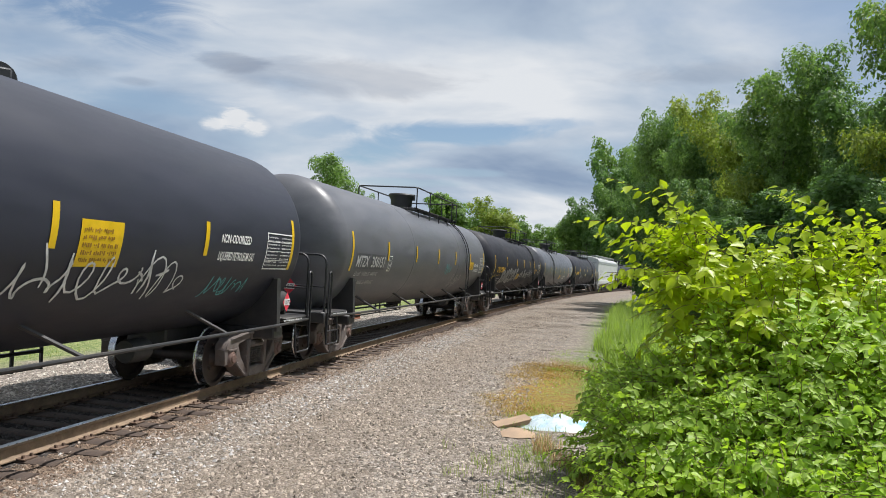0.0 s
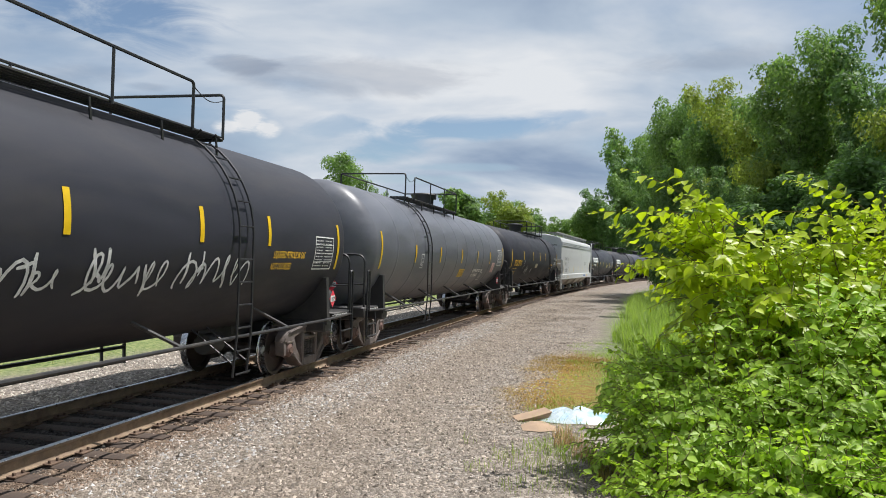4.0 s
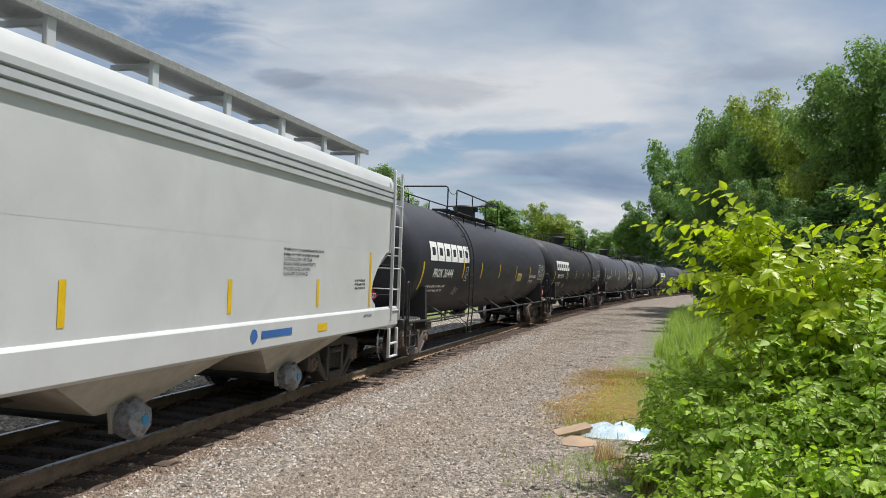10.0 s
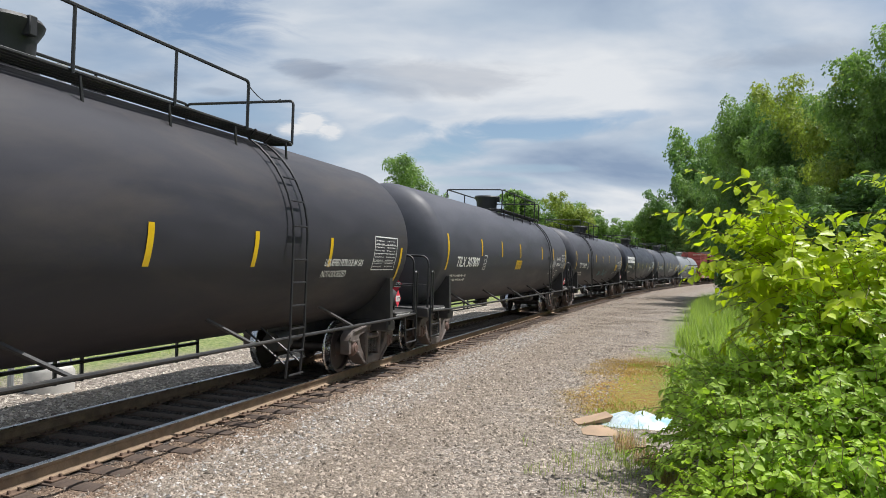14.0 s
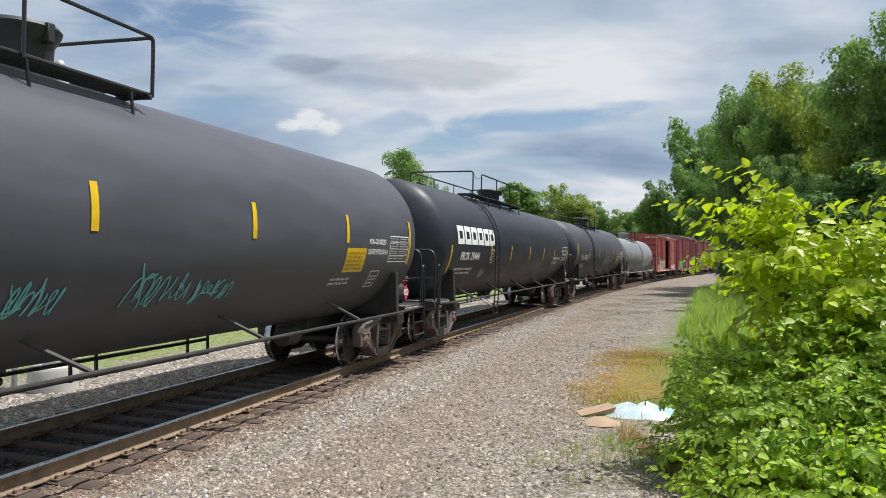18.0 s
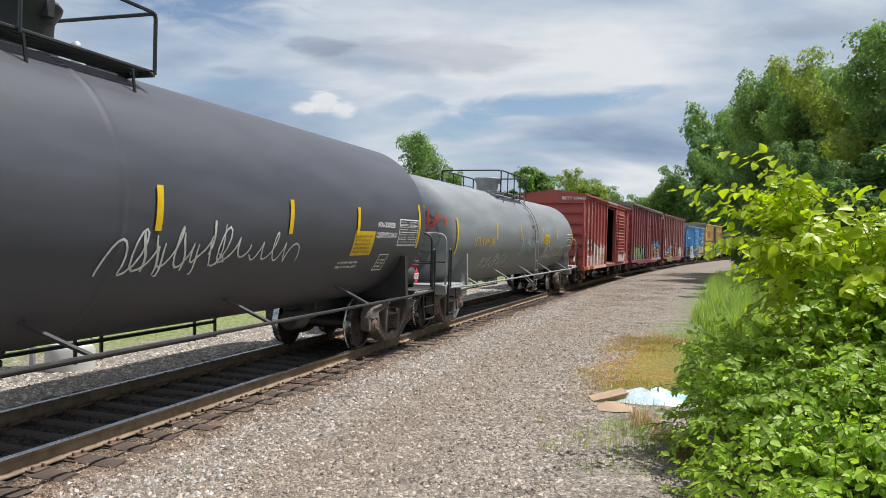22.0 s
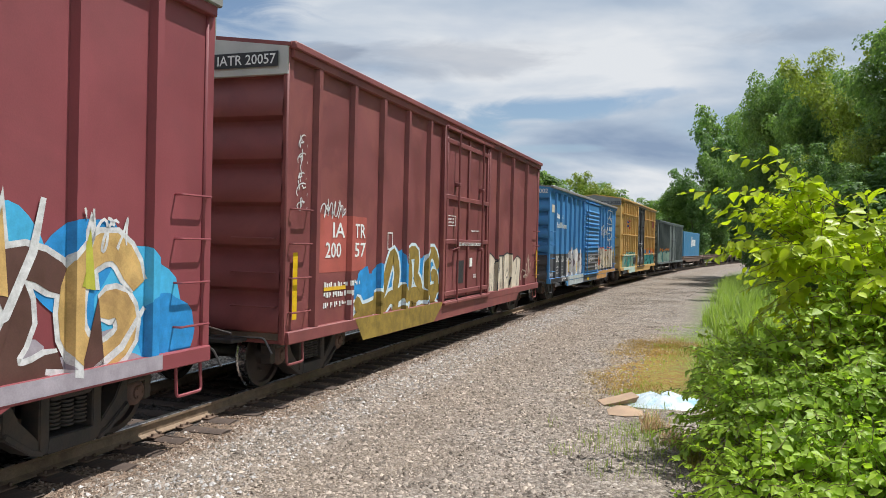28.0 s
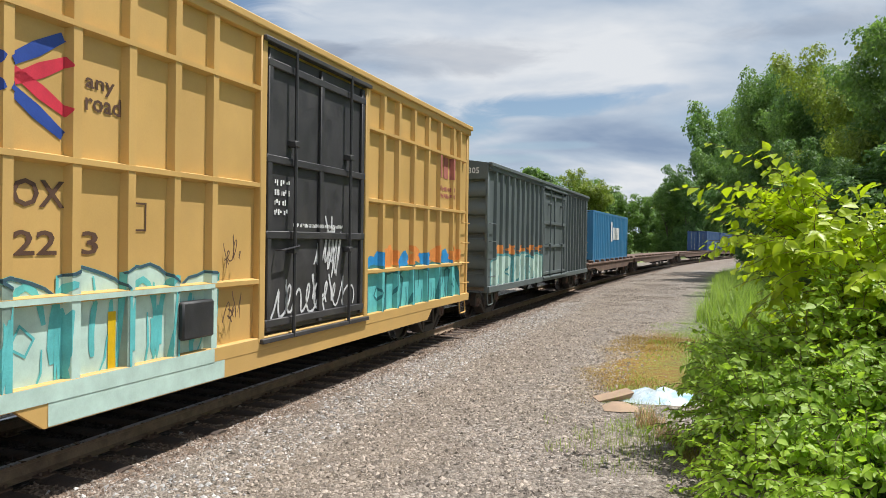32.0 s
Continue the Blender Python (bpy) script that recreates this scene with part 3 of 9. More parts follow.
# ---- trucks and wheels, built once and shared ----
def build_truck_meshes(cast):
    frame_s = Shape()
    # pedestal leg, chord, diagonal and column of one half; the triangular window stays open between them
    half = ([(-1.13, 0.36), (-1.14, 0.62), (-1.02, 0.70), (-1.02, 0.36)],
            [(-1.14, 0.60), (-1.09, 0.71), (-0.96, 0.78), (-0.5, 0.83), (-0.26, 0.85), (-0.26, 0.72), (-0.36, 0.72), (-0.66, 0.67), (-0.76, 0.60), (-1.03, 0.60)],
            [(-0.77, 0.35), (-0.76, 0.64), (-0.69, 0.66), (-0.58, 0.46), (-0.37, 0.25), (-0.35, 0.10), (-0.47, 0.15)],
            [(-0.38, 0.11), (-0.38, 0.71), (-0.26, 0.71), (-0.26, 0.11)])
    for k, poly in enumerate(half):
        d = (0.085, 0.10, 0.095, 0.11)[k]
        frame_s.prism(poly, "x", -d, d)
        frame_s.prism([(-y, z) for y, z in poly], "x", -d, d)
    frame_s.prism([(-0.30, 0.10), (-0.28, 0.25), (0.28, 0.25), (0.30, 0.10)], "x", -0.115, 0.115)
    frame_s.prism([(-0.28, 0.70), (-0.28, 0.852), (0.28, 0.852), (0.28, 0.70)], "x", -0.105, 0.105)
    # flanges along the chord and along the diagonals
    frame_s.prism([(-0.98, 0.75), (-0.5, 0.80), (0.5, 0.80), (0.98, 0.75), (0.96, 0.785), (0.5, 0.84), (0.0, 0.865), (-0.5, 0.84), (-0.96, 0.785)], "x", -0.13, 0.13)
    for q in (-1, 1):
        frame_s.prism([(q * 0.77, 0.34), (q * 0.74, 0.40), (q * 0.46, 0.20), (q * 0.34, 0.15), (q * 0.34, 0.09), (q * 0.48, 0.14)], "x", -0.125, 0.125)
        frame_s.cbox(-0.10, 0.11, q * 0.89 - 0.15, q * 0.89 + 0.15, 0.56, 0.62, 0.02)
    # bolster end in the window
    frame_s.cbox(-0.12, 0.14, -0.25, 0.25, 0.575, 0.68, 0.035)
    frame_s.cbox(0.10, 0.155, -0.17, 0.17, 0.60, 0.645, 0.012)
    prof = [(0.0, 0.29)]
    for k in range(7):
        z = 0.30 + 0.038 * k
        prof += [(0.05, z), (0.072, z + 0.008), (0.072, z + 0.024), (0.05, z + 0.032)]
    spring = Shape().lathe(prof + [(0.0, 0.575)], "z", 10, Matrix.Translation((0.03, 0, 0)))
    bearing = Shape().lathe([(0.0, -0.1), (0.125, -0.1), (0.14, -0.02), (0.14, 0.06), (0.115, 0.09), (0.10, 0.10), (0.075, 0.105), (0.07, 0.125), (0.0, 0.13)], "x", 16)
    for k in range(3):
        bearing.cbox(0.1, 0.135, -0.012, 0.012, -0.012, 0.012, 0.004, Matrix.Rotation(k * 2.09, 4, "X") @ Matrix.Translation((0, 0.05, 0)))
    bolster = Shape().cbox(-0.95, 0.95, -0.2, 0.2, 0.36, 0.6, 0.04)
    bolster.cbox(-0.3, 0.3, -0.26, 0.26, 0.55, 0.70, 0.03)
    for y in (-0.45, 0.45):
        bolster.cbox(-0.6, 0.6, y - 0.04, y + 0.04, 0.30, 0.42, 0.02)
    shoe = Shape().prism([(0.0, -0.16), (0.05, -0.15), (0.03, 0.0), (0.05, 0.15), (0.0, 0.16), (-0.05, 0.0)], "x", -0.05, 0.05)
    side = frame_s.mesh("side_frame", cast)
    bm = bmesh.new()
    bm.from_mesh(side)
    bmesh.ops.bevel(bm, geom=[e for e in bm.edges if e.calc_length() > 0.03 and len(e.link_faces) == 2 and e.calc_face_angle(0) > 0.9], offset=0.012, segments=2, affect="EDGES", clamp_overlap=True)
    bm.to_mesh(side)
    bm.free()
    return [side, spring.mesh("coil_spring", CAST_DARK), bearing.mesh("axle_bearing", mat("rusty brown bearing steel", (0.15, 0.092, 0.075), 0.75, 0.1, 0.3, 9, 0.25, 70, (0.10, 0.085, 0.078), 0.6, 5.0)), bolster.mesh("bolster", CAST_DARK), shoe.mesh("brake_shoe", CAST_DARK)]


def build_wheelset():
    s = Shape()
    wheel = [(0.0, -0.10), (0.10, -0.10), (0.12, -0.06), (0.15, -0.02), (0.30, 0.012), (0.395, 0.0), (0.40, -0.055), (0.452, -0.062), (0.456, 0.03), (0.463, 0.05), (0.487, 0.062), (0.487, 0.075), (0.475, 0.083), (0.40, 0.085), (0.395, 0.03),
             (0.30, 0.045), (0.15, 0.03), (0.12, 0.09), (0.0, 0.09)]
    for sx in (1, -1):
        m = Matrix.Translation((sx * 0.745, 0, 0)) @ (Matrix.Rotation(math.pi, 4, "Z") if sx > 0 else Matrix())
        s.lathe(wheel, "x", 40, m)
        # chain of cast lettering bosses and a small web hole mark, which show the turning
        for k in range(3):
            s.cbox(sx * 0.79 - 0.02, sx * 0.79 + 0.012, -0.03, 0.03, 0.20, 0.24, 0.008, Matrix.Rotation(k * 2.09, 4, "X"))
    s.lathe([(0.0, -1.02), (0.075, -1.02), (0.075, -0.84), (0.09, -0.8), (0.085, -0.3), (0.082, 0.3), (0.09, 0.8), (0.075, 0.84), (0.075, 1.02), (0.0, 1.02)], "x", 16)
    me = s.mesh("wheelset", STEEL)
    me.materials.append(TREAD)
    for p in me.polygons:
        r = math.hypot(p.center.y, p.center.z)
        if r > 0.445 and abs(p.center.x) > 0.6:
            p.material_index = 1
    return me


TRUCK = build_truck_meshes(CAST)
TRUCK_DARK = build_truck_meshes(CAST_DARK)
WHEELSET = build_wheelset()
COUPLER = Shape().cbox(-0.09, 0.09, -0.55, 0.12, -0.09, 0.09, 0.02).cbox(-0.16, 0.10, 0.06, 0.3, -0.14, 0.14, 0.05).cbox(0.06, 0.16, 0.16, 0.34, -0.13, 0.13, 0.04).tube([(-0.05, 0.05, 0.1), (-0.25, 0.0, 0.16), (-0.7, -0.1, 0.1), (-1.1, -0.12, 0.02)], 0.014).mesh("coupler", CAST_DARK)
HOSE = Shape().tube([(0.3, 0.0, -0.05), (0.34, 0.12, -0.2), (0.3, 0.26, -0.36), (0.18, 0.36, -0.42), (0.05, 0.42, -0.38)], 0.022, 7).mesh("brake_hose", BLACK)
WHEELS = []


def running_gear(car, front, half_len, dark=False, rear=None):
    fr, sp, be, bo, sh = TRUCK_DARK if dark else TRUCK
    for sy in (-1, 1):
        place = sy * (rear or front) if sy > 0 else -front
        t = at(part("truck", bo, None, car), 0, place, 0)
        for sx in (-1, 1):
            at(part("side_frame", fr, None, t), sx * 0.99, 0, 0, 0, 0, 0 if sx > 0 else 180)
            for y in (-0.16, 0.0, 0.16):
                at(part("coil_spring", sp, None, t), sx * 0.99, y, 0, 0, 0, 0 if sx > 0 else 180)
            for ay in (-0.89, 0.89):
                at(part("axle_bearing", be, None, t), sx * 1.0, ay, 0.457, 0, 0, 0 if sx > 0 else 180)
                at(part("brake_shoe", sh, None, t), sx * 0.745, ay * 0.45, 0.44, 0, 0, 0 if ay < 0 else 180)
        for ay in (-0.89, 0.89):
            w = at(part("wheelset", WHEELSET, None, car), 0, place + ay, 0.457)
            WHEELS.append(w)
        at(part("coupler", COUPLER, None, car), 0, sy * (half_len - 0.22), 0.87, 0, 0, 0 if sy > 0 else 180)
        at(part("brake_hose", HOSE, None, car), 0, sy * (half_len - 0.62), 0.72, 0, 0, 0 if sy > 0 else 180)


def bent(pts, r=0.12, n=4):
    """Rounds the corners of a pipe's line."""
    pts = [Vector(p) for p in pts]
    out = [pts[0]]
    for a, b, c in zip(pts, pts[1:], pts[2:]):
        d1, d2 = (a - b), (c - b)
        k = min(r, d1.length * 0.45, d2.length * 0.45)
        p, q = b + d1.normalized() * k, b + d2.normalized() * k
        out += [p.lerp(b, i / n).lerp(b.lerp(q, i / n), i / n) for i in range(n + 1)]
    return out + [pts[-1]]


def pipe(pts, r=0.02, round_=0.12, n=6):
    return Shape().tube(bent(pts, round_), r, n)


PLACARD = join(([(0, -0.17), (0.17, 0), (0, 0.17), (-0.17, 0)], [(0, 1, 2, 3)]))


def placard(car, x, y, z, facing, red=True):
    f = on_end(PLACARD, x, z, y, 0.01) if facing == "end" else on_side(PLACARD, y, z, x, 0.01)
    p = part("placard", f, REDP if red else WHITE, car, "red diamond hazard placard" if red else "white diamond hazard placard")
    if not red:
        return
    put = (lambda q, a, b: on_end(q, x + a, z + b, y, 0.014)) if facing == "end" else (lambda q, a, b: on_side(q, y + a, z + b, x, 0.014))
    part("number_panel", put(rect(0.24, 0.11), -0.12, -0.055), WHITE, p)
    num = letters("1075", 0.075, 0.008)
    put2 = (lambda q, a, b: on_end(q, x + a, z + b, y, 0.017)) if facing == "end" else (lambda q, a, b: on_side(q, y + a, z + b, x, 0.017))
    part("number", put2(num, -width_of(num) / 2, -0.042), BPAINT, p)


def tank_car(label, length, paint, R=1.52, zc=2.39, flip=False, rings=(), steel=BLACK, hull=8.75, stripes=(-5.1, -1.9, 0.9, 3.0, 5.2), long_stripes=True, plat=None, tape=(-0.5, 0.86), mark=-0.12, plac=1.6, front=7.95, rear=8.2):
    """A pressure tank car: local y runs away along the track, x towards the road, z over the rail heads."""
    car = new("tank_car")
    tagged(car, label, "tank car", "freight train")
    hl = length / 2
    front, rear, bol = (front, rear, 8.1) if hull > 8 else (7.35, 7.35, 6.95)
    prof, depth = [(0.0, -hull - 0.66)], 0.66
    for k in range(1, 9):
        a = math.pi / 2 * k / 8
        prof.append((R * math.sin(a), -hull - depth * math.cos(a)))
    for y in sorted(rings):
        prof += [(R, y - 0.09), (R, y - 0.05), (R + 0.01, y - 0.02), (R + 0.01, y + 0.02), (R, y + 0.05), (R, y + 0.09)]
    body = prof + [(r, -a) for r, a in prof[8::-1]]
    part("tank_shell", Shape().lathe(body, "y", 64, Matrix.Translation((0, 0, zc))), paint, car)
    # saddles, sill ends, end platforms
    for sy in (-1, 1):
        sill = Shape().cbox(-0.33, 0.33, min(sy * 6.6, sy * (hl - 0.45)), max(sy * 6.6, sy * (hl - 0.45)), 0.66, 1.02, 0.03)
        part("stub_sill", sill, steel, car)
        for sx in (-1, 1):
            part("saddle", Shape().prism([(sx * 1.42, 0.92), (sx * 1.38, 1.74), (sx * 1.24, 1.52), (sx * 0.92, 1.2), (sx * 0.5, 0.99), (sx * 0.3, 0.92)], "y", sy * bol - 0.05, sy * bol + 0.05), steel, car)
            part("body_bolster", Shape().cbox(min(sx * 0.3, sx * 1.46), max(sx * 0.3, sx * 1.46), sy * (rear if sy > 0 else front) - 0.2, sy * (rear if sy > 0 else front) + 0.2, 0.72, 0.93, 0.03), steel, car)
            if hull < 8:
                part("saddle_brace", Shape().tube([(sx * 1.3, sy * (bol + 0.1), 0.95), (sx * 1.22, sy * (bol - 0.15), 1.62)], 0.07, 10), steel, car)
                continue
            part("saddle_flange", Shape().prism([(sx * 1.38, 0.86), (sx * 1.50, 0.86), (sx * 1.46, 1.74), (sx * 1.38, 1.74)], "y", sy * bol - 0.07, sy * bol + 0.07), steel, car)
        y0, y1 = sorted((sy * (hull - 0.25), sy * (hl - 0.42)))
        plate = Shape().cbox(-1.48, 1.48, y0, y1, 0.98, 1.06, 0.02)
        plate.cbox(-1.48, 1.48, sy * (hl - 0.42) - 0.04, sy * (hl - 0.42) + 0.04, 0.84, 1.06, 0.02)
        part("end_platform", plate, steel, car)
        ye = sy * (hl - 0.5)
        part("end_handrail", pipe([(1.42, ye, 1.0), (1.42, ye, 2.2), (-1.42, ye, 2.2), (-1.42, ye, 1.0)], 0.024, 0.2), RAIL_BLACK if hull > 8 else steel, car)
        part("end_rail_bar", Shape().tube([(1.42, ye, 1.56), (-1.42, ye, 1.56)], 0.016), RAIL_BLACK, car)
        for sx in (-1, 1):
            part("grab_iron", pipe([(sx * 1.5, ye, 0.44), (sx * 1.5, ye, 1.86), (sx * 1.5, ye - sy * 0.13, 1.86), (sx * 1.5, ye - sy * 0.13, 1.0)], 0.021, 0.05), RAIL_BLACK, car)
            yy = ye - sy * 0.62
            part("sill_step", pipe([(sx * 1.46, ye, 1.0), (sx * 1.5, ye, 0.42), (sx * 1.5, yy, 0.42), (sx * 1.46, yy, 1.0)], 0.018, 0.06), RAIL_BLACK, car)
            part("step_tread", Shape().tube([(sx * 1.49, ye, 0.68), (sx * 1.49, yy, 0.68)], 0.016), RAIL_BLACK, car)
        # writing on the platform edge
        part("stencil", on_side(bars(1, 1.0, 0.05, 3), sy * (hull + 0.1) - 0.5, 1.0, 1.48), WHITE, car)
    # hand brake gear at one end
    brake = Shape().cbox(-1.3, -0.9, -hl + 1.0, -hl + 1.3, 1.06, 1.42, 0.03).lathe([(0.0, 0.0), (0.11, 0.0), (0.12, 0.06), (0.12, 0.34), (0.1, 0.4), (0.0, 0.4)], "y", 14, Matrix.Translation((-1.12, -hl + 1.28, 1.28)))
    brake.cbox(-1.42, -1.25, -hl + 1.1, -hl + 1.24, 1.1, 1.3, 0.02)
    part("brake_valve", brake, steel, car)
    if hull > 8:
        part("air_reservoir", Shape().lathe([(0, -0.42), (0.09, -0.41), (0.17, -0.37), (0.2, -0.29), (0.2, 0.29), (0.17, 0.37), (0.09, 0.41), (0, 0.42)], "y", 20, Matrix.Translation((0.98, hl - 1.0, 1.29))), steel, car)
        for y in (-0.2, 0.2):
            part("reservoir_cradle", Shape().cbox(0.83, 1.13, hl - 1.03 + y, hl - 0.97 + y, 1.05, 1.16, 0.01), steel, car)
    part("brake_cylinder", Shape().lathe([(0.0, 0.0), (0.15, 0.0), (0.17, 0.05), (0.17, 0.4), (0.15, 0.45), (0.05, 0.47), (0.04, 0.9), (0.0, 0.9)], "y", 16, Matrix.Translation((0.5, 5.3, 0.72))), steel, car)
    # side pipes with hangers and braces
    for sx in (-1, 1):
        part("side_pipe", Shape().tube([(sx * 1.5, -hl + 0.6, 0.99), (sx * 1.5, -bol, 0.96), (sx * 1.5, bol, 0.96), (sx * 1.5, hl - 0.6, 0.99)], 0.025, 8), steel, car)
        if sx < 0:
            part("lower_pipe", Shape().tube([(sx * 1.46, -6.2, 0.5), (sx * 1.46, 6.2, 0.5)], 0.03, 6).tube([(sx * 1.46, -6.2, 0.25), (sx * 1.46, 6.2, 0.25)], 0.022, 6), steel, car)
        for y in (-6.2, -5.6, -3.4, -2.9, -0.3, 0.2, 2.9, 3.4, 5.6, 6.2) if sx < 0 else ():
            part("hanger", Shape().tube([(sx * 1.48, y, 0.97), (sx * 1.46, y, 0.22)], 0.03, 5), steel, car)
        for y in (-6.3, -3.1, 0.0, 3.1, 6.3):
            part("brace", Shape().tube([(sx * 1.5, y, 0.94), (sx * 1.02, y - 0.42, zc - math.sqrt(R * R - 1.02 ** 2) + 0.02)], 0.028, 6), steel, car)
    part("bottom_fitting", Shape().lathe([(0.0, 0.62), (0.16, 0.62), (0.2, 0.68), (0.2, 0.8), (0.3, 0.86), (0.3, 0.98), (0.0, 0.98)], "z", 14).cbox(-0.1, 0.1, -0.6, 0.3, 0.7, 0.78, 0.02), steel, car)
    # dome housing and top platform
    p0, p1, lad, bon = plat or (-1.2, 4.9, 4.5, 0.4)
    if flip:
        p0, p1, lad, bon = (-4.85, 1.4, -4.4, 0.45) if plat is None else plat
    top = zc + R
    dome = part("dome_housing", Shape().lathe([(0.0, -0.12), (0.40, -0.12), (0.40, 0.04), (0.35, 0.06), (0.36, 0.3), (0.43, 0.42), (0.44, 0.46), (0.41, 0.5), (0.1, 0.53), (0.0, 0.53)], "z", 26, Matrix.Translation((0, bon, top))), steel, car)
    part("latch", Shape().cbox(0.36, 0.46, -0.05, 0.05, 0.3, 0.5, 0.01), steel, dome).matrix_basis = pose(0, bon, top)
    deck_z = top - 0.04
    for sx in (-1, 1):
        d = Shape()
        for k in range(5):
            d.cbox(sx * 0.72 - 0.22 + 0.09 * k, sx * 0.72 - 0.22 + 0.09 * k + 0.07, p0, p1, deck_z - 0.03, deck_z, 0.006)
        d.cbox(sx * 0.72 - 0.24, sx * 0.72 + 0.24, p0, p0 + 0.05, deck_z - 0.08, deck_z - 0.03, 0.008).cbox(sx * 0.72 - 0.24, sx * 0.72 + 0.24, p1 - 0.05, p1, deck_z - 0.08, deck_z - 0.03, 0.008)
        part("walkway", d, steel, car)
        k = 0
        while p0 + 0.3 + k * 1.4 < p1:
            y = p0 + 0.3 + k * 1.4
            zt = zc + math.sqrt(R * R - 0.88 ** 2)
            part("walkway_bracket", Shape().tube([(sx * 0.95, y, deck_z - 0.05), (sx * 0.95, y + 0.05, zt - 0.1)], 0.018, 5), steel, car)
            k += 1
        h = deck_z + 0.62
        if sx > 0:
            a, b = (lad + 0.45, p1) if lad < bon else (p0, lad - 0.45)
        else:
            a, b = p0, p1
        part("top_rail", pipe([(sx * 0.95, a, deck_z - 0.05), (sx * 0.95, a, h), (sx * 0.95, b, h), (sx * 0.95, b, deck_z - 0.05)], 0.022, 0.07), RAIL_BLACK, car)
        part("mid_rail", Shape().tube([(sx * 0.95, a, h - 0.3), (sx * 0.95, b, h - 0.3)], 0.013, 5), RAIL_BLACK, car) if sx < 0 else None
        nst = 3
        for i in range(1, nst):
            y = a + (b - a) * i / nst
            part("stanchion", Shape().tube([(sx * 0.95, y, deck_z - 0.05), (sx * 0.95, y, h)], 0.019, 6), RAIL_BLACK, car)
    for y in (p0, p1):
        part("end_top_rail", pipe([(0.95, y, deck_z - 0.05), (0.95, y, deck_z + 0.62), (-0.95, y, deck_z + 0.62), (-0.95, y, deck_z - 0.05)], 0.022, 0.07), RAIL_BLACK, car)
    part("safety_chain", Shape().tube([(0.95, lad - 0.45 + 0.9 * k / 8, deck_z + 0.56 - 0.12 * math.sin(math.pi * k / 8)) for k in range(9)], 0.007, 4), RAIL_BLACK, car)
    # ladder down the side that faces the road
    rung_paint = RAIL_BLACK if hull > 8 else steel
    for dy in (-0.21, 0.21):
        line = [(0.95, lad + dy, deck_z + 0.0)]
        for k in range(9):
            a = radians(58 - 58 * k / 8)
            line.append(((R + 0.07) * math.cos(a), lad + dy, zc + (R + 0.07) * math.sin(a)))
        line += [(R + 0.07, lad + dy, 1.0), (R + 0.02, lad + dy, 0.42)]
        part("ladder_rail", Shape().tube(line, 0.019, 5), rung_paint, car)
        part("ladder_stay", Shape().tube([(R + 0.02, lad + dy, 0.6), (0.9, lad + dy, 1.05)], 0.014, 5), rung_paint, car)
    rungs = [(R + 0.07, z) for z in (0.46, 0.78, 1.1, 1.42, 1.74, 2.06)] + [((R + 0.07) * math.cos(radians(a)), zc + (R + 0.07) * math.sin(radians(a))) for a in (5, 18, 31, 44, 56)]
    for x, z in rungs:
        part("rung", Shape().tube([(x, lad - 0.21, z), (x, lad + 0.21, z)], 0.014, 5), rung_paint, car)
    # reflective tape
    for i, y in enumerate(stripes):
        part("reflective_stripe", on_shell(grid_rect(0.1, 0.46), y - 0.05, mark, zc, R, 0.016 if rings else 0.007), YELLOW, car)
    if long_stripes:
        ye = hull - 0.3 if hull > 8 else hull + 0.03
        for y in (-ye, ye):
            part("reflective_stripe", on_shell(grid_rect(0.1, tape[1], 1, 10), y - 0.05, tape[0], zc, R), YELLOW, car)
    running_gear(car, front, hl, rear=rear)
    placard(car, 0.68, -hl + 0.42, 1.54, "end")
    placard(car, 1.47, hl - (plac if hull > 8 else 1.2), 1.34, "side", hull > 8)
    return car


def shell_text(car, text, y, v, h, material, zc=2.39, R=1.52, bold=0.02, slant=0.12, squeeze=0.8, name="lettering", width=None):
    q = letters(text, h, bold, slant, squeeze)
    if width:
        k = width / width_of(q)
        q = ([(x * k, yy) for x, yy in q[0]], q[1])
    return part(name, on_shell(q, y, v, zc, R), material, car)


def data_panel(car, y, v, zc=2.39, R=1.52, w=0.85, h=0.75, material=WHITE, seed=1):
    q = join(rect(w, h, 0.02), shift(bars(9, w * 0.42, h * 0.85, seed, 0.75), 0.05, 0.06), shift(bars(9, w * 0.42, h * 0.85, seed + 5, 0.75), w * 0.53, 0.06), *[shift(rect(w, 0.008), 0, h * q / 4) for q in (1, 2, 3)])
    ob = part("data_stencil", on_shell(q, y, v, zc, R, 0.006), material, car)
    ob["kind"] = "stuff"
    return ob


def small_lines(car, y, v, w, rows=2, h=0.3, material=WHITE, seed=0, zc=2.39, R=1.52):
    ob = part("stencil", on_shell(bars(rows, w, h, seed, 0.55), y, v, zc, R, 0.006), material, car)
    ob["kind"] = "stuff"
    return ob


def capacity_box(car, y, v, zc=2.39, R=1.52):
    return part("stencil_box", on_shell(join(rect(0.26, 0.4, 0.02), shift(bars(1, 0.16, 0.06, 2), 0.05, 0.26), shift(letters("C", 0.13, 0.01), 0.07, 0.06)), y, v, zc, R), WHITE, car)


def wordmark(car, y, v, w, h, zc=2.39, R=1.52):
    """A maker's mark, as six plain white blocks."""
    k = w / 6
    for i in range(6):
        part("mark_block", on_shell(rect(k * 0.88, h, h * 0.29), y + i * k, v, zc, R), WHITE, car, "bold white hollow block")


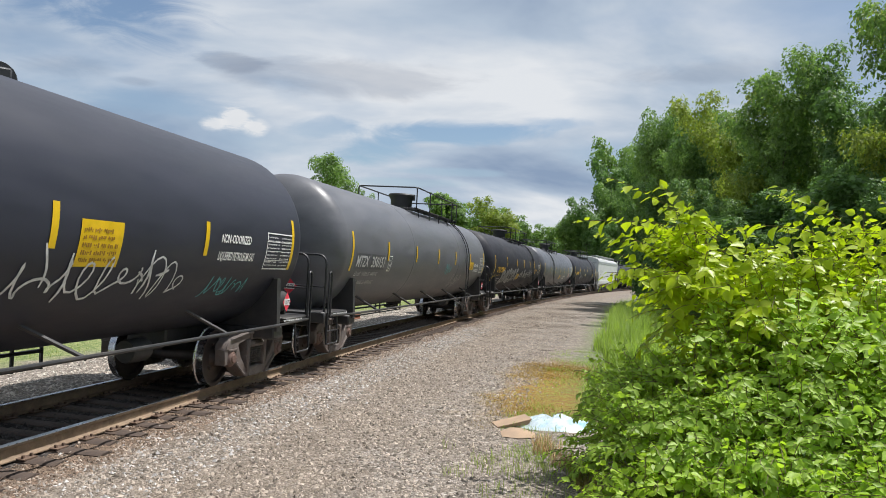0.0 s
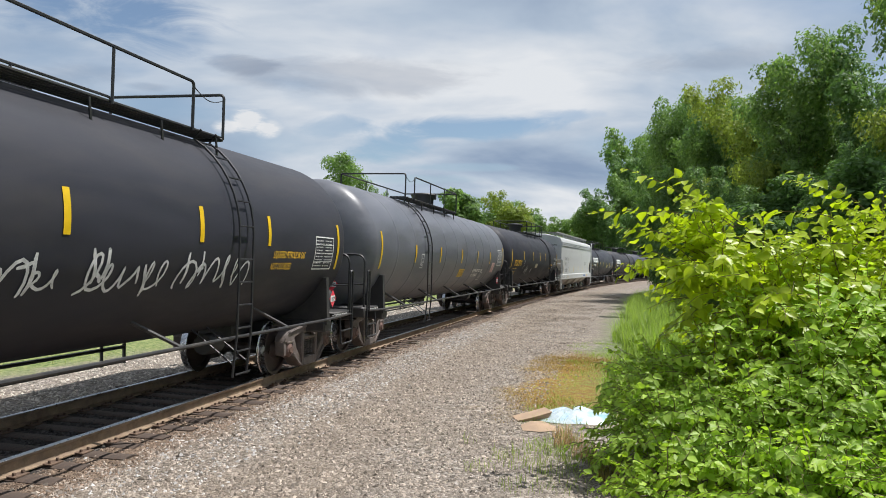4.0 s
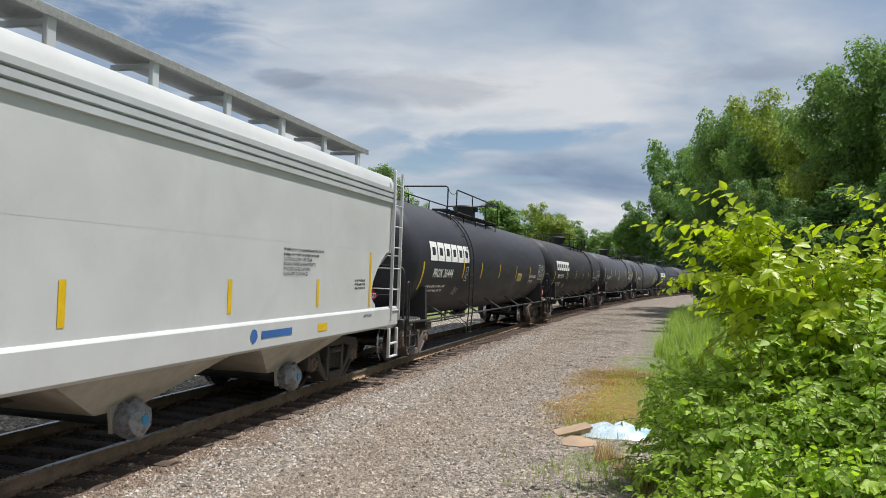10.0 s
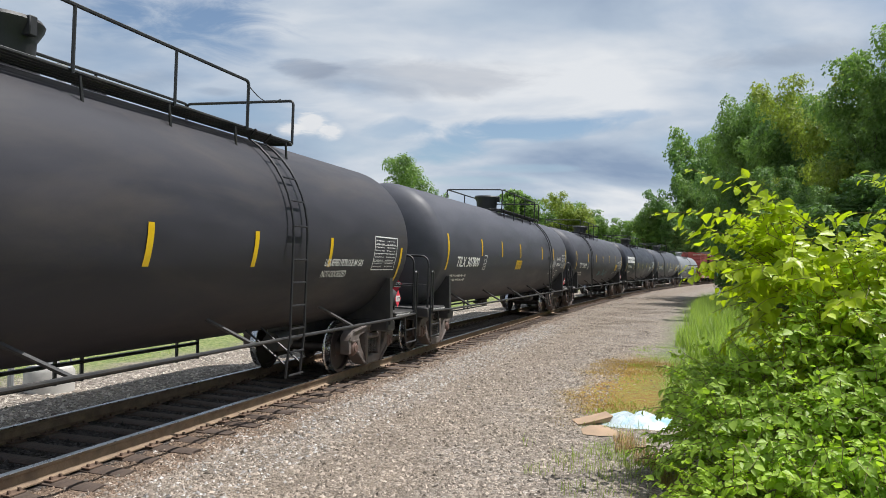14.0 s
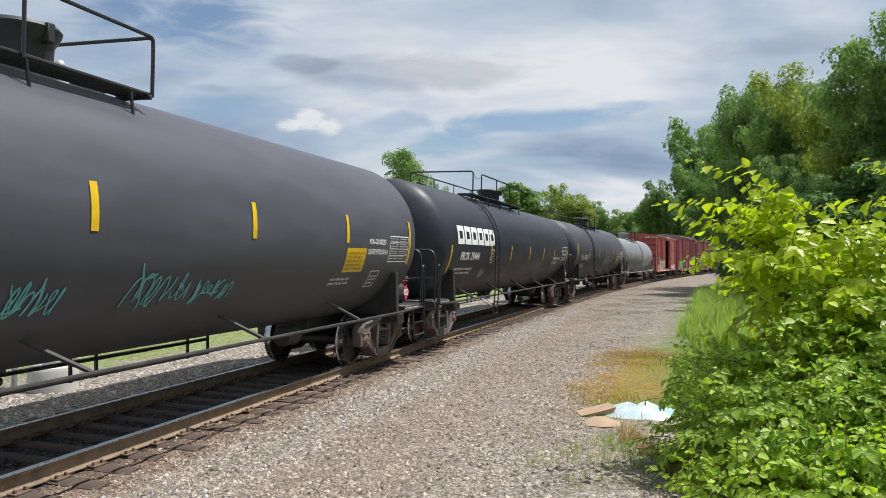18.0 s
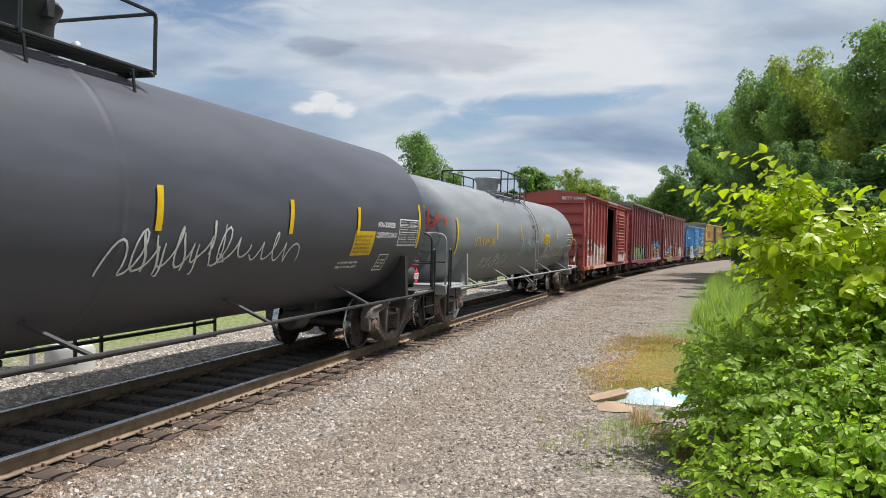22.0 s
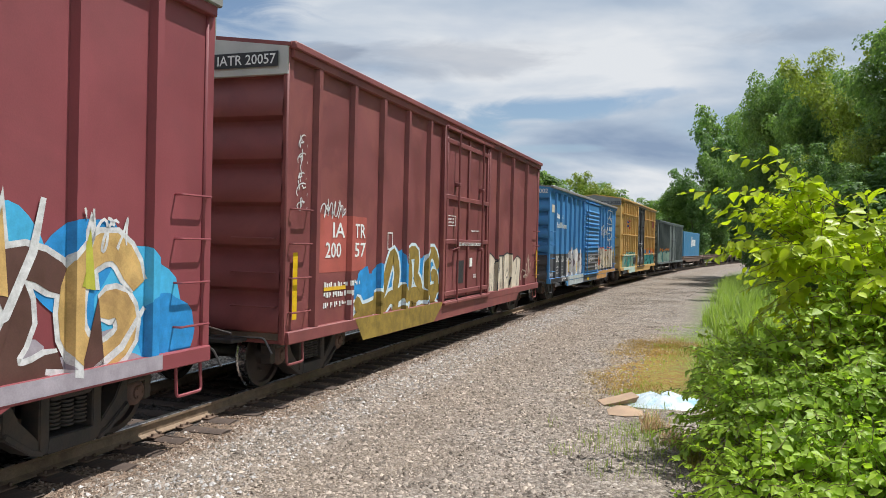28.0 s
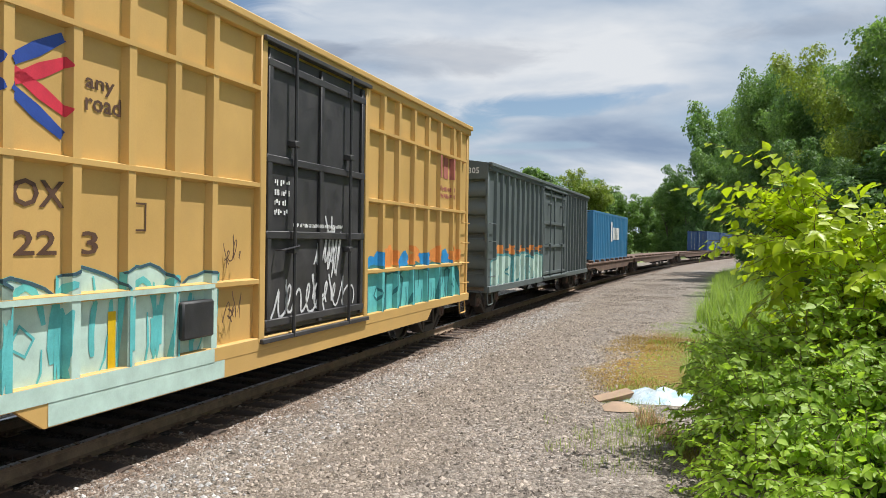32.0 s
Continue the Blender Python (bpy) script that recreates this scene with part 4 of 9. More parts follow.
# ---- boxcars ----
def boxcar(name_label, half, eave, paint, door=(-1.5, 1.7), ribs=(), door_kind="plug", open_to=None, floor=0.85, door_paint=None, end_paint=None, roof_paint=None, w=1.48, peak=0.22, rails=(), cap=None, door_w=None, low_paint=None, skirt=0.0, truck_in=1.5):
    car = new("boxcar")
    tagged(car, name_label, "boxcar", "freight train")
    hl = half + 0.95
    door_paint, end_paint, roof_paint = door_paint or paint, end_paint or paint, roof_paint or paint
    d0, d1 = door
    # sides with the door opening through them
    for sx in (-1, 1):
        xs = sorted((sx * (w - 0.06), sx * w))
        for a, b in ((-half, d0), (d1, half)):
            part("side_wall", Shape().box(*xs, a, b, floor + 0.12, eave), paint, car)
        part("door_header", Shape().box(*xs, d0, d1, eave - 0.28, eave), paint, car)
        xo = sorted((sx * (w - 0.02), sx * (w + 0.085)))
        part("side_sill", Shape().cbox(*xo, -half, half, floor, floor + 0.17, 0.012), paint, car)
        if skirt:
            part("side_skirt", Shape().prism([(-half + 2.6, floor + 0.01), (-half + 2.9, floor - skirt), (half - 2.9, floor - skirt), (half - 2.6, floor + 0.01)], "x", *sorted((sx * (w + 0.03), sx * (w + 0.08)))), paint, car)
        part("roof_edge", Shape().cbox(*sorted((sx * (w + 0.02), sx * (w + 0.125))), -half - 0.04, half + 0.04, eave - 0.03, eave + 0.07, 0.015), roof_paint, car)
        part("top_chord", Shape().cbox(*xo, -half, half, eave - 0.14, eave + 0.02, 0.012), paint, car)
        for y in ribs:
            if sx < 0:
                continue
            s = Shape().prism([(w - 0.01, y - 0.085), (w + 0.075, y - 0.05), (w + 0.075, y + 0.05), (w - 0.01, y + 0.085)], "z", floor + 0.15, eave - 0.12)
            part("side_post", s, paint, car)
        for y in (d0 - 0.06, d1 + 0.06):
            part("door_post", Shape().cbox(*sorted((sx * (w - 0.02), sx * (w + 0.09))), y - 0.07, y + 0.07, floor + 0.1, eave - 0.1, 0.012), paint, car)
    for z in rails:
        for a, b in ((-half + 0.5, d0 - 0.1), (d1 + 0.1, half - 0.3)):
            part("belt_rail", Shape().prism([(w - 0.01, z - 0.05), (w + 0.085, z - 0.02), (w + 0.085, z + 0.03), (w - 0.01, z + 0.05)], "y", a, b), paint, car)
    if open_to is not None:
        # near-black panels along the inside walls of a car with an open door
        dark = mat("blue-black inside lining", (0.05, 0.053, 0.062), 0.8, 0, 0.4, 2, 0.2, 40, (0.16, 0.15, 0.14), 0.4)
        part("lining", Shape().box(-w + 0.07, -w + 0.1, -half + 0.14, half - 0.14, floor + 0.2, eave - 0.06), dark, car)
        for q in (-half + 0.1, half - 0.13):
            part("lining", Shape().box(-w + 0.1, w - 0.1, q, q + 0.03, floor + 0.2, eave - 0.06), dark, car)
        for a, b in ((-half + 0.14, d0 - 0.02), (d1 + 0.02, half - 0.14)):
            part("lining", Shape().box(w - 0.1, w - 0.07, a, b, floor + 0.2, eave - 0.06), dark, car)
    # floor and underframe
    part("floor", Shape().cbox(-w + 0.06, w - 0.06, -half, half, floor + 0.05, floor + 0.2, 0.01), mat("worn floor planks", (0.19, 0.15, 0.11), 0.85, 0, 0.35, 4, 0.3, 40, (0.08, 0.07, 0.06), 0.5), car)
    part("centre_sill", Shape().cbox(-0.3, 0.3, -hl + 0.5, hl - 0.5, 0.62, floor + 0.06, 0.03), BLACK, car)
    for y in (-4.2, -1.9, 0.6, 2.6, 4.6):
        part("cross_bearer", Shape().prism([(-w + 0.1, floor + 0.05), (w - 0.1, floor + 0.05), (0.3, 0.62), (-0.3, 0.62)], "y", y - 0.06, y + 0.06), BLACK, car)
    part("brake_cylinder", Shape().lathe([(0, 0), (0.16, 0), (0.18, 0.06), (0.18, 0.5), (0.05, 0.55), (0.05, 1.2), (0, 1.2)], "y", 14, Matrix.Translation((0.75, -1.4, 0.66))), BLACK, car)
    # ends: sheet with pressed level ribs
    for sy in (-1, 1):
        nrib = 6
        step = (eave - 0.5 - floor) / nrib
        pts = [(half - 0.08, floor), (half - 0.02, floor)]
        for k in range(nrib):
            a = floor + 0.12 + step * k
            pts += [(half - 0.05, a), (half + 0.07, a + 0.05), (half + 0.09, a + 0.10), (half + 0.08, a + step * 0.45), (half - 0.03, a + step * 0.84), (half - 0.05, a + step * 0.9)]
        pts += [(half - 0.05, eave - 0.38), (half + 0.03, eave - 0.34), (half + 0.03, eave + 0.0), (half - 0.08, eave + 0.0)]
        s = Shape()
        yz = [(sy * y, zz) for y, zz in pts]
        n = len(yz)
        left, right = [(-w + 0.03, y, zz) for y, zz in yz], [(w - 0.03, y, zz) for y, zz in yz]
        s.add(left + right, [((i, (i + 1) % n, n + (i + 1) % n, n + i) if sy < 0 else (i, n + i, n + (i + 1) % n, (i + 1) % n)) for i in range(n)])
        wall = part("end_wall", s, end_paint, car)
        if low_paint:
            wall.data.materials.append(low_paint)
            for p in wall.data.polygons:
                if p.center.z < 1.66:
                    p.material_index = 1
        for sx in (-1, 1):
            part("corner_post", Shape().cbox(*sorted((sx * (w - 0.06), sx * (w + 0.03))), *sorted((sy * (half - 0.1), sy * (half + 0.05))), floor, eave, 0.02), end_paint if cap is None else paint, car)
        cappts = [(-w - 0.02, eave - 0.36), (w + 0.02, eave - 0.36), (w + 0.02, eave), (0, eave + peak - 0.02), (-w - 0.02, eave)]
        part("end_cap", Shape().prism(cappts, "y", *sorted((sy * (half - 0.02), sy * (half + 0.065)))), cap or end_paint, car)
        # end platform, ladder and steps
        part("crossover_platform", Shape().cbox(-0.95, 0.95, *sorted((sy * (half + 0.02), sy * (half + 0.38))), floor + 0.02, floor + 0.08, 0.015), BLACK, car)
        for z in (floor + 0.5, floor + 0.95, floor + 1.4):
            part("end_grab_iron", pipe([(w - 0.1, sy * (half + 0.02), z), (w - 0.1, sy * (half + 0.13), z), (w - 0.75, sy * (half + 0.13), z), (w - 0.75, sy * (half + 0.02), z)], 0.013, 0.04, 5), low_paint if low_paint and z < 1.7 else paint, car)
        for sx in (-1, 1):
            for k in range(4):
                z = floor + 0.42 + 0.46 * k
                ya, yb = sy * (half - 0.06), sy * (half - 0.56)
                part("ladder_rung", pipe([(sx * w, ya, z), (sx * (w + 0.1), ya, z), (sx * (w + 0.1), yb, z), (sx * w, yb, z)], 0.013, 0.03, 5), paint, car)
            part("sill_step", pipe([(sx * w, sy * (half - 0.08), floor + 0.05), (sx * (w + 0.02), sy * (half - 0.08), 0.42), (sx * (w + 0.02), sy * (half - 0.5), 0.42), (sx * w, sy * (half - 0.5), floor + 0.05)], 0.018, 0.05), low_paint or paint, car)
        part("uncoupling_lever", pipe([(0.0, sy * (half + 0.5), 0.95), (0.5, sy * (half + 0.45), 0.82), (w - 0.1, sy * (half + 0.3), 0.82), (w + 0.02, sy * (half + 0.3), 0.62)], 0.014, 0.06, 5), BLACK, car)
    # roof with seams
    roof = Shape().prism([(-w - 0.06, eave), (-w - 0.06, eave + 0.05), (0, eave + peak + 0.03), (w + 0.06, eave + 0.05), (w + 0.06, eave), (0, eave + peak - 0.03)], "y", -half - 0.06, half + 0.06)
    part("roof", roof, roof_paint, car)
    k = 0
    while -half + 0.6 + k * 1.2 < half - 0.3:
        y = -half + 0.6 + k * 1.2
        part("roof_seam", Shape().prism([(-w - 0.05, eave + 0.045), (-w - 0.05, eave + 0.085), (0, eave + peak + 0.065), (w + 0.05, eave + 0.085), (w + 0.05, eave + 0.045), (0, eave + peak + 0.02)], "y", y - 0.04, y + 0.04), roof_paint, car)
        k += 1
    # doors
    for sx in (-1, 1):
        shift_y = (open_to if sx > 0 and open_to else 0.0)
        a, b = d0 + shift_y, d1 + shift_y
        if shift_y:
            b = a + (door_w or (d1 - d0))
        X = lambda p, q: sorted((sx * (w + p), sx * (w + q)))
        off = 0.07 if (shift_y or door_kind == "slide") else 0.0
        door_ob = part("door", Shape().cbox(*X(off - 0.02, off + 0.04), a, b, floor + 0.2, eave - 0.2, 0.01), door_paint, car)
        if door_kind == "slide":
            n = 15
            for i in range(n):
                z0 = floor + 0.32 + (eave - floor - 0.75) * i / n
                dz = (eave - floor - 0.75) / n
                if i in (5, 10):
                    part("door_bar", Shape().cbox(*X(off + 0.03, off + 0.10), a, b, z0 + dz * 0.3, z0 + dz * 0.7, 0.01), door_paint, door_ob)
                    continue
                part("door_rib", Shape().prism([(off + w + 0.035, z0 + dz * 0.1), (off + w + 0.08, z0 + dz * 0.45), (off + w + 0.035, z0 + dz * 0.9)] if sx > 0 else [(-(off + w + 0.035), z0 + dz * 0.1), (-(off + w + 0.08), z0 + dz * 0.45), (-(off + w + 0.035), z0 + dz * 0.9)], "y", a + 0.1, b - 0.1), low_paint if low_paint and i < 4 else door_paint, door_ob)
        else:
            hgt = eave - floor
            for fz in (0.08, 0.36, 0.6, 0.9):
                part("door_bar", Shape().cbox(*X(off + 0.035, off + 0.09), a + 0.03, b - 0.03, floor + hgt * fz - 0.05, floor + hgt * fz + 0.05, 0.01), door_paint, door_ob)
            for fy in (0.02, 0.5, 0.98):
                y = a + 0.05 + (b - a - 0.1) * fy
                part("door_stile", Shape().cbox(*X(off + 0.035, off + 0.085), y - 0.05, y + 0.05, floor + 0.22, eave - 0.22, 0.01), door_paint, door_ob)
        for fy in (0.22, 0.78) if door_kind == "plug" else (0.04,):
            y = a + (b - a) * fy
            part("lock_rod", Shape().tube([(sx * (w + off + 0.13), y, floor + 0.1), (sx * (w + off + 0.13), y, eave - 0.12)], 0.024, 6), door_paint, door_ob)
            for z in (1.2, 2.6):
                part("rod_bracket", Shape().cbox(*X(off + 0.03, off + 0.16), y - 0.06, y + 0.06, floor + z, floor + z + 0.08, 0.01), door_paint, door_ob)
        part("door_handle", pipe([(sx * (w + off + 0.06), a + 0.3, floor + 1.25), (sx * (w + off + 0.16), a + 0.3, floor + 1.25), (sx * (w + off + 0.16), a + 0.75, floor + 1.3), (sx * (w + off + 0.06), a + 0.75, floor + 1.3)], 0.014, 0.03, 5), door_paint, door_ob)
        for z in (floor + 0.12, eave - 0.14):
            part("door_track", Shape().cbox(*X(0.03, 0.14), d0 - 0.1, min(half - 0.4, d1 + (open_to or 0) + 0.1), z - 0.03, z + 0.03, 0.008), door_paint, car)
    running_gear(car, half - truck_in, hl, dark=True, rear=half - 1.5)
    return car


def side_text(car, text, y, z, h, material, x=1.48, bold=0.015, slant=0.0, squeeze=0.85, width=None, proud=0.006):
    q = letters(text, h, bold, slant, squeeze)
    if width:
        k = width / width_of(q)
        q = ([(a * k, b) for a, b in q[0]], q[1])
    return part("lettering", on_side(q, y, z, x, proud), material, car)


def paint_patch(car, flat, y, z, material, ribs=(), proud=0.004, x=1.48, name="spray_paint", low=0.765):
    flat = [(u, max(v, low - z)) for u, v in flat[0]], flat[1]
    lay = lambda q: on_ribs(q, y, z, x, ribs, proud) if ribs else on_side(q, y, z, x, proud)
    pieces = islands(flat)
    if name == "spray_paint" and 1 < len(pieces) <= 9:
        return [part(name, lay(q), material, car) for q in pieces][0]
    ob = part(name, lay(flat), material, car)
    if len(pieces) > 1:
        ob["kind"] = "stuff"
    return ob


# ---- covered hopper ----
def covered_hopper(label, half, white, grey):
    car = new("covered_hopper")
    tagged(car, label, "hopper car", "freight train")
    hl = half + 0.45
    e0 = 9.25
    # upper body: cross-section drawn out, then the lower side sheets with their rounded ends
    sec = [(1.580, 2.458), (1.583, 3.0), (1.58, 3.42), (1.555, 3.82), (1.46, 3.97), (1.05, 4.10), (0.5, 4.18), (0, 4.20)]
    sec = sec + [(-x, z) for x, z in sec[-2::-1]]
    part("upper_body", Shape().prism(sec, "y", -e0, e0), white, car)
    bite = [(-e0, 2.46), (-8.97, 2.47), (-8.80, 2.43), (-8.53, 2.27), (-8.3, 2.09), (-8.12, 1.88), (-8.05, 1.7), (-8.08, 1.55), (-8.27, 1.44), (-8.3, 1.34)]
    for sx in (-1, 1):
        s = Shape()
        a, b = sx * 1.579, sx * 1.535
        n = len(bite)
        for i in range(n - 1):
            for m in (1, -1):
                (y1, z1), (y2, z2) = bite[i], bite[i + 1]
                q = [(y1 * m, z1), (y2 * m, z2), (-0.0, z2), (-0.0, z1)]
                s.add([(a, y, z) for y, z in q], [(0, 1, 2, 3) if (m > 0) == (sx < 0) else (3, 2, 1, 0)])
                s.add([(b, y, z) for y, z in q], [(3, 2, 1, 0) if (m > 0) == (sx < 0) else (0, 1, 2, 3)])
                s.add([(a, y1 * m, z1), (a, y2 * m, z2), (b, y2 * m, z2), (b, y1 * m, z1)], [(0, 1, 2, 3)])
        part("side_sheet", s, white, car)
        part("side_sill", Shape().cbox(*sorted((sx * 1.5, sx * 1.63)), -half, half, 0.98, 1.38, 0.04), white, car)
        for k, z in enumerate((3.48, 3.585, 3.69)):
            part("side_band", Shape().prism([(sx * 1.57, z - 0.05), (sx * 1.62, z - 0.034), (sx * 1.62, z + 0.034), (sx * 1.57, z + 0.05)], "y", -e0 + 0.02, e0 - 0.02), grey if k != 3 else white, car)
    for sy in (-1, 1):
        part("slope_sheet", Shape().prism([(sy * (e0 - 0.02), 2.48), (sy * (e0 - 0.06), 2.48), (sy * 6.0, 1.0), (sy * 6.0, 0.96)], "x", -1.52, 1.52), mat("dusty pale grey primer", (0.74, 0.70, 0.64), 0.7, 0, 0.15, 3, 0.1, 60, (0.40, 0.36, 0.30), 0.5), car)
        part("end_sheet", Shape().prism([(-1.56, 2.44), (1.56, 2.44), (1.55, 3.80), (1.45, 3.94), (1.0, 4.08), (0, 4.18), (-1.0, 4.08), (-1.45, 3.94), (-1.55, 3.80)], "y", *sorted((sy * e0, sy * (e0 + 0.02)))), grey, car)
        part("end_sill", Shape().cbox(-1.55, 1.55, *sorted((sy * (half - 0.5), sy * half)), 0.92, 1.16, 0.03), white, car)
        part("end_deck", Shape().cbox(-1.5, 1.5, *sorted((sy * 7.4, sy * (half - 0.5))), 1.0, 1.06, 0.02), grey, car)
        for sx in (-1, 1):
            part("end_strut", Shape().prism([(sy * (half - 0.75), 1.1), (sy * (half - 0.6), 1.1), (sy * (e0 - 0.02), 2.9), (sy * (e0 - 0.14), 2.9)], "x", *sorted((sx * 0.95, sx * 1.03))), grey, car)
            yl, yr = sy * (half - 0.03), sy * (half - 0.5)
            top = 2.42 if sy < 0 else 4.1
            for y in (yl, yr):
                part("ladder_rail", Shape().cbox(*sorted((sx * 1.60, sx * 1.66)), y - 0.025, y + 0.025, 1.1, top, 0.008), white, car)
            k = 0
            while 1.3 + 0.42 * k < top:
                part("rung", Shape().tube([(sx * 1.64, yl, 1.3 + 0.42 * k), (sx * 1.64, yr, 1.3 + 0.42 * k)], 0.013, 5), white, car)
                k += 1
            for z in (1.3, 1.72, 2.14, 2.4):
                part("end_grab", Shape().tube([(sx * 1.6, yl, z), (sx * 0.95, yl, z)], 0.013, 5), white, car)
            part("end_post", Shape().cbox(*sorted((sx * 0.9, sx * 1.0)), yl - 0.04, yl + 0.04, 0.98, 2.5, 0.01), white, car)
            part("sill_step", Shape().cbox(*sorted((sx * 1.58, sx * 1.64)), yl - 0.03, yl + 0.03, 0.36, 0.95, 0.01).cbox(*sorted((sx * 1.58, sx * 1.64)), yr - 0.03, yr + 0.03, 0.36, 0.95, 0.01).cbox(*sorted((sx * 1.58, sx * 1.64)), *sorted((yl, yr)), 0.36, 0.40, 0.01).cbox(*sorted((sx * 1.58, sx * 1.64)), *sorted((yl, yr)), 0.62, 0.66, 0.01), white, car)
    # bottom hoppers with pipes and gates
    bag = mat("clear plastic wrap", (0.22, 0.23, 0.24), 0.3, 0, 0.35, 14, 0.6, 30)
    dusty = mat("dusty white paint", (0.42, 0.39, 0.34), 0.7, 0, 0.2, 3, 0.1, 60, (0.25, 0.21, 0.16), 0.6)
    blue_cap = mat("blue plastic cap", (0.03, 0.25, 0.5), 0.4, 0, 0.1, 6, 0.05)
    for k, ys in enumerate((-5.7, -1.9, 1.9, 5.7)):
        s = Shape()
        s.add([(x, ys + dy, 0.99) for x, dy in ((-1.46, -1.6), (1.46, -1.6), (1.46, 1.6), (-1.46, 1.6))] + [(x, ys + dy, 0.46) for x, dy in ((-0.95, -0.4), (0.95, -0.4), (0.95, 0.4), (-0.95, 0.4))],
              [(0, 1, 5, 4), (1, 2, 6, 5), (2, 3, 7, 6), (3, 0, 4, 7), (4, 5, 6, 7), (3, 2, 1, 0)])
        h = part("bottom_hopper", s, dusty, car)
        part("outlet_pipe", Shape().tube([(-1.1, ys, 0.4), (1.1, ys, 0.4)], 0.12, 12), BLACK, h)
        part("flange", Shape().prism([(ys - 0.2, 0.24), (ys + 0.2, 0.24), (ys + 0.24, 0.56), (ys - 0.24, 0.56)], "x", 0.98, 1.02), dusty, h)
        rnd = random.Random(k)
        wrap, n = Shape(), 12
        rows = [(0.19, 1.02), (0.2, 1.08), (0.21, 1.16), (0.19, 1.24), (0.11, 1.29)]
        wrap.v = [(x, ys + r * rnd.uniform(0.8, 1.15) * math.cos(2 * math.pi * q / n), 0.38 + r * rnd.uniform(0.8, 1.2) * math.sin(2 * math.pi * q / n)) for r, x in rows for q in range(n)]
        wrap.f = [(a * n + q, a * n + (q + 1) % n, (a + 1) * n + (q + 1) % n, (a + 1) * n + q) for a in range(4) for q in range(n)] + [tuple(range(4 * n, 5 * n))]
        part("outlet_wrap", wrap, bag, h, "outlet wrapped in clear plastic")
        part("outlet_cap", Shape().lathe([(0, 1.26), (0.06, 1.26), (0.06, 1.3), (0, 1.31)], "x", 12, Matrix.Translation((0, ys, 0.38))), blue_cap, h, "blue plastic cap")
    part("centre_sill", Shape().cbox(-0.3, 0.3, -hl + 0.4, hl - 0.4, 0.62, 0.95, 0.03), BLACK, car)
    # running boards along the roof
    grate = mat("galvanised grating", (0.30, 0.30, 0.29), 0.6, 0.4, 0.2, 20, 0.2)
    for sx in (-1, 1):
        part("running_board", Shape().cbox(*sorted((sx * 0.6, sx * 1.2)), -e0, e0 - 0.7, 4.36, 4.39, 0.006), grate, car)
        part("board_edge", Shape().cbox(*sorted((sx * 1.2, sx * 1.23)), -e0, e0 - 0.7, 4.33, 4.43, 0.006), grate, car)
        k = 0
        while -e0 + 0.35 + 1.55 * k < e0:
            y = -e0 + 0.35 + 1.55 * k
            part("board_bracket", Shape().cbox(*sorted((sx * 1.13, sx * 1.19)), y - 0.06, y + 0.06, 4.02, 4.36, 0.008).cbox(*sorted((sx * 0.6, sx * 1.18)), y - 0.03, y + 0.03, 4.27, 4.33, 0.006), grey, car)
            k += 1
    for sy in (-1,):
        part("end_board", Shape().cbox(-0.75, 0.75, *sorted((sy * (e0 - 0.3), sy * (e0 + 0.02))), 4.36, 4.39, 0.006), grate, car)
    part("hatch_trough", Shape().cbox(-0.4, 0.4, -e0 + 0.6, e0 - 0.6, 4.14, 4.28, 0.04), white, car)
    # writing
    HOPPER_INK = mat("faded dark stencil paint", (0.12, 0.12, 0.125), 0.6, 0.0, 0.3, 9, 0.05)
    part("lettering", on_side(letters("DOWX", 0.22, 0.012, 0, 0.9), -7.26, 2.40, 1.584), HOPPER_INK, car)
    part("lettering", on_side(letters("90071", 0.22, 0.012, 0, 0.9), -7.28, 2.02, 1.578), HOPPER_INK, car)
    part("lettering", on_end(letters("DOWX", 0.12, 0.02), 0.7, 3.40, -e0 - 0.02), BPAINT, car)
    part("lettering", on_end(letters("90071", 0.12, 0.02), 0.7, 3.14, -e0 - 0.02), BPAINT, car)
    part("lettering", on_side(letters("LD LMT  220400", 0.11, 0.012), -7.3, 1.67, 1.578), BPAINT, car)
    part("lettering", on_side(letters("LT WT   65600", 0.11, 0.012), -7.35, 1.52, 1.578), BPAINT, car)
    part("lettering", on_side(letters("LIFT HERE", 0.06, 0.006), -8.3, 1.27, 1.63), BPAINT, car)
    part("lettering", on_side(letters("JACK HERE", 0.06, 0.006), -8.05, 1.14, 1.63), BPAINT, car)
    part("stencil", on_side(bars(2, 1.5, 0.145, 4, 0.6), 4.45, 2.27, 1.58), BPAINT, car)
    for k, words in enumerate(("CLEAN SOFT SOLED SHOES.", "TO CLEAN. ENTER CAR WITH", "BOILING WATER OR SHARP OBJECTS", "CAUTION: DO NOT USE STEAM,")):
        part("lettering", on_side(letters(words, 0.048, 0.008, 0, 0.95), 4.45, 1.985 + 0.071 * k, 1.58), BPAINT, car)
    part("lettering", on_side(letters("EMPTY LOAD", 0.05, 0.006), 7.55, 1.24, 1.63), BPAINT, car)
    part("stencil", on_side(bars(3, 0.5, 0.2, 5, 0.5), 7.2, 1.75, 1.578), BPAINT, car)
    part("stencil_box", on_side(join(rect(0.26, 0.36, 0.02), shift(bars(1, 0.16, 0.05, 2), 0.05, 0.24), shift(letters("C", 0.11, 0.01), 0.08, 0.07)), -5.92, 2.22, 1.585), BPAINT, car)
    part("stencil_box", on_side(rect(0.22, 0.14), -5.85, 1.78, 1.578), BPAINT, car)
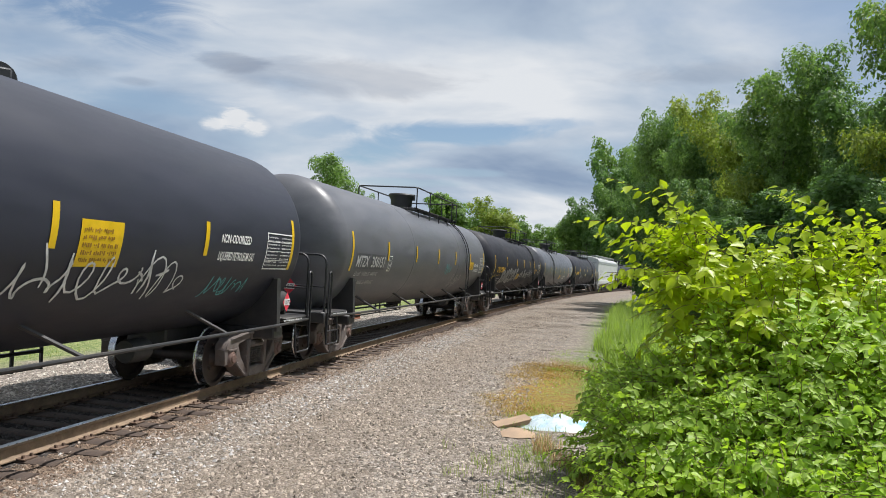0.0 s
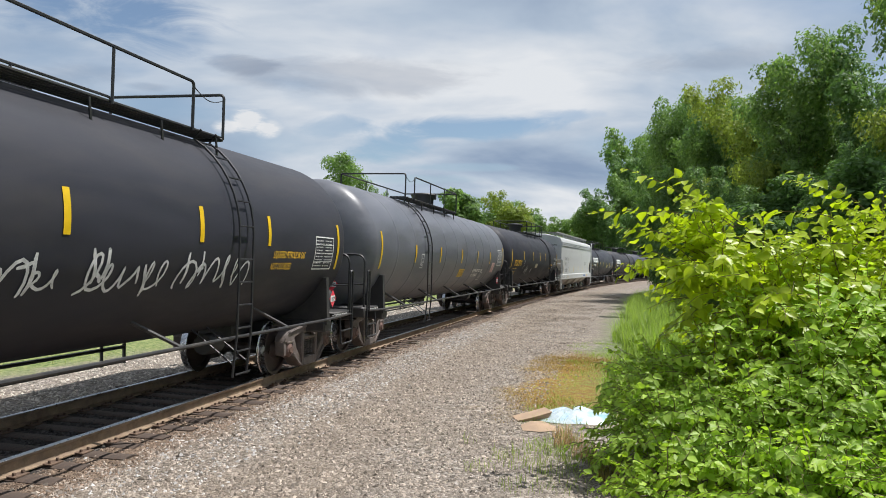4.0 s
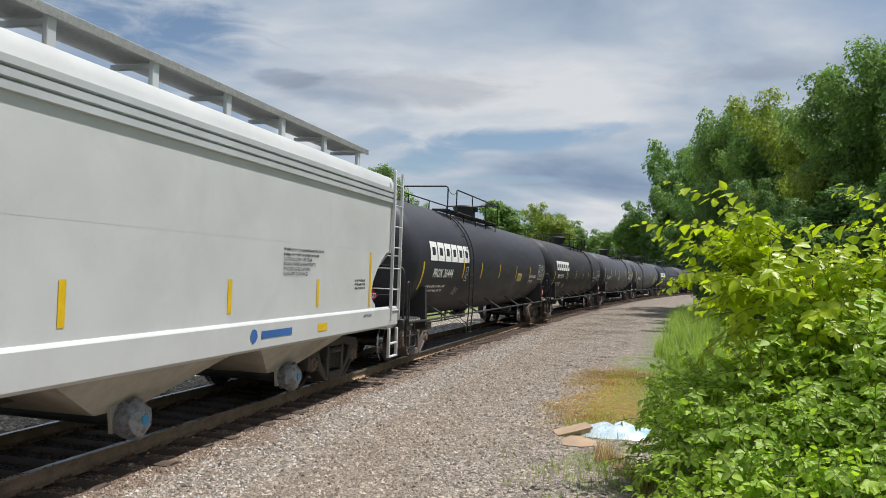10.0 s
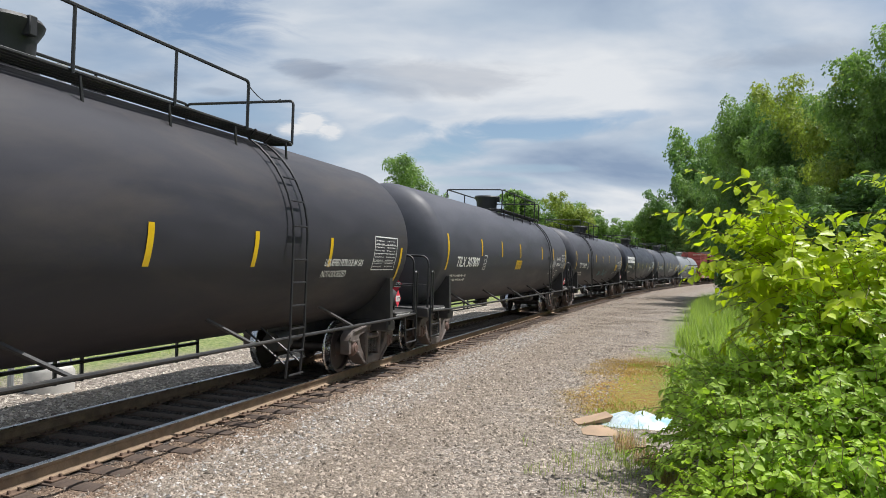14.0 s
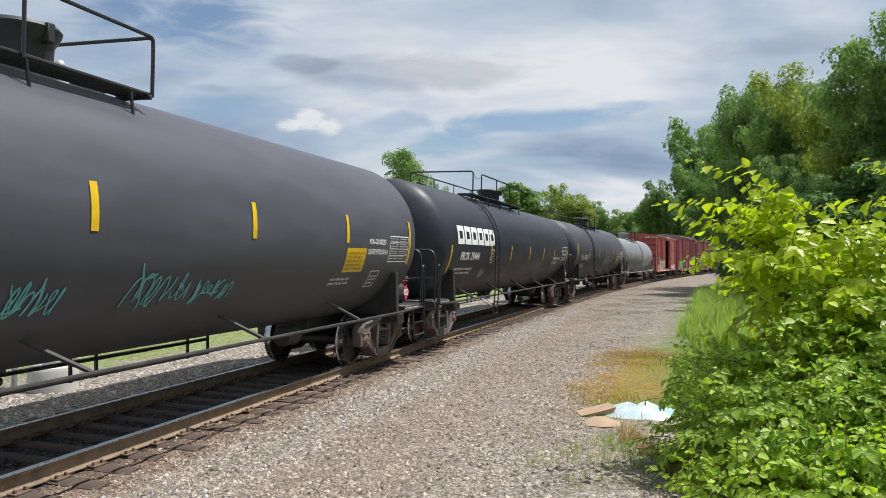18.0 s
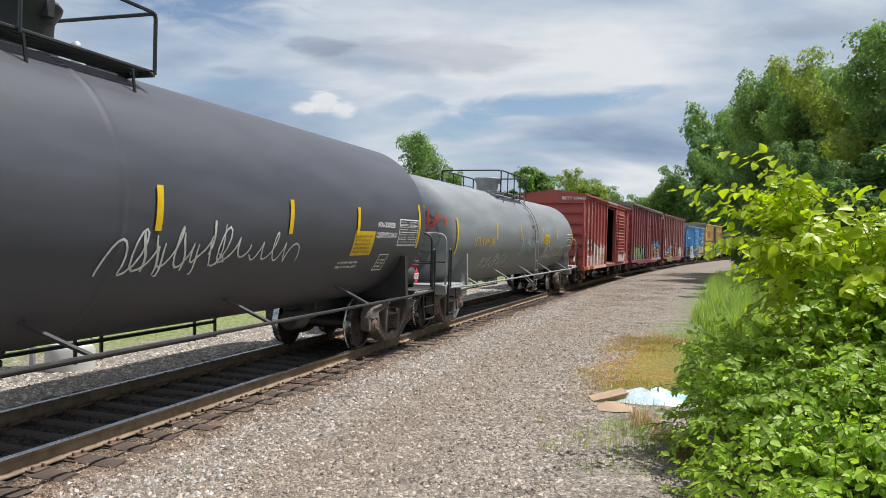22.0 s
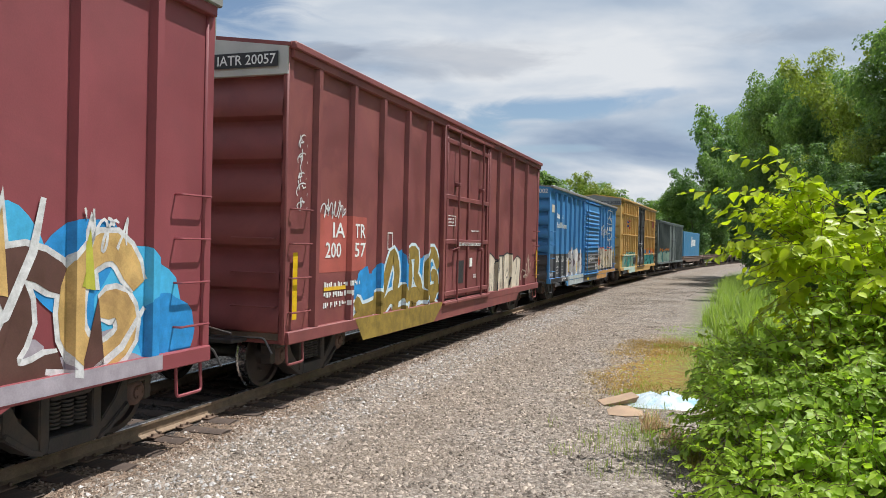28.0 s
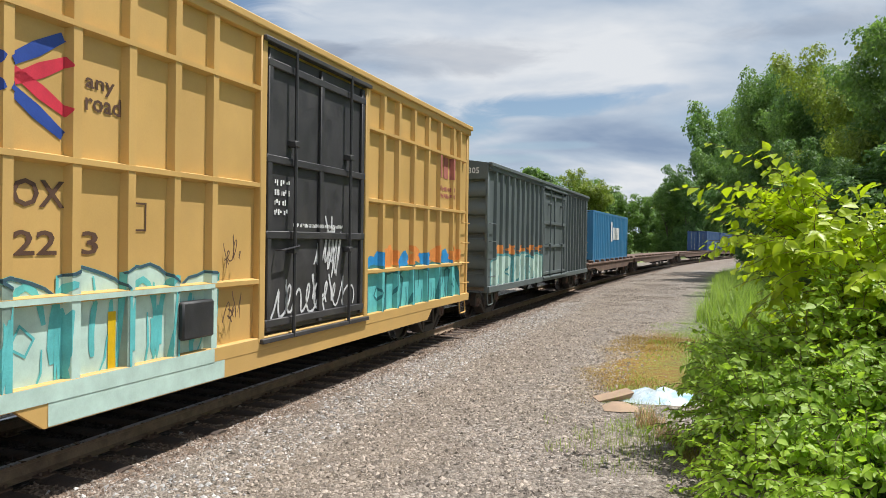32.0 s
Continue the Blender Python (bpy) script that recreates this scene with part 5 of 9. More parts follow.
    part("maker_mark", on_side(join(shift(rect(0.9, 0.1), 0.2, 0.02), lump(3, 0, 0.07, 0.09, 0.09, 0.05)), 3.6, 1.12, 1.63), mat("blue stencil paint", (0.03, 0.12, 0.35), 0.6), car, "blue maker's mark")
    part("lift_hole", on_side(lump(1, 0, 0, 0.035, 0.08, 0.02), -8.3, 1.14, 1.63), BPAINT, car)
    part("stencil_box", on_side(join(rect(0.24, 0.14, 0.015), shift(rect(0.02, 0.1), 0.11, 0.02)), -6.9, 1.12, 1.63), BPAINT, car)
    part("reflective_stripe", on_side(rect(0.34, 0.12), -6.2, 1.12, 1.63), YELLOW, car)
    part("reflective_stripe", on_side(rect(0.34, 0.12), 5.6, 1.12, 1.63), YELLOW, car)
    part("reflective_stripe", on_side(grid_rect(0.1, 1.0, 1, 4), -7.95, 1.42, 1.578), YELLOW, car)
    part("reflective_stripe", on_side(grid_rect(0.1, 1.0, 1, 4), 7.9, 1.42, 1.578), YELLOW, car)
    for y in (-5.1, -2.65, 0.2, 3.0, 5.6):
        part("reflective_stripe", on_side(rect(0.09, 0.43), y, 1.5, 1.578), YELLOW, car)
    running_gear(car, 7.6, hl, dark=True)
    return car


# ---- flatcar and containers ----
def flatcar(label, length):
    car = new("flatcar")
    tagged(car, label, "flatcar", "freight train")
    h = length / 2 - 0.5
    deckm = mat("rusty flatcar deck", (0.16, 0.10, 0.07), 0.85, 0.1, 0.35, 4, 0.2, 50, (0.07, 0.05, 0.045), 0.6)
    part("deck", Shape().cbox(-1.4, 1.4, -h, h, 0.98, 1.08, 0.02), deckm, car)
    for sx in (-1, 1):
        part("side_sill", Shape().prism([(-h, 0.82), (-h * 0.75, 0.82), (-h * 0.62, 0.62), (h * 0.62, 0.62), (h * 0.75, 0.82), (h, 0.82), (h, 1.0), (-h, 1.0)], "x", *sorted((sx * 1.30, sx * 1.36))), deckm, car)
    part("centre_sill", Shape().cbox(-0.3, 0.3, -h, h, 0.6, 1.0, 0.03), BLACK, car)
    k = 0
    while -h + 0.8 + 1.6 * k < h:
        part("cross_bearer", Shape().cbox(-1.3, 1.3, -h + 0.8 + 1.6 * k - 0.05, -h + 0.8 + 1.6 * k + 0.05, 0.75, 0.98, 0.01), deckm, car)
        part("container_stop", Shape().cbox(1.15, 1.38, -h + 0.8 + 1.6 * k + 0.3, -h + 0.8 + 1.6 * k + 0.55, 1.08, 1.2, 0.02), deckm, car)
        k += 1
    running_gear(car, h - 1.6, length / 2, dark=True)
    return car


def container(label, paint, mark=None):
    box = new("shipping_container")
    tagged(box, label, "shipping container", "containers on flatcars")
    L, W, H = 6.09, 1.22, 2.59
    for sx in (-1, 1):
        s = Shape()
        n = 44
        pts = []
        for i in range(n):
            y = -L + 0.1 + (2 * L - 0.2) * i / n
            d = (2 * L - 0.2) / n
            dx = 0.0 if i % 2 else 0.036
            pts += [(W - 0.036 + dx - 0.0, y + d * 0.12), (W - 0.036 + dx, y + d * 0.88)]
        v = [(sx * x, y, z) for z in (0.15, H - 0.1) for x, y in pts]
        m = len(pts)
        s.add(v, [(i, i + 1, m + i + 1, m + i) if sx > 0 else (i, m + i, m + i + 1, i + 1) for i in range(m - 1)])
        s.box(*sorted((sx * (W - 0.06), sx * (W - 0.05))), -L + 0.1, L - 0.1, 0.15, H - 0.1)
        part("side_panel", s, paint, box)
        part("bottom_rail", Shape().cbox(*sorted((sx * (W - 0.06), sx * W)), -L, L, 0.0, 0.16, 0.01), paint, box)
        part("top_rail", Shape().cbox(*sorted((sx * (W - 0.06), sx * W)), -L, L, H - 0.12, H, 0.01), paint, box)
        for sy in (-1, 1):
            part("corner_post", Shape().cbox(*sorted((sx * (W - 0.16), sx * W)), *sorted((sy * (L - 0.17), sy * L)), 0, H, 0.015), paint, box)
    part("top_panel", Shape().cbox(-W + 0.04, W - 0.04, -L + 0.02, L - 0.02, H - 0.06, H - 0.01, 0.01), paint, box)
    part("floor_panel", Shape().cbox(-W + 0.04, W - 0.04, -L + 0.02, L - 0.02, 0.04, 0.15, 0.01), BLACK, box)
    for sy in (-1, 1):
        for sx in (-1, 1):
            part("end_door", Shape().cbox(*sorted((sx * 0.02, sx * (W - 0.12))), *sorted((sy * (L - 0.06), sy * (L - 0.01))), 0.14, H - 0.1, 0.01), paint, box)
            for dx in (0.28, 0.72):
                part("lock_bar", Shape().tube([(sx * dx, sy * (L + 0.02), 0.08), (sx * dx, sy * (L + 0.02), H - 0.06)], 0.017, 6), TREAD, box)
    if mark:
        part("company_mark", on_side(mark, -0.6, 1.05, W, 0.006), WHITE, box, "bold white company mark")
    return box


# ---- ground ----
def ground_material():
    m = bpy.data.materials.new("gravel, ballast and grass")
    m.use_nodes = True
    nt = m.node_tree
    b = nt.nodes["Principled BSDF"]
    tc = nt.nodes.new("ShaderNodeTexCoord")
    P = tc.outputs["Object"]
    dist = nt.nodes.new("ShaderNodeVectorMath")
    dist.operation = "DISTANCE"
    flat = nt.nodes.new("ShaderNodeVectorMath")
    flat.operation = "MULTIPLY"
    flat.inputs[1].default_value = (1, 1, 0)
    link(nt, P, flat.inputs[0])
    link(nt, flat.outputs[0], dist.inputs[0])
    dist.inputs[1].default_value = CENTRE
    d = maths(nt, "SUBTRACT", 1 / BEND, dist.outputs["Value"])
    wob = node(nt, "ShaderNodeTexNoise", Scale=0.55, Detail=5.0, Roughness=0.6)
    link(nt, P, wob.inputs[0])
    dw = maths(nt, "ADD", d, maths(nt, "MULTIPLY", maths(nt, "SUBTRACT", wob.outputs[0], 0.5), 2.8))

    def ramp_step(lo, hi, src=None):
        n = nt.nodes.new("ShaderNodeMapRange")
        n.interpolation_type = "SMOOTHSTEP"
        n.inputs["From Min"].default_value, n.inputs["From Max"].default_value = lo, hi
        link(nt, src if src is not None else dw, n.inputs["Value"])
        return n.outputs[0]

    # stones: two cell sizes with a colour for each stone
    v1 = node(nt, "ShaderNodeTexVoronoi", Scale=26.0)
    v2 = node(nt, "ShaderNodeTexVoronoi", Scale=60.0)
    link(nt, P, v1.inputs[0]), link(nt, P, v2.inputs[0])
    grey = ramp(nt, v1.outputs["Color"], [(0.1, (0.07, 0.06, 0.05)), (0.4, (0.205, 0.175, 0.15)), (0.7, (0.32, 0.28, 0.24)), (0.95, (0.54, 0.50, 0.46))])
    tan = ramp(nt, v2.outputs["Color"], [(0.1, (0.09, 0.075, 0.06)), (0.5, (0.245, 0.205, 0.165)), (0.95, (0.45, 0.395, 0.335))])
    patch = node(nt, "ShaderNodeTexNoise", Scale=0.35, Detail=6.0, Roughness=0.6)
    link(nt, P, patch.inputs[0])
    road = mixc(nt, ramp(nt, patch.outputs[0], [(0.4, 0.0), (0.62, 1.0)]), grey, tan)
    worn = node(nt, "ShaderNodeTexNoise", Scale=1.7, Detail=7.0, Roughness=0.7)
    link(nt, P, worn.inputs[0])
    road = mixc(nt, 0.55, road, ramp(nt, worn.outputs[0], [(0.32, (0.30, 0.29, 0.28)), (0.5, (0.5, 0.5, 0.5)), (0.68, (0.72, 0.71, 0.70))]), "OVERLAY")
    heaps = node(nt, "ShaderNodeTexNoise", Scale=8.0, Detail=6.0, Roughness=0.8)
    link(nt, P, heaps.inputs[0])
    road = mixc(nt, 0.8, road, ramp(nt, heaps.outputs[0], [(0.36, (0.22, 0.215, 0.21)), (0.5, (0.5, 0.5, 0.5)), (0.64, (0.78, 0.775, 0.77))]), "OVERLAY")
    lane = maths(nt, "MULTIPLY", ramp_step(2.2, 2.9), maths(nt, "SUBTRACT", 1.0, ramp_step(3.6, 4.6)))
    road = mixc(nt, maths(nt, "MULTIPLY", lane, 0.5), road, mixc(nt, 1.0, tan, (0.92, 0.86, 0.80), "MULTIPLY"))
    road = mixc(nt, 1.0, road, (0.93, 0.92, 0.91), "MULTIPLY")
    soil = ramp(nt, v2.outputs["Color"], [(0.0, (0.20, 0.15, 0.10)), (0.6, (0.30, 0.24, 0.17)), (1.0, (0.40, 0.33, 0.25))])
    g1 = node(nt, "ShaderNodeTexNoise", Scale=9.0, Detail=8.0, Roughness=0.75)
    link(nt, P, g1.inputs[0])
    moss = ramp(nt, g1.outputs[0], [(0.34, (0.13, 0.065, 0.028)), (0.48, (0.27, 0.14, 0.035)), (0.58, (0.30, 0.25, 0.05)), (0.68, (0.17, 0.21, 0.045))])
    grass = ramp(nt, g1.outputs[0], [(0.3, (0.05, 0.09, 0.02)), (0.5, (0.10, 0.17, 0.04)), (0.7, (0.22, 0.26, 0.09))])
    # oil-stained ballast; the train's shade over it is painted in as extra darkness
    oil_and_shade = ramp(nt, v1.outputs["Color"], [(0.1, (0.022, 0.019, 0.018)), (0.6, (0.06, 0.052, 0.047)), (1.0, (0.15, 0.13, 0.12))])

    way = nt.nodes.new("ShaderNodeSeparateXYZ")
    link(nt, P, way.inputs[0])
    bed = maths(nt, "MULTIPLY", ramp_step(11.0, 13.5, way.outputs[1]), maths(nt, "SUBTRACT", 1.0, ramp_step(18.0, 21.5, way.outputs[1])))
    c = mixc(nt, maths(nt, "MULTIPLY", bed, ramp_step(4.6, 5.6)), road, mixc(nt, ramp(nt, g1.outputs[0], [(0.30, 0.0), (0.42, 1.0)]), soil, moss))
    far = ramp_step(10.5, 14.0, way.outputs[1])
    c = mixc(nt, maths(nt, "MULTIPLY", maths(nt, "MULTIPLY", far, ramp_step(5.6, 7.0)), ramp(nt, g1.outputs[0], [(0.38, 0.0), (0.55, 1.0)])), c, grass)
    c = mixc(nt, ramp_step(7.4, 8.6), c, grass)
    c = mixc(nt, maths(nt, "SUBTRACT", 1.0, ramp_step(-4.7, -3.5)), c, mixc(nt, ramp(nt, g1.outputs[0], [(0.4, 0.0), (0.6, 1.0)]), grass, (0.30, 0.31, 0.13)))
    near = maths(nt, "MULTIPLY", ramp_step(-1.3, -1.0, d), maths(nt, "SUBTRACT", 1.0, ramp_step(0.85, 1.25, d)))
    c = mixc(nt, near, c, oil_and_shade)
    rusty = maths(nt, "MULTIPLY", maths(nt, "MULTIPLY", ramp_step(0.7, 0.95), maths(nt, "SUBTRACT", 1.0, ramp_step(1.25, 2.0))), 0.85)
    c = mixc(nt, rusty, c, ramp(nt, v1.outputs["Color"], [(0.1, (0.08, 0.052, 0.036)), (0.6, (0.19, 0.13, 0.09)), (1.0, (0.32, 0.25, 0.19))]))
    link(nt, c, b.inputs["Base Color"])
    b.inputs["Roughness"].default_value = 0.9
    b.inputs["Specular IOR Level"].default_value = 0.25
    bp = node(nt, "ShaderNodeBump", Strength=0.9, Distance=0.03)
    hgt = maths(nt, "ADD", maths(nt, "MULTIPLY", v1.outputs["Distance"], -1.0), maths(nt, "MULTIPLY", v2.outputs["Distance"], -0.4))
    link(nt, hgt, bp.inputs["Height"])
    link(nt, bp.outputs[0], b.inputs["Normal"])
    return m


def ground_height(x, y):
    d = lateral(x, y)
    z = 0.05 * noise.noise((x * 0.35, y * 0.35, 0)) + 0.02 * noise.noise((x * 1.3, y * 1.3, 4))
    if -2.2 < d < 1.9:
        z *= 0.15
    return z


def build_ground():
    def lines(a):
        n = 90
        return sorted({round(math.sinh(i / n * a) / math.sinh(a) * 2600, 3) for i in range(-n, n + 1)})
    xs, ys = lines(8.6), [y + 12 for y in lines(8.6)]
    v = [(x, y, ground_height(x, y) if math.hypot(x, y) < 120 else 0.0) for y in ys for x in xs]
    n = len(xs)
    f = [(j * n + i, j * n + i + 1, (j + 1) * n + i + 1, (j + 1) * n + i) for j in range(len(ys) - 1) for i in range(n - 1)]
    me = bpy.data.meshes.new("ground")
    me.from_pydata(v, [], f)
    me.polygons.foreach_set("use_smooth", [True] * len(f))
    me.materials.append(ground_material())
    tagged(new("ground", me), "grey-tan gravel road and ballast with grass verges", "ground", "", "structure")


build_ground()


# ---- railway track ----
def build_track():
    root = new("railway_track")
    tagged(root, "curved railway track with rusty rails on dark wooden ties", "railway track", "", "structure")
    side = mat("rusty rail web", (0.25, 0.18, 0.12), 0.8, 0.2, 0.3, 6, 0.2, 60, (0.13, 0.07, 0.045), 0.6, 2.0)
    head = mat("polished rail head", (0.46, 0.45, 0.44), 0.3, 1.0, 0.1, 8, 0.03)
    prof = [(-0.07, -0.172), (0.07, -0.172), (0.07, -0.16), (0.012, -0.135), (0.009, -0.05), (0.036, -0.036), (0.037, -0.008), (0.030, 0.0), (-0.030, 0.0), (-0.037, -0.008), (-0.036, -0.036), (-0.009, -0.05), (-0.012, -0.135), (-0.07, -0.16)]
    for off in (0.755, -0.755):
        s = Shape()
        ss = [-70 + 1.0 * i for i in range(140)] + [70 + 4.0 * i for i in range(96)]
        for q in ss:
            for px, pz in prof:
                p, th = track(q, off + px, pz)
                s.v.append(tuple(p))
        n = len(prof)
        for j in range(len(ss) - 1):
            for i in range(n):
                s.f.append((j * n + i, (j + 1) * n + i, (j + 1) * n + (i + 1) % n, j * n + (i + 1) % n))
        me = s.mesh("rail", side)
        me.materials.append(head)
        for k, p in enumerate(me.polygons):
            if k % n in (6, 7, 8):
                p.material_index = 1
        r = new("rail", me)
        r.parent = root
        r["label"] = "rail with rusty web and polished head"
    wood = mat("weathered creosoted wood", (0.085, 0.06, 0.046), 0.9, 0, 0.35, 5, 0.5, 45, (0.06, 0.045, 0.04), 0.6, 3.0, (6, 1, 6))
    rnd = random.Random(5)
    variants = []
    for k in range(4):
        r2 = random.Random(k)
        s = Shape()
        n = 9
        for i in range(n + 1):
            x = -1.38 + 2.76 * i / n
            for yy, zz in ((-0.115, -0.17), (0.115, -0.17), (0.115, -0.01), (0.09, 0.005), (-0.09, 0.005), (-0.115, -0.01)):
                s.v.append((x + (r2.uniform(-0.03, 0.03) if i in (0, n) else 0), yy + r2.uniform(-0.008, 0.008), zz + r2.uniform(-0.008, 0.004)))
        for i in range(n):
            for q in range(6):
                s.f.append((i * 6 + q, (i + 1) * 6 + q, (i + 1) * 6 + (q + 1) % 6, i * 6 + (q + 1) % 6))
        s.f += [tuple(range(6)), tuple(range(n * 6, n * 6 + 6))[::-1]]
        variants.append(s.mesh("tie", wood))
    plate = Shape().cbox(-0.17, 0.17, -0.1, 0.1, 0.0, 0.018, 0.004)
    for dx in (-0.1, 0.1):
        for dy in (-0.06, 0.06):
            plate.cbox(dx - 0.014 + (0.02 if dx > 0 else -0.02), dx + 0.014 + (0.02 if dx > 0 else -0.02), dy - 0.014, dy + 0.014, 0.015, 0.05, 0.004)
    plate = plate.mesh("tie_plate", mat("brown tie plate iron", (0.13, 0.085, 0.06), 0.85, 0.1, 0.35, 9, 0.3))
    s = 2.0
    far = Shape()
    while s < 260:
        p, th = track(s, rnd.uniform(-0.16, 0.06), -0.176)
        tilt = rnd.uniform(-1.2, 1.2)
        m = pose(p.x, p.y, p.z, 0, 0, -math.degrees(th) + tilt)
        if s < 75:
            t = part("tie", variants[rnd.randrange(4)], None, root)
            t.matrix_basis = m
            for off in (0.755, -0.755):
                q, _ = track(s, off, -0.172)
                pl = part("tie_plate", plate, None, root)
                pl.matrix_basis = pose(q.x, q.y, q.z, 0, 0, -math.degrees(th))
        else:
            far.box(-1.3, 1.3, -0.115, 0.115, -0.17, 0.0, m)
        s += 0.5
    o = new("ties_far", far.mesh("ties_far", wood, False))
    o.parent = root
    o["kind"] = "stuff"


build_track()


def stones(name, n, s0, s1, d0, d1, size, material, seed, label, bias=1.0, fray=0.0):
    """Loose broken stones lying on the ground along the track, in one mesh."""
    rng = np.random.default_rng(seed)
    s = s0 + (s1 - s0) * rng.random(n) ** bias
    d = d0 + (d1 - d0) * rng.random(n) + np.where(rng.random(n) < 0.3, rng.normal(0, fray, n), 0)
    th = TURN0 + BEND * s
    r = 1 / BEND - d
    x, y = CENTRE.x - r * np.cos(th), CENTRE.y + r * np.sin(th)
    base = np.array([(1, 0, 0), (-1, 0, 0), (0, 1, 0), (0, -1, 0), (0, 0, 1), (0, 0, -1)], float)
    tri = np.array([(0, 2, 4), (2, 1, 4), (1, 3, 4), (3, 0, 4), (2, 0, 5), (1, 2, 5), (3, 1, 5), (0, 3, 5)])
    k = size * (0.5 + rng.random(n) ** 2 * 1.1)
    v = base[None] * (k[:, None, None] * (0.55 + 0.75 * rng.random((n, 6, 1)))) + rng.normal(0, 0.18, (n, 6, 3)) * k[:, None, None]
    a = rng.random(n) * 6.283
    c, sn = np.cos(a)[:, None], np.sin(a)[:, None]
    v = np.stack([v[..., 0] * c - v[..., 1] * sn, v[..., 0] * sn + v[..., 1] * c, v[..., 2] * 0.75], -1)
    z = np.array([ground_height(p, q) for p, q in zip(x, y)])
    v += np.stack([x, y, z + k * 0.05], -1)[:, None, :]
    f = (tri[None] + 6 * np.arange(n)[:, None, None]).reshape(-1, 3)
    ob = new(name, mesh_np(name, v.reshape(-1, 3), f, material))
    return tagged(ob, label, "gravel", "", "stuff")


STONE = mat("crushed stone", (0.31, 0.26, 0.215), 0.85, 0, 0.2, 8, 0.2, 90, None, 0, 1, (1, 1, 1), 0.3, "Object", 0.8)
# oil-stained stone whose colour also carries the shade beneath the cars
STONE_DARK = mat("oil-stained, shade-darkened crushed stone", (0.06, 0.052, 0.047), 0.8, 0, 0.3, 8, 0.2, 90, None, 0, 1, (1, 1, 1), 0.3, "Object", 0.8)
stones("road_stones", 72000, 2.0, 60.0, 1.35, 5.6, 0.0215, STONE, 1, "loose tan and grey crushed stones on the road", 2.3, 0.5)
stones("pale_stones", 3600, 6.0, 30.0, 1.6, 2.7, 0.021, mat("pale crushed stone", (0.44, 0.42, 0.40), 0.85, 0, 0.2, 8, 0.2, 90, None, 0, 1, (1, 1, 1), 0.3, "Object", 0.5), 8, "pale broken ballast stones beside the ties", 1.3, 0.35)
stones("ballast_between_rails", 9000, 4.0, 45.0, -0.66, 0.66, 0.03, STONE_DARK, 2, "oil-stained ballast stones between the rails, darkened for the train's shade", 1.3)
stones("rusty_stones", 15000, 3.0, 34.0, 0.9, 1.7, 0.016, mat("rust-stained crushed stone", (0.21, 0.15, 0.11), 0.85, 0, 0.25, 8, 0.2, 90, None, 0, 1, (1, 1, 1), 0.3, "Object", 0.7), 7, "rust-brown stones along the near rail", 1.4)
stones("ballast_shoulder", 15000, 4.0, 40.0, -3.6, -0.95, 0.026, mat("bleached ballast stone", (0.45, 0.405, 0.35), 0.85, 0, 0.2, 8, 0.2, 90, None, 0, 1, (1, 1, 1), 0.3, "Object", 0.6), 3, "grey ballast stones beside the far rail", 1.3)


# ---- plants ----
LEAF_LIME = leaf_mat("lime green bush leaves", (0.27, 0.36, 0.014), (0.52, 0.62, 0.028), 0.42, 0.48)
LEAF_BUSH = leaf_mat("mid green bush leaves", (0.16, 0.28, 0.035), (0.45, 0.62, 0.09), 0.52, 0.48)
LEAF_MID = leaf_mat("bright green shrub leaves", (0.16, 0.28, 0.025), (0.45, 0.62, 0.065), 0.52, 0.48)
LEAF_TREE = leaf_mat("woodland leaves", (0.08, 0.155, 0.05), (0.215, 0.335, 0.105), 0.55, 0.46)
LEAF_WARM = leaf_mat("yellow green woodland leaves", (0.12, 0.175, 0.032), (0.32, 0.385, 0.075), 0.55, 0.46)
LEAF_DARK = leaf_mat("deep green woodland leaves", (0.065, 0.13, 0.05), (0.17, 0.29, 0.10), 0.55, 0.45)
GRASS = leaf_mat("verge grass blades", (0.16, 0.25, 0.04), (0.34, 0.46, 0.10), 0.6, 0.45)
STRAW = leaf_mat("dry yellow grass blades", (0.22, 0.17, 0.06), (0.40, 0.32, 0.12), 0.7, 0.25)
WEEDS = leaf_mat("pale green weed blades", (0.20, 0.26, 0.06), (0.36, 0.44, 0.12), 0.6, 0.35)
MOSSY = leaf_mat("orange brown moss shoots", (0.20, 0.11, 0.03), (0.40, 0.27, 0.08), 0.8, 0.25)
BARK = mat("grey brown bark", (0.12, 0.095, 0.075), 0.9, 0, 0.35, 6, 0.6, 40, None, 0, 1, (1, 1, 0.3))
STEM = mat("green brown stem", (0.16, 0.13, 0.06), 0.8, 0, 0.3, 8, 0.3)


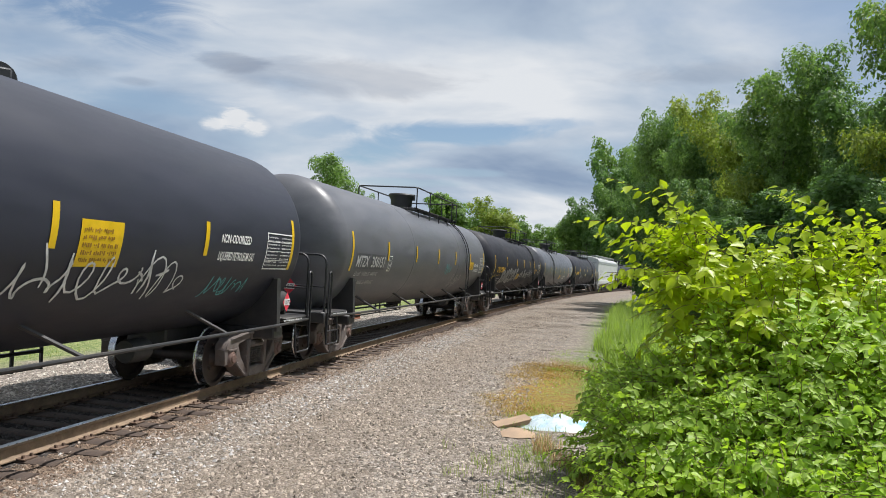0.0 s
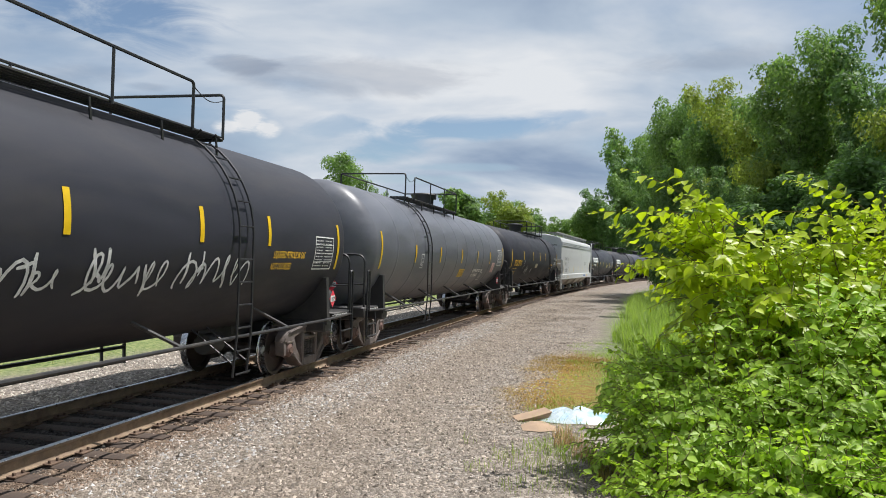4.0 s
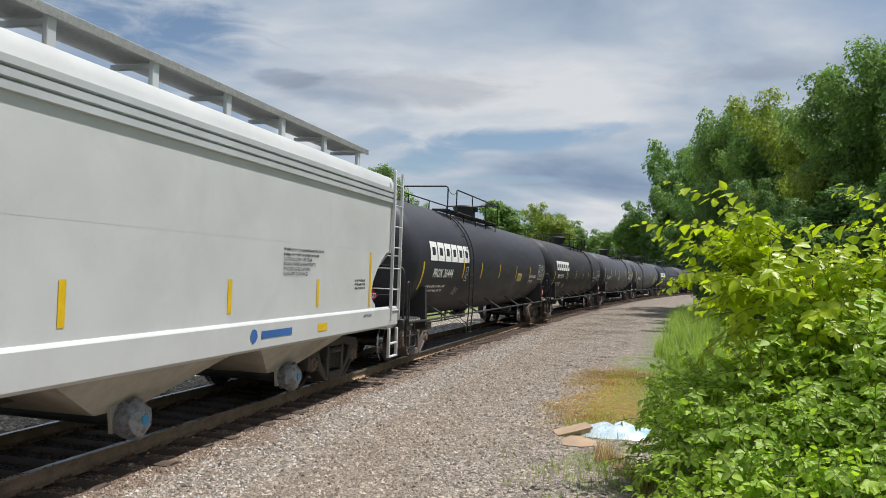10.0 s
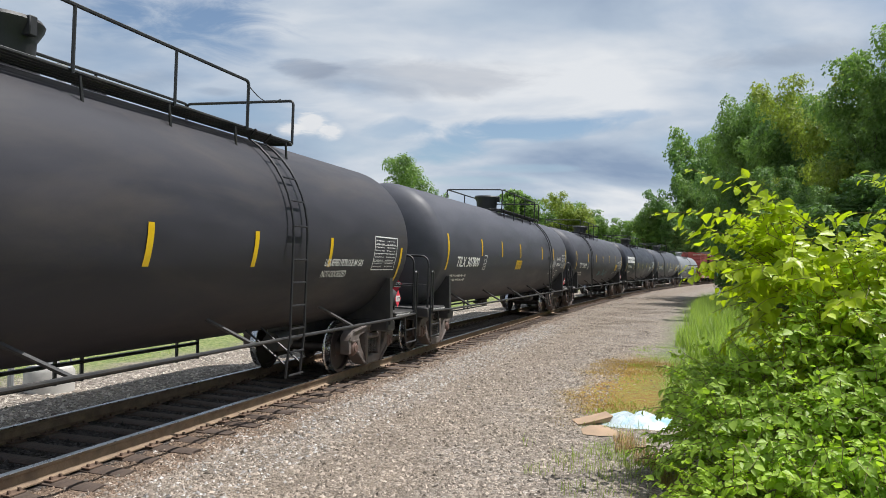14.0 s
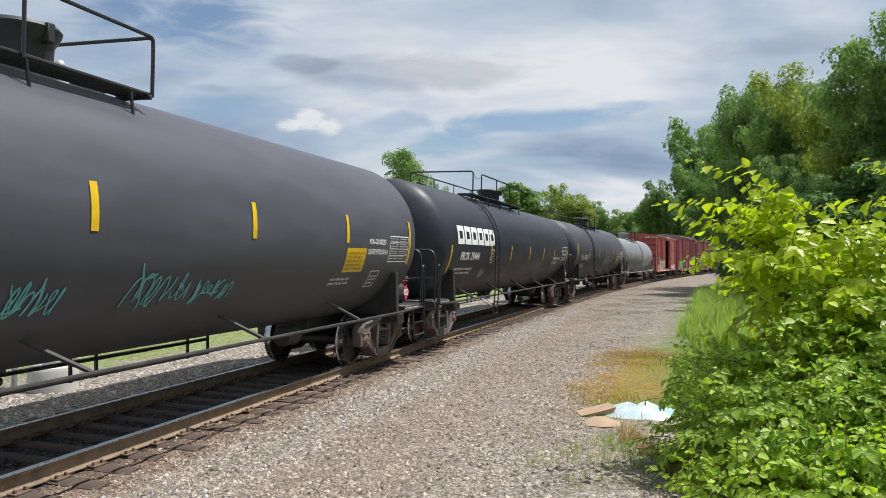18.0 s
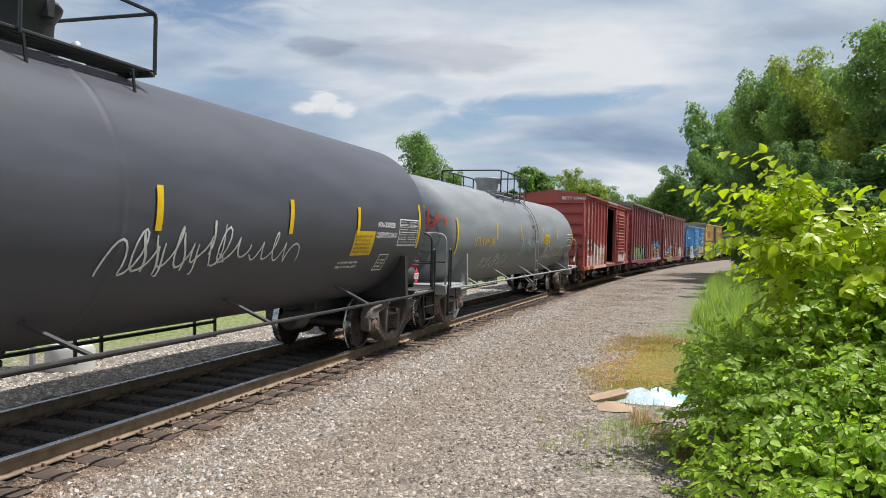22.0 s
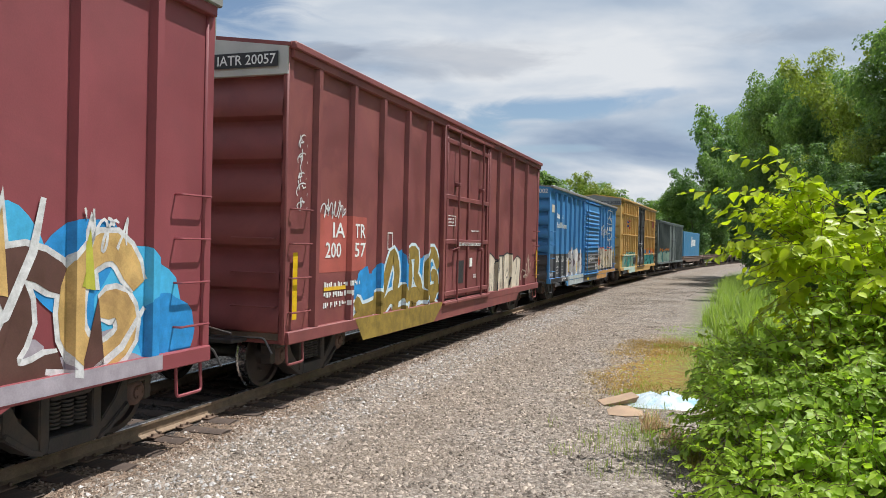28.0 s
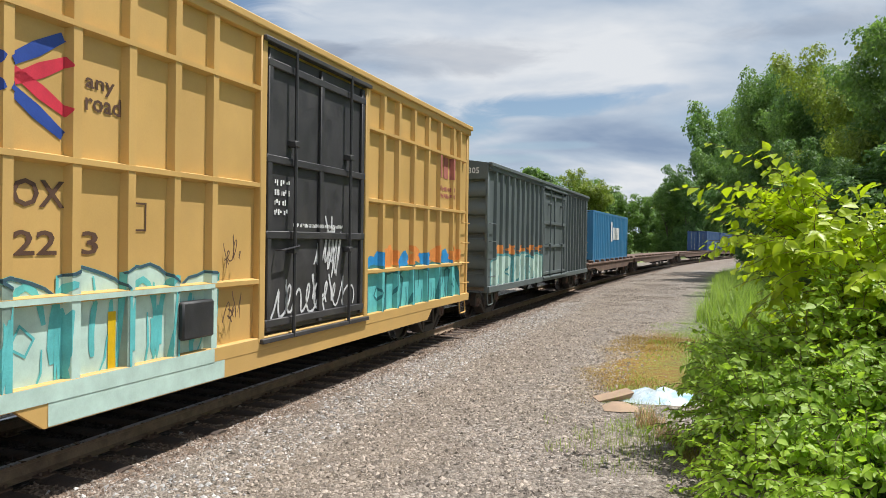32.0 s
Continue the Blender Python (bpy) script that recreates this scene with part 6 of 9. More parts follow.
def leaf_cloud(pos, nrm, size, rng, fold=0.25, plain=False):
    """Folded pointed leaves at pos, facing about nrm: 4 triangles each, or 1 if plain."""
    n = len(pos)
    nrm = nrm + rng.normal(0, 0.55, (n, 3))
    nrm /= np.linalg.norm(nrm, axis=1, keepdims=True)
    t = rng.normal(0, 1, (n, 3)) + np.array([0, 0, -0.5])
    t -= nrm * (t * nrm).sum(1, keepdims=True)
    t /= np.linalg.norm(t, axis=1, keepdims=True)
    u = np.cross(nrm, t)
    l = (size * (0.6 + 0.8 * rng.random(n)))[:, None]
    w = l * (0.30 + 0.1 * rng.random((n, 1)))
    if plain:
        v = np.stack([pos - t * l * 0.5, pos + u * w * 1.5 + t * l * 0.1 + nrm * w * fold, pos + t * l * 0.6 - u * w * 0.4], 1)
        return v.reshape(-1, 3), np.arange(3 * n).reshape(-1, 3)
    v = np.stack([pos - t * l * 0.5, pos - t * l * 0.12 + u * w + nrm * w * fold, pos + t * l * 0.2 + u * w * 0.8 + nrm * w * fold, pos + t * l * 0.5 - nrm * l * 0.12, pos + t * l * 0.2 - u * w * 0.8 + nrm * w * fold, pos - t * l * 0.12 - u * w + nrm * w * fold], 1)
    tri = np.array([(0, 1, 2), (0, 2, 3), (0, 3, 4), (0, 4, 5)])
    f = (tri[None] + 6 * np.arange(n)[:, None, None]).reshape(-1, 3)
    return v.reshape(-1, 3), f


def tree_meshes(seed, height, spread, leaves, leaf, low=0.25, size=0.2):
    """A tapered trunk with limbs, and a crown of leaf clumps with gaps."""
    rnd = random.Random(seed)
    rng = np.random.default_rng(seed)
    wood = Shape()
    tips = []

    def limb(p, d, length, r, depth):
        pts, rad = [p.copy()], [r]
        n = 5
        for i in range(n):
            d = (d + Vector((rnd.uniform(-0.22, 0.22), rnd.uniform(-0.22, 0.22), rnd.uniform(-0.05, 0.16)))).normalized()
            p = p + d * length / n
            pts.append(p.copy())
            rad.append(r * (1 - 0.75 * (i + 1) / n))
            if depth < 3 and i >= 1:
                for _ in range(2 if depth == 0 else 1):
                    a = rnd.uniform(0, 6.28)
                    out = Vector((math.cos(a), math.sin(a), rnd.uniform(0.1, 0.8))).normalized()
                    limb(p, (d * 0.35 + out).normalized(), length * rnd.uniform(0.42, 0.62) * (spread if depth == 0 else 1), rad[-1] * 0.6, depth + 1)
            if depth >= 2 or (depth == 1 and i >= 2):
                tips.append(tuple(p))
        tips.append(tuple(p))
        wood.tube(pts, rad, 7 if depth == 0 else 5 if depth == 1 else 3)

    limb(Vector((0, 0, -0.1)), Vector((0, 0, 1)), height * 0.8, height * 0.016 + 0.05, 0)
    tips = np.array([t for t in tips if t[2] > height * low])
    # skirt of low twigs so that the crown reaches down
    k = len(tips) // 3
    a, r = rng.random(k) * 6.283, height * 0.22 * np.sqrt(rng.random(k))
    tips = np.concatenate([tips, np.stack([r * np.cos(a), r * np.sin(a), height * (low + 0.35 * rng.random(k))], 1)])
    scale = height / (np.quantile(tips[:, 2], 0.995) + height * 0.05)
    tips = tips * scale
    wood.v = [(x * scale, y * scale, z * scale) for x, y, z in wood.v]
    # clumps of foliage round well-spaced twig ends, each lit on its own upper side
    order, chosen = rng.permutation(len(tips)), []
    for i in order:
        if all((tips[i] - tips[j]) @ (tips[i] - tips[j]) > (0.052 * height) ** 2 for j in chosen):
            chosen.append(i)
    centres = tips[chosen]
    radius = height * (0.042 + 0.034 * rng.random(len(centres)))
    pick = rng.choice(len(centres), leaves, p=radius ** 2 / (radius ** 2).sum())
    u = rng.normal(0, 1, (leaves, 3)) + np.array([0, 0, 0.45])
    u /= np.linalg.norm(u, axis=1, keepdims=True)
    k = 1.05 - 0.55 * rng.random((leaves, 1)) ** 2
    k *= 1 + 0.3 * np.sin(u[:, :1] * 4 + pick[:, None]) * np.sin(u[:, 1:2] * 5 + pick[:, None] * 2)
    pos = centres[pick] + u * k * radius[pick][:, None] * np.array([1.0, 1.0, 0.72])
    v, f = leaf_cloud(pos, u + np.array([0, 0, 0.55]), size, rng, 0.25, True)
    return wood.mesh("trunk", BARK), mesh_np("crown", v, f, leaf)


TREES = [tree_meshes(11, 13, 1.0, 56000, LEAF_TREE, 0.10, 0.18), tree_meshes(12, 13, 0.9, 56000, LEAF_DARK, 0.08, 0.18), tree_meshes(13, 13, 1.0, 56000, LEAF_WARM, 0.08, 0.18), tree_meshes(14, 13, 1.0, 56000, LEAF_TREE, 0.03, 0.18), tree_meshes(15, 9, 0.7, 28000, LEAF_TREE, 0.15, 0.16), tree_meshes(16, 5, 1.0, 24000, LEAF_DARK, 0.0, 0.12)]
FAR_TREES = [tree_meshes(11 + k, 13 if k < 4 else 9, (1.0, 0.9, 1.0, 1.0, 0.7)[k], 20000, (LEAF_TREE, LEAF_DARK, LEAF_WARM, LEAF_TREE, LEAF_TREE)[k], (0.10, 0.08, 0.08, 0.03, 0.15)[k], 0.32) for k in range(5)]


def tree(az, el, dist, kind, rz, label, wide=1.0):
    x, y = dist * math.sin(radians(az)), dist * math.cos(radians(az))
    h = EYE[2] + dist * math.tan(radians(el))
    t = new("tree")
    tagged(t, label, "tree", "trees beyond the track")
    k = h / (13, 13, 13, 13, 9, 5)[kind]
    t.matrix_basis = Matrix.Translation((x, y, 0)) @ Matrix.Rotation(radians(rz), 4, "Z") @ Matrix.Diagonal((k * wide, k * wide, k, 1))
    trunk, crown = (FAR_TREES if dist > 95 else TREES)[kind]
    part("trunk", trunk, None, t)
    part("crown", crown, None, t)
    return t


LABEL_T = ("tall leafy green tree at the wood's edge", "dark green broadleaf tree in the wood", "yellow-green broadleaf tree in full leaf", "full round green tree beside the line", "slim young green tree standing alone", "dense dark green undergrowth at the wood's edge")
for az, el, dist, kind, wide in ((11.2, 8.8, 66, 1, 0.6), (12.2, 10.6, 62, 0, 0.6), (12.5, 11.9, 58, 1, 0.7), (13.4, 12.0, 54, 3, 0.75), (14.5, 11.3, 48, 0, 0.8), (16.0, 11.7, 45, 1, 0.8), (17.2, 12.5, 40, 2, 0.8), (19.4, 13.5, 36, 2, 0.8), (21.4, 14.0, 34, 0, 0.8), (24.2, 15.9, 31, 1, 0.8), (28.0, 18.6, 29, 2, 0.6), (31.5, 20.5, 27, 0, 0.7), (35, 19, 27, 1, 0.8), (40, 20, 30, 3, 0.9),
                                (12.6, 2.6, 50, 5, 1.1), (13.8, 3.4, 44, 5, 1.2), (15.0, 4.5, 40, 5, 1.2), (16.4, 5.0, 36, 5, 1.4), (17.5, 5.6, 33, 5, 1.4), (19.5, 6.0, 30, 5, 1.4), (22.0, 6.5, 28, 5, 1.4), (24.5, 7.0, 26, 5, 1.4), (27, 7.0, 25, 5, 1.4), (30, 7.0, 24, 5, 1.4), (11.8, 1.6, 66, 5, 1.0), (11.6, 1.2, 88, 5, 1.0), (15.6, 7.0, 36, 1, 0.9), (18.5, 7.5, 30, 3, 0.8), (22.0, 8.5, 27, 1, 0.8), (26.0, 9.0, 25, 3, 0.9), (13.9, 5.5, 46, 3, 0.8), (30.5, 9.5, 24, 1, 1.0),
                                (5.3, 4.3, 128, 3, 1.0), (6.7, 5.4, 125, 1, 0.8), (8.0, 6.8, 137, 0, 0.7), (9.4, 9.0, 152, 1, 0.7), (10.2, 9.6, 160, 0, 0.75), (3.6, 3.4, 150, 0, 1.1), (2.0, 4.1, 138, 3, 1.0), (0.9, 4.6, 132, 0, 1.0), (-0.7, 5.1, 122, 2, 0.9), (-2.4, 4.2, 126, 3, 1.0), (-4.0, 5.4, 112, 4, 1.0), (-5.6, 3.2, 125, 0, 1.0),
                                (-12.6, 7.7, 62, 4, 0.85), (-10.9, 5.3, 64, 3, 0.6), (7.0, 4.0, 172, 1, 1.1), (8.6, 4.2, 176, 0, 1.1), (10.2, 4.6, 178, 3, 1.1), (5.4, 3.4, 176, 2, 1.1), (4.0, 2.8, 165, 1, 1.2), (12.0, 5.0, 190, 0, 1.2), (14.0, 5.2, 195, 1, 1.2)):
    tree(az, el, dist, kind, az * 37 % 360, LABEL_T[kind], wide)


def bush(lobes, leaf, size, shoots, reach, seed, label, rise=0.5, sag=0.9, broad=0.31, lean=(0.0, 0.0)):
    """A bush of arching shoots that spring from rounded lobes (x, y, z, radius, height), with two ranks of broad, hanging, folded leaves
    along each shoot. shoots: how many to a square metre of lobe; reach: their length."""
    ob = new("bush")
    x0, y0 = lobes[0][0], lobes[0][1]
    tagged(ob, label, "bush", "roadside bushes")
    ob.matrix_basis = pose(x0, y0, 0)
    rng = np.random.default_rng(seed)
    unit = lambda q: q / np.maximum(np.linalg.norm(q, axis=-1, keepdims=True), 1e-6)
    starts, ways = [], []
    for cx, cy, cz, r, rz in lobes:
        n = int(shoots * 9 * r * (r + rz) / 2)
        u = unit(rng.normal(0, 1, (n, 3)) + np.array([0, 0, 0.25]))
        k = 0.45 + 0.5 * rng.random((n, 1)) ** 0.6
        starts.append(u * k * np.array([r, r, rz]) + np.array([cx - x0, cy - y0, cz]))
        ways.append(unit(u * np.array([1, 1, 0.5]) + np.array([*lean, rise]) + rng.normal(0, 0.35, (n, 3))))
    p, d = np.concatenate(starts), np.concatenate(ways)
    keep = p[:, 2] > 0.08
    p, d = p[keep], d[keep]
    n, m = len(p), 10
    length = reach * (0.45 + 0.75 * rng.random((n, 1)))
    side0 = unit(np.cross(d, np.array([0, 0, 1.0])) + 1e-4)
    line = [p]
    for j in range(m):
        d = unit(d + rng.normal(0, 0.07, (n, 3)) + np.array([0, 0, -0.075 * sag]))
        p = p + d * length / m
        line.append(p)
    line = np.stack(line, 1)
    line[..., 2] = np.maximum(line[..., 2], 0.05)
    # thin stems: three-sided tubes along the shoots
    ring = np.array([(math.cos(q), math.sin(q)) for q in (0, 2.094, 4.189)])
    up0 = unit(np.cross(side0, d))
    thick = (0.0022 + 0.03 * size * np.linspace(1, 0.25, m + 1))[None, :, None, None]
    tube = line[:, :, None, :] + thick * (ring[None, None, :, :1] * side0[:, None, None, :] + ring[None, None, :, 1:] * up0[:, None, None, :])
    idx = np.arange(n * (m + 1) * 3).reshape(n, m + 1, 3)
    quads = np.stack([idx[:, :-1, :], np.roll(idx, -1, 2)[:, :-1, :], np.roll(idx, -1, 2)[:, 1:, :], idx[:, 1:, :]], -1).reshape(-1, 4)
    part("stem", mesh_np("stem", tube.reshape(-1, 3), quads, STEM), None, ob)["kind"] = "stuff"
    # leaves
    ranks = int(max(10, reach / size * 2.6))
    where = np.linspace(0.12, 1.0, ranks)
    q = np.stack([line[:, min(m, int(w * m))] * (1 - (w * m) % 1) + line[:, min(m, int(w * m) + 1)] * ((w * m) % 1) for w in where], 1)
    along_ = unit(np.gradient(line, axis=1))[:, (where * m).astype(int)]
    s = np.where(np.arange(ranks) % 2, 1.0, -1.0)[None, :, None]
    side = unit(np.cross(along_, np.array([0, 0, 1.0])) + 1e-4)
    q, along_, side = q.reshape(-1, 3), along_.reshape(-1, 3), (side * s).reshape(-1, 3)
    k = len(q)
    l = size * (0.55 + 0.6 * rng.random((k, 1))) * np.tile(np.where(where > 0.86, 0.7, 1.0), n)[:, None]
    t = unit(side * 0.8 + along_ * 0.55 + rng.normal(0, 0.3, (k, 3)) + np.array([0, 0, -0.45]) * (0.4 + 0.9 * rng.random((k, 1))))
    face = np.array([0, 0, 0.85]) + unit(along_ * np.array([1, 1, 0])) * 0.75 + rng.normal(0, 0.36, (k, 3))
    w = unit(np.cross(t, face))
    nrm = np.cross(w, t)
    w, fold = w * l * broad * (0.85 + 0.3 * rng.random((k, 1))), nrm * l * (0.05 + 0.07 * rng.random((k, 1)))
    q = q + t * l * 0.12
    c = [q, q + t * l * 0.2 + w * 0.82 + fold, q + t * l * 0.48 + w + fold, q + t * l * 0.78 + w * 0.55, q + t * l * 1.04 - fold * 1.6,
         q + t * l * 0.78 - w * 0.55, q + t * l * 0.48 - w + fold, q + t * l * 0.2 - w * 0.82 + fold, q + t * l * 0.5 - fold * 0.4]
    v = np.stack(c, 1).reshape(-1, 3)
    v[:, 2] = np.maximum(v[:, 2], 0.012)
    tri = np.array([(i, (i + 1) % 8, 8) for i in range(8)])
    f = (tri[None] + 9 * np.arange(k)[:, None, None]).reshape(-1, 3)
    part("foliage", mesh_np("foliage", v, f, leaf, True), None, ob)["kind"] = "stuff"
    return ob


bush([(2.95, 9.3, 2.02, 0.75, 0.45), (3.6, 9.9, 1.85, 0.95, 0.75), (3.3, 9.8, 1.3, 0.85, 0.8)], LEAF_LIME, 0.155, 16, 0.9, 1, "tall lime-green bush with broad hanging leaves beside the gravel road", 0.4, 1.0, 0.34, (-0.3, 0))
bush([(4.4, 9.6, 2.05, 1.0, 0.6), (5.4, 9.9, 2.1, 1.1, 0.7), (4.6, 9.9, 1.2, 1.1, 0.9)], LEAF_LIME, 0.155, 15, 0.9, 2, "broad lime-green bush with arching leafy shoots", 0.4, 1.0, 0.34, (-0.15, 0))
bush([(6.7, 10.0, 2.2, 1.2, 0.85), (8.0, 10.4, 2.4, 1.4, 1.0), (7.0, 10.0, 1.2, 1.4, 1.0)], LEAF_MID, 0.16, 10, 0.95, 3, "broad leafy green bush among others", 0.4, 1.0, 0.33)
bush([(2.6, 8.8, 1.05, 0.75, 0.65), (3.4, 8.5, 1.25, 0.85, 0.75), (4.3, 8.4, 1.3, 1.0, 0.85)], LEAF_MID, 0.12, 26, 0.6, 4, "green bush of crowded pointed leaves under the taller one", 0.4, 1.0, 0.3, (-0.1, -0.1))
bush([(5.3, 8.3, 1.2, 1.1, 0.9), (6.4, 8.4, 1.3, 1.1, 0.9)], LEAF_MID, 0.12, 20, 0.6, 5, "bright green bush of crowded pointed leaves", 0.4, 1.0, 0.3, (0, -0.1))
bush([(1.42, 8.6, 0.3, 0.42, 0.32), (1.75, 9.0, 0.75, 0.62, 0.5), (2.1, 9.5, 0.6, 0.7, 0.5)], LEAF_BUSH, 0.09, 38, 0.45, 6, "low tangled green bush spilling onto the gravel", 0.35, 1.1, 0.29, (-0.3, -0.1))
bush([(1.9, 8.0, 0.55, 0.75, 0.5), (2.6, 7.7, 0.65, 0.85, 0.55), (3.5, 7.4, 0.7, 0.9, 0.6), (4.4, 7.2, 0.75, 0.95, 0.65)], LEAF_BUSH, 0.1, 34, 0.5, 7, "tangled mid-green bush with thin shoots", 0.4, 1.0, 0.3, (-0.15, -0.1))
bush([(1.5, 7.1, 0.25, 0.55, 0.3), (2.4, 6.7, 0.35, 0.8, 0.4), (3.5, 6.2, 0.45, 0.85, 0.45)], LEAF_MID, 0.095, 36, 0.45, 8, "low bright green bush with pointed leaves", 0.4, 1.0, 0.31, (-0.1, -0.1))
# single long shoots that stand out above the rest
bush([(2.6, 9.2, 2.7, 0.3, 0.2)], LEAF_LIME, 0.165, 14, 1.5, 9, "lime-green sapling with long arching shoots over the road", 0.95, 0.45, 0.35, (-2.1, 0))
bush([(2.3, 9.1, 2.3, 0.35, 0.3)], LEAF_LIME, 0.16, 40, 0.8, 12, "lime-green sapling with leafy side shoots", 0.6, 0.7, 0.35, (-0.9, 0))
bush([(4.2, 9.4, 2.7, 0.35, 0.2)], LEAF_LIME, 0.165, 10, 1.4, 10, "lime-green sapling with arching shoots", 0.95, 0.5, 0.35, (-2.1, 0))
bush([(5.6, 9.5, 2.75, 0.5, 0.2)], LEAF_LIME, 0.165, 8, 1.3, 11, "lime-green sapling with arching shoots", 0.9, 0.5, 0.35, (-1.6, 0))


def blades(name, spots, n, h, leaf, seed, label, lean=0.35):
    """Grass: thin bent blades round the given spots (x, y, radius)."""
    rng = np.random.default_rng(seed)
    sp = np.array(spots)
    wgt = sp[:, 2] ** 2
    i = rng.choice(len(sp), n, p=wgt / wgt.sum())
    r, a = np.sqrt(rng.random(n)) * sp[i, 2], rng.random(n) * 6.283
    x, y = sp[i, 0] + r * np.cos(a), sp[i, 1] + r * np.sin(a)
    hh = h * (0.4 + 0.8 * rng.random(n))
    b = rng.random(n) * 6.283
    dx, dy = np.cos(b), np.sin(b)
    bend = lean * hh * (0.3 + rng.random(n))
    w = (0.35 if h < 0.3 else 1.0) * (0.006 + 0.006 * rng.random(n))
    z = np.zeros(n) - 0.02
    P = lambda kx, kz, sw: np.stack([x + dx * bend * kx - dy * w * sw, y + dy * bend * kx + dx * w * sw, z + hh * kz], 1)
    v = np.stack([P(0, 0, 1), P(0, 0, -1), P(0.3, 0.6, -0.8), P(0.3, 0.6, 0.8), P(1.0, 1.0, 0)], 1).reshape(-1, 3)
    k = 5 * np.arange(n)[:, None]
    f = np.concatenate([np.stack([k + 0, k + 1, k + 2], 2)[:, 0], np.stack([k + 0, k + 2, k + 3], 2)[:, 0], np.stack([k + 3, k + 2, k + 4], 2)[:, 0]])
    ob = new(name, mesh_np(name, v, f, leaf))
    return tagged(ob, label, "grass", "", "stuff")


def along(d0, d1, s0, s1, n, r, seed):
    rnd = random.Random(seed)
    out = []
    for _ in range(n):
        p, _ = track(rnd.uniform(s0, s1), rnd.uniform(d0, d1))
        out.append((p.x, p.y, r))
    return out


blades("verge_grass", along(7.0, 9.0, 13, 60, 160, 0.5, 1), 26000, 0.5, GRASS, 1, "tall green grass along the road's edge", 0.5)
blades("verge_tall_grass", along(7.2, 9.5, 18, 45, 60, 0.5, 2), 9000, 1.0, GRASS, 2, "tall waving green grass in front of the wood", 0.5)
blades("moss_grass", along(5.0, 6.9, 12, 21, 110, 0.35, 3), 15000, 0.05, MOSSY, 3, "short dry yellow and orange grass", 0.8)
blades("moss_grass_green", along(5.6, 7.4, 10, 24, 90, 0.3, 4), 6000, 0.09, GRASS, 4, "short green grass among gravel", 0.7)
blades("dry_grass", [(1.05, 8.75, 0.14), (1.1, 8.4, 0.16), (1.0, 9.2, 0.14), (1.15, 8.0, 0.16)], 420, 0.2, STRAW, 15, "dry straw-coloured grass at the edge of the bushes", 0.6)
blades("gravel_weeds", [(0.0, 9.3, 0.22), (-0.3, 8.6, 0.2), (0.45, 8.7, 0.3), (0.35, 9.6, 0.2), (-0.5, 9.9, 0.12), (0.6, 8.0, 0.3), (0.9, 9.2, 0.3), (0.2, 7.9, 0.3), (0.85, 10.3, 0.35), (0.75, 11.2, 0.4), (0.5, 9.0, 0.6)], 750, 0.16, WEEDS, 5, "thin green weeds growing through the gravel", 0.5)
blades("dry_tuft", [(0.8, 9.9, 0.22), (0.95, 9.4, 0.2), (0.75, 10.4, 0.15)], 500, 0.18, mat("orange dry grass", (0.55, 0.36, 0.18), 0.8), 6, "dry orange grass tuft beside the bush", 0.6)
blades("field_grass", along(-12.0, -4.2, 8, 60, 260, 0.7, 7), 24000, 0.12, WEEDS, 7, "green field grass beyond the track", 0.6)


# ---- litter beside the road ----
def crumpled(name, outline, h, material, seed, x, y, label, category):
    rnd = random.Random(seed)
    n, rings = len(outline), 4
    s = Shape()
    for k in range(rings):
        q = 1 - k / rings
        for px, py in outline:
            s.v.append((px * q + rnd.uniform(-0.02, 0.02), py * q + rnd.uniform(-0.02, 0.02), (0.012 if k == 0 else h * (1 - q * q) * rnd.uniform(0.6, 1.3) + 0.02)))
    s.v.append((0, 0, h))
    for k in range(rings - 1):
        s.f += [(k * n + i, k * n + (i + 1) % n, (k + 1) * n + (i + 1) % n, (k + 1) * n + i) for i in range(n)]
    s.f += [((rings - 1) * n + i, (rings - 1) * n + (i + 1) % n, rings * n) for i in range(n)]
    s.f.append(tuple(range(n))[::-1])
    ob = new(name, s.mesh(name, material))
    ob.matrix_basis = pose(x, y, ground_height(x, y))
    return tagged(ob, label, category)


sheet = mat("glossy white and blue plastic", (0.50, 0.58, 0.62), 0.3, 0, 0.15, 4, 0.6, 25, (0.12, 0.36, 0.58), 0.75, 3.5)
crumpled("plastic_bag", [(0.66 * math.cos(q) * (1 + 0.12 * math.sin(3 * q)), 0.44 * math.sin(q) * (1 + 0.15 * math.sin(2 * q + 1))) for q in (i * 2 * math.pi / 22 for i in range(22))], 0.14, sheet, 3, 0.98, 11.6, "crumpled white and blue plastic bag on the gravel", "litter")
card = mat("wet brown cardboard", (0.36, 0.25, 0.165), 0.85, 0, 0.15, 5, 0.2, 60, (0.27, 0.19, 0.13), 0.5)
crumpled("cardboard", [(-0.2, -0.3), (0.02, -0.34), (0.26, -0.25), (0.24, 0.05), (0.1, 0.3), (-0.12, 0.28), (-0.22, 0.05)], 0.05, card, 4, 0.42, 10.95, "flattened brown cardboard beside the road", "litter")
flap = new("cardboard_flap", Shape().prism([(-0.26, 0.0), (0.2, 0.05), (0.26, 0.14), (0.0, 0.07), (-0.26, 0.012)], "y", -0.16, 0.2).mesh("cardboard_flap", card))
flap.matrix_basis = pose(0.36, 11.5, ground_height(0.36, 11.5) + 0.01, 0, 0, 15)
tagged(flap, "curled piece of brown cardboard", "litter")


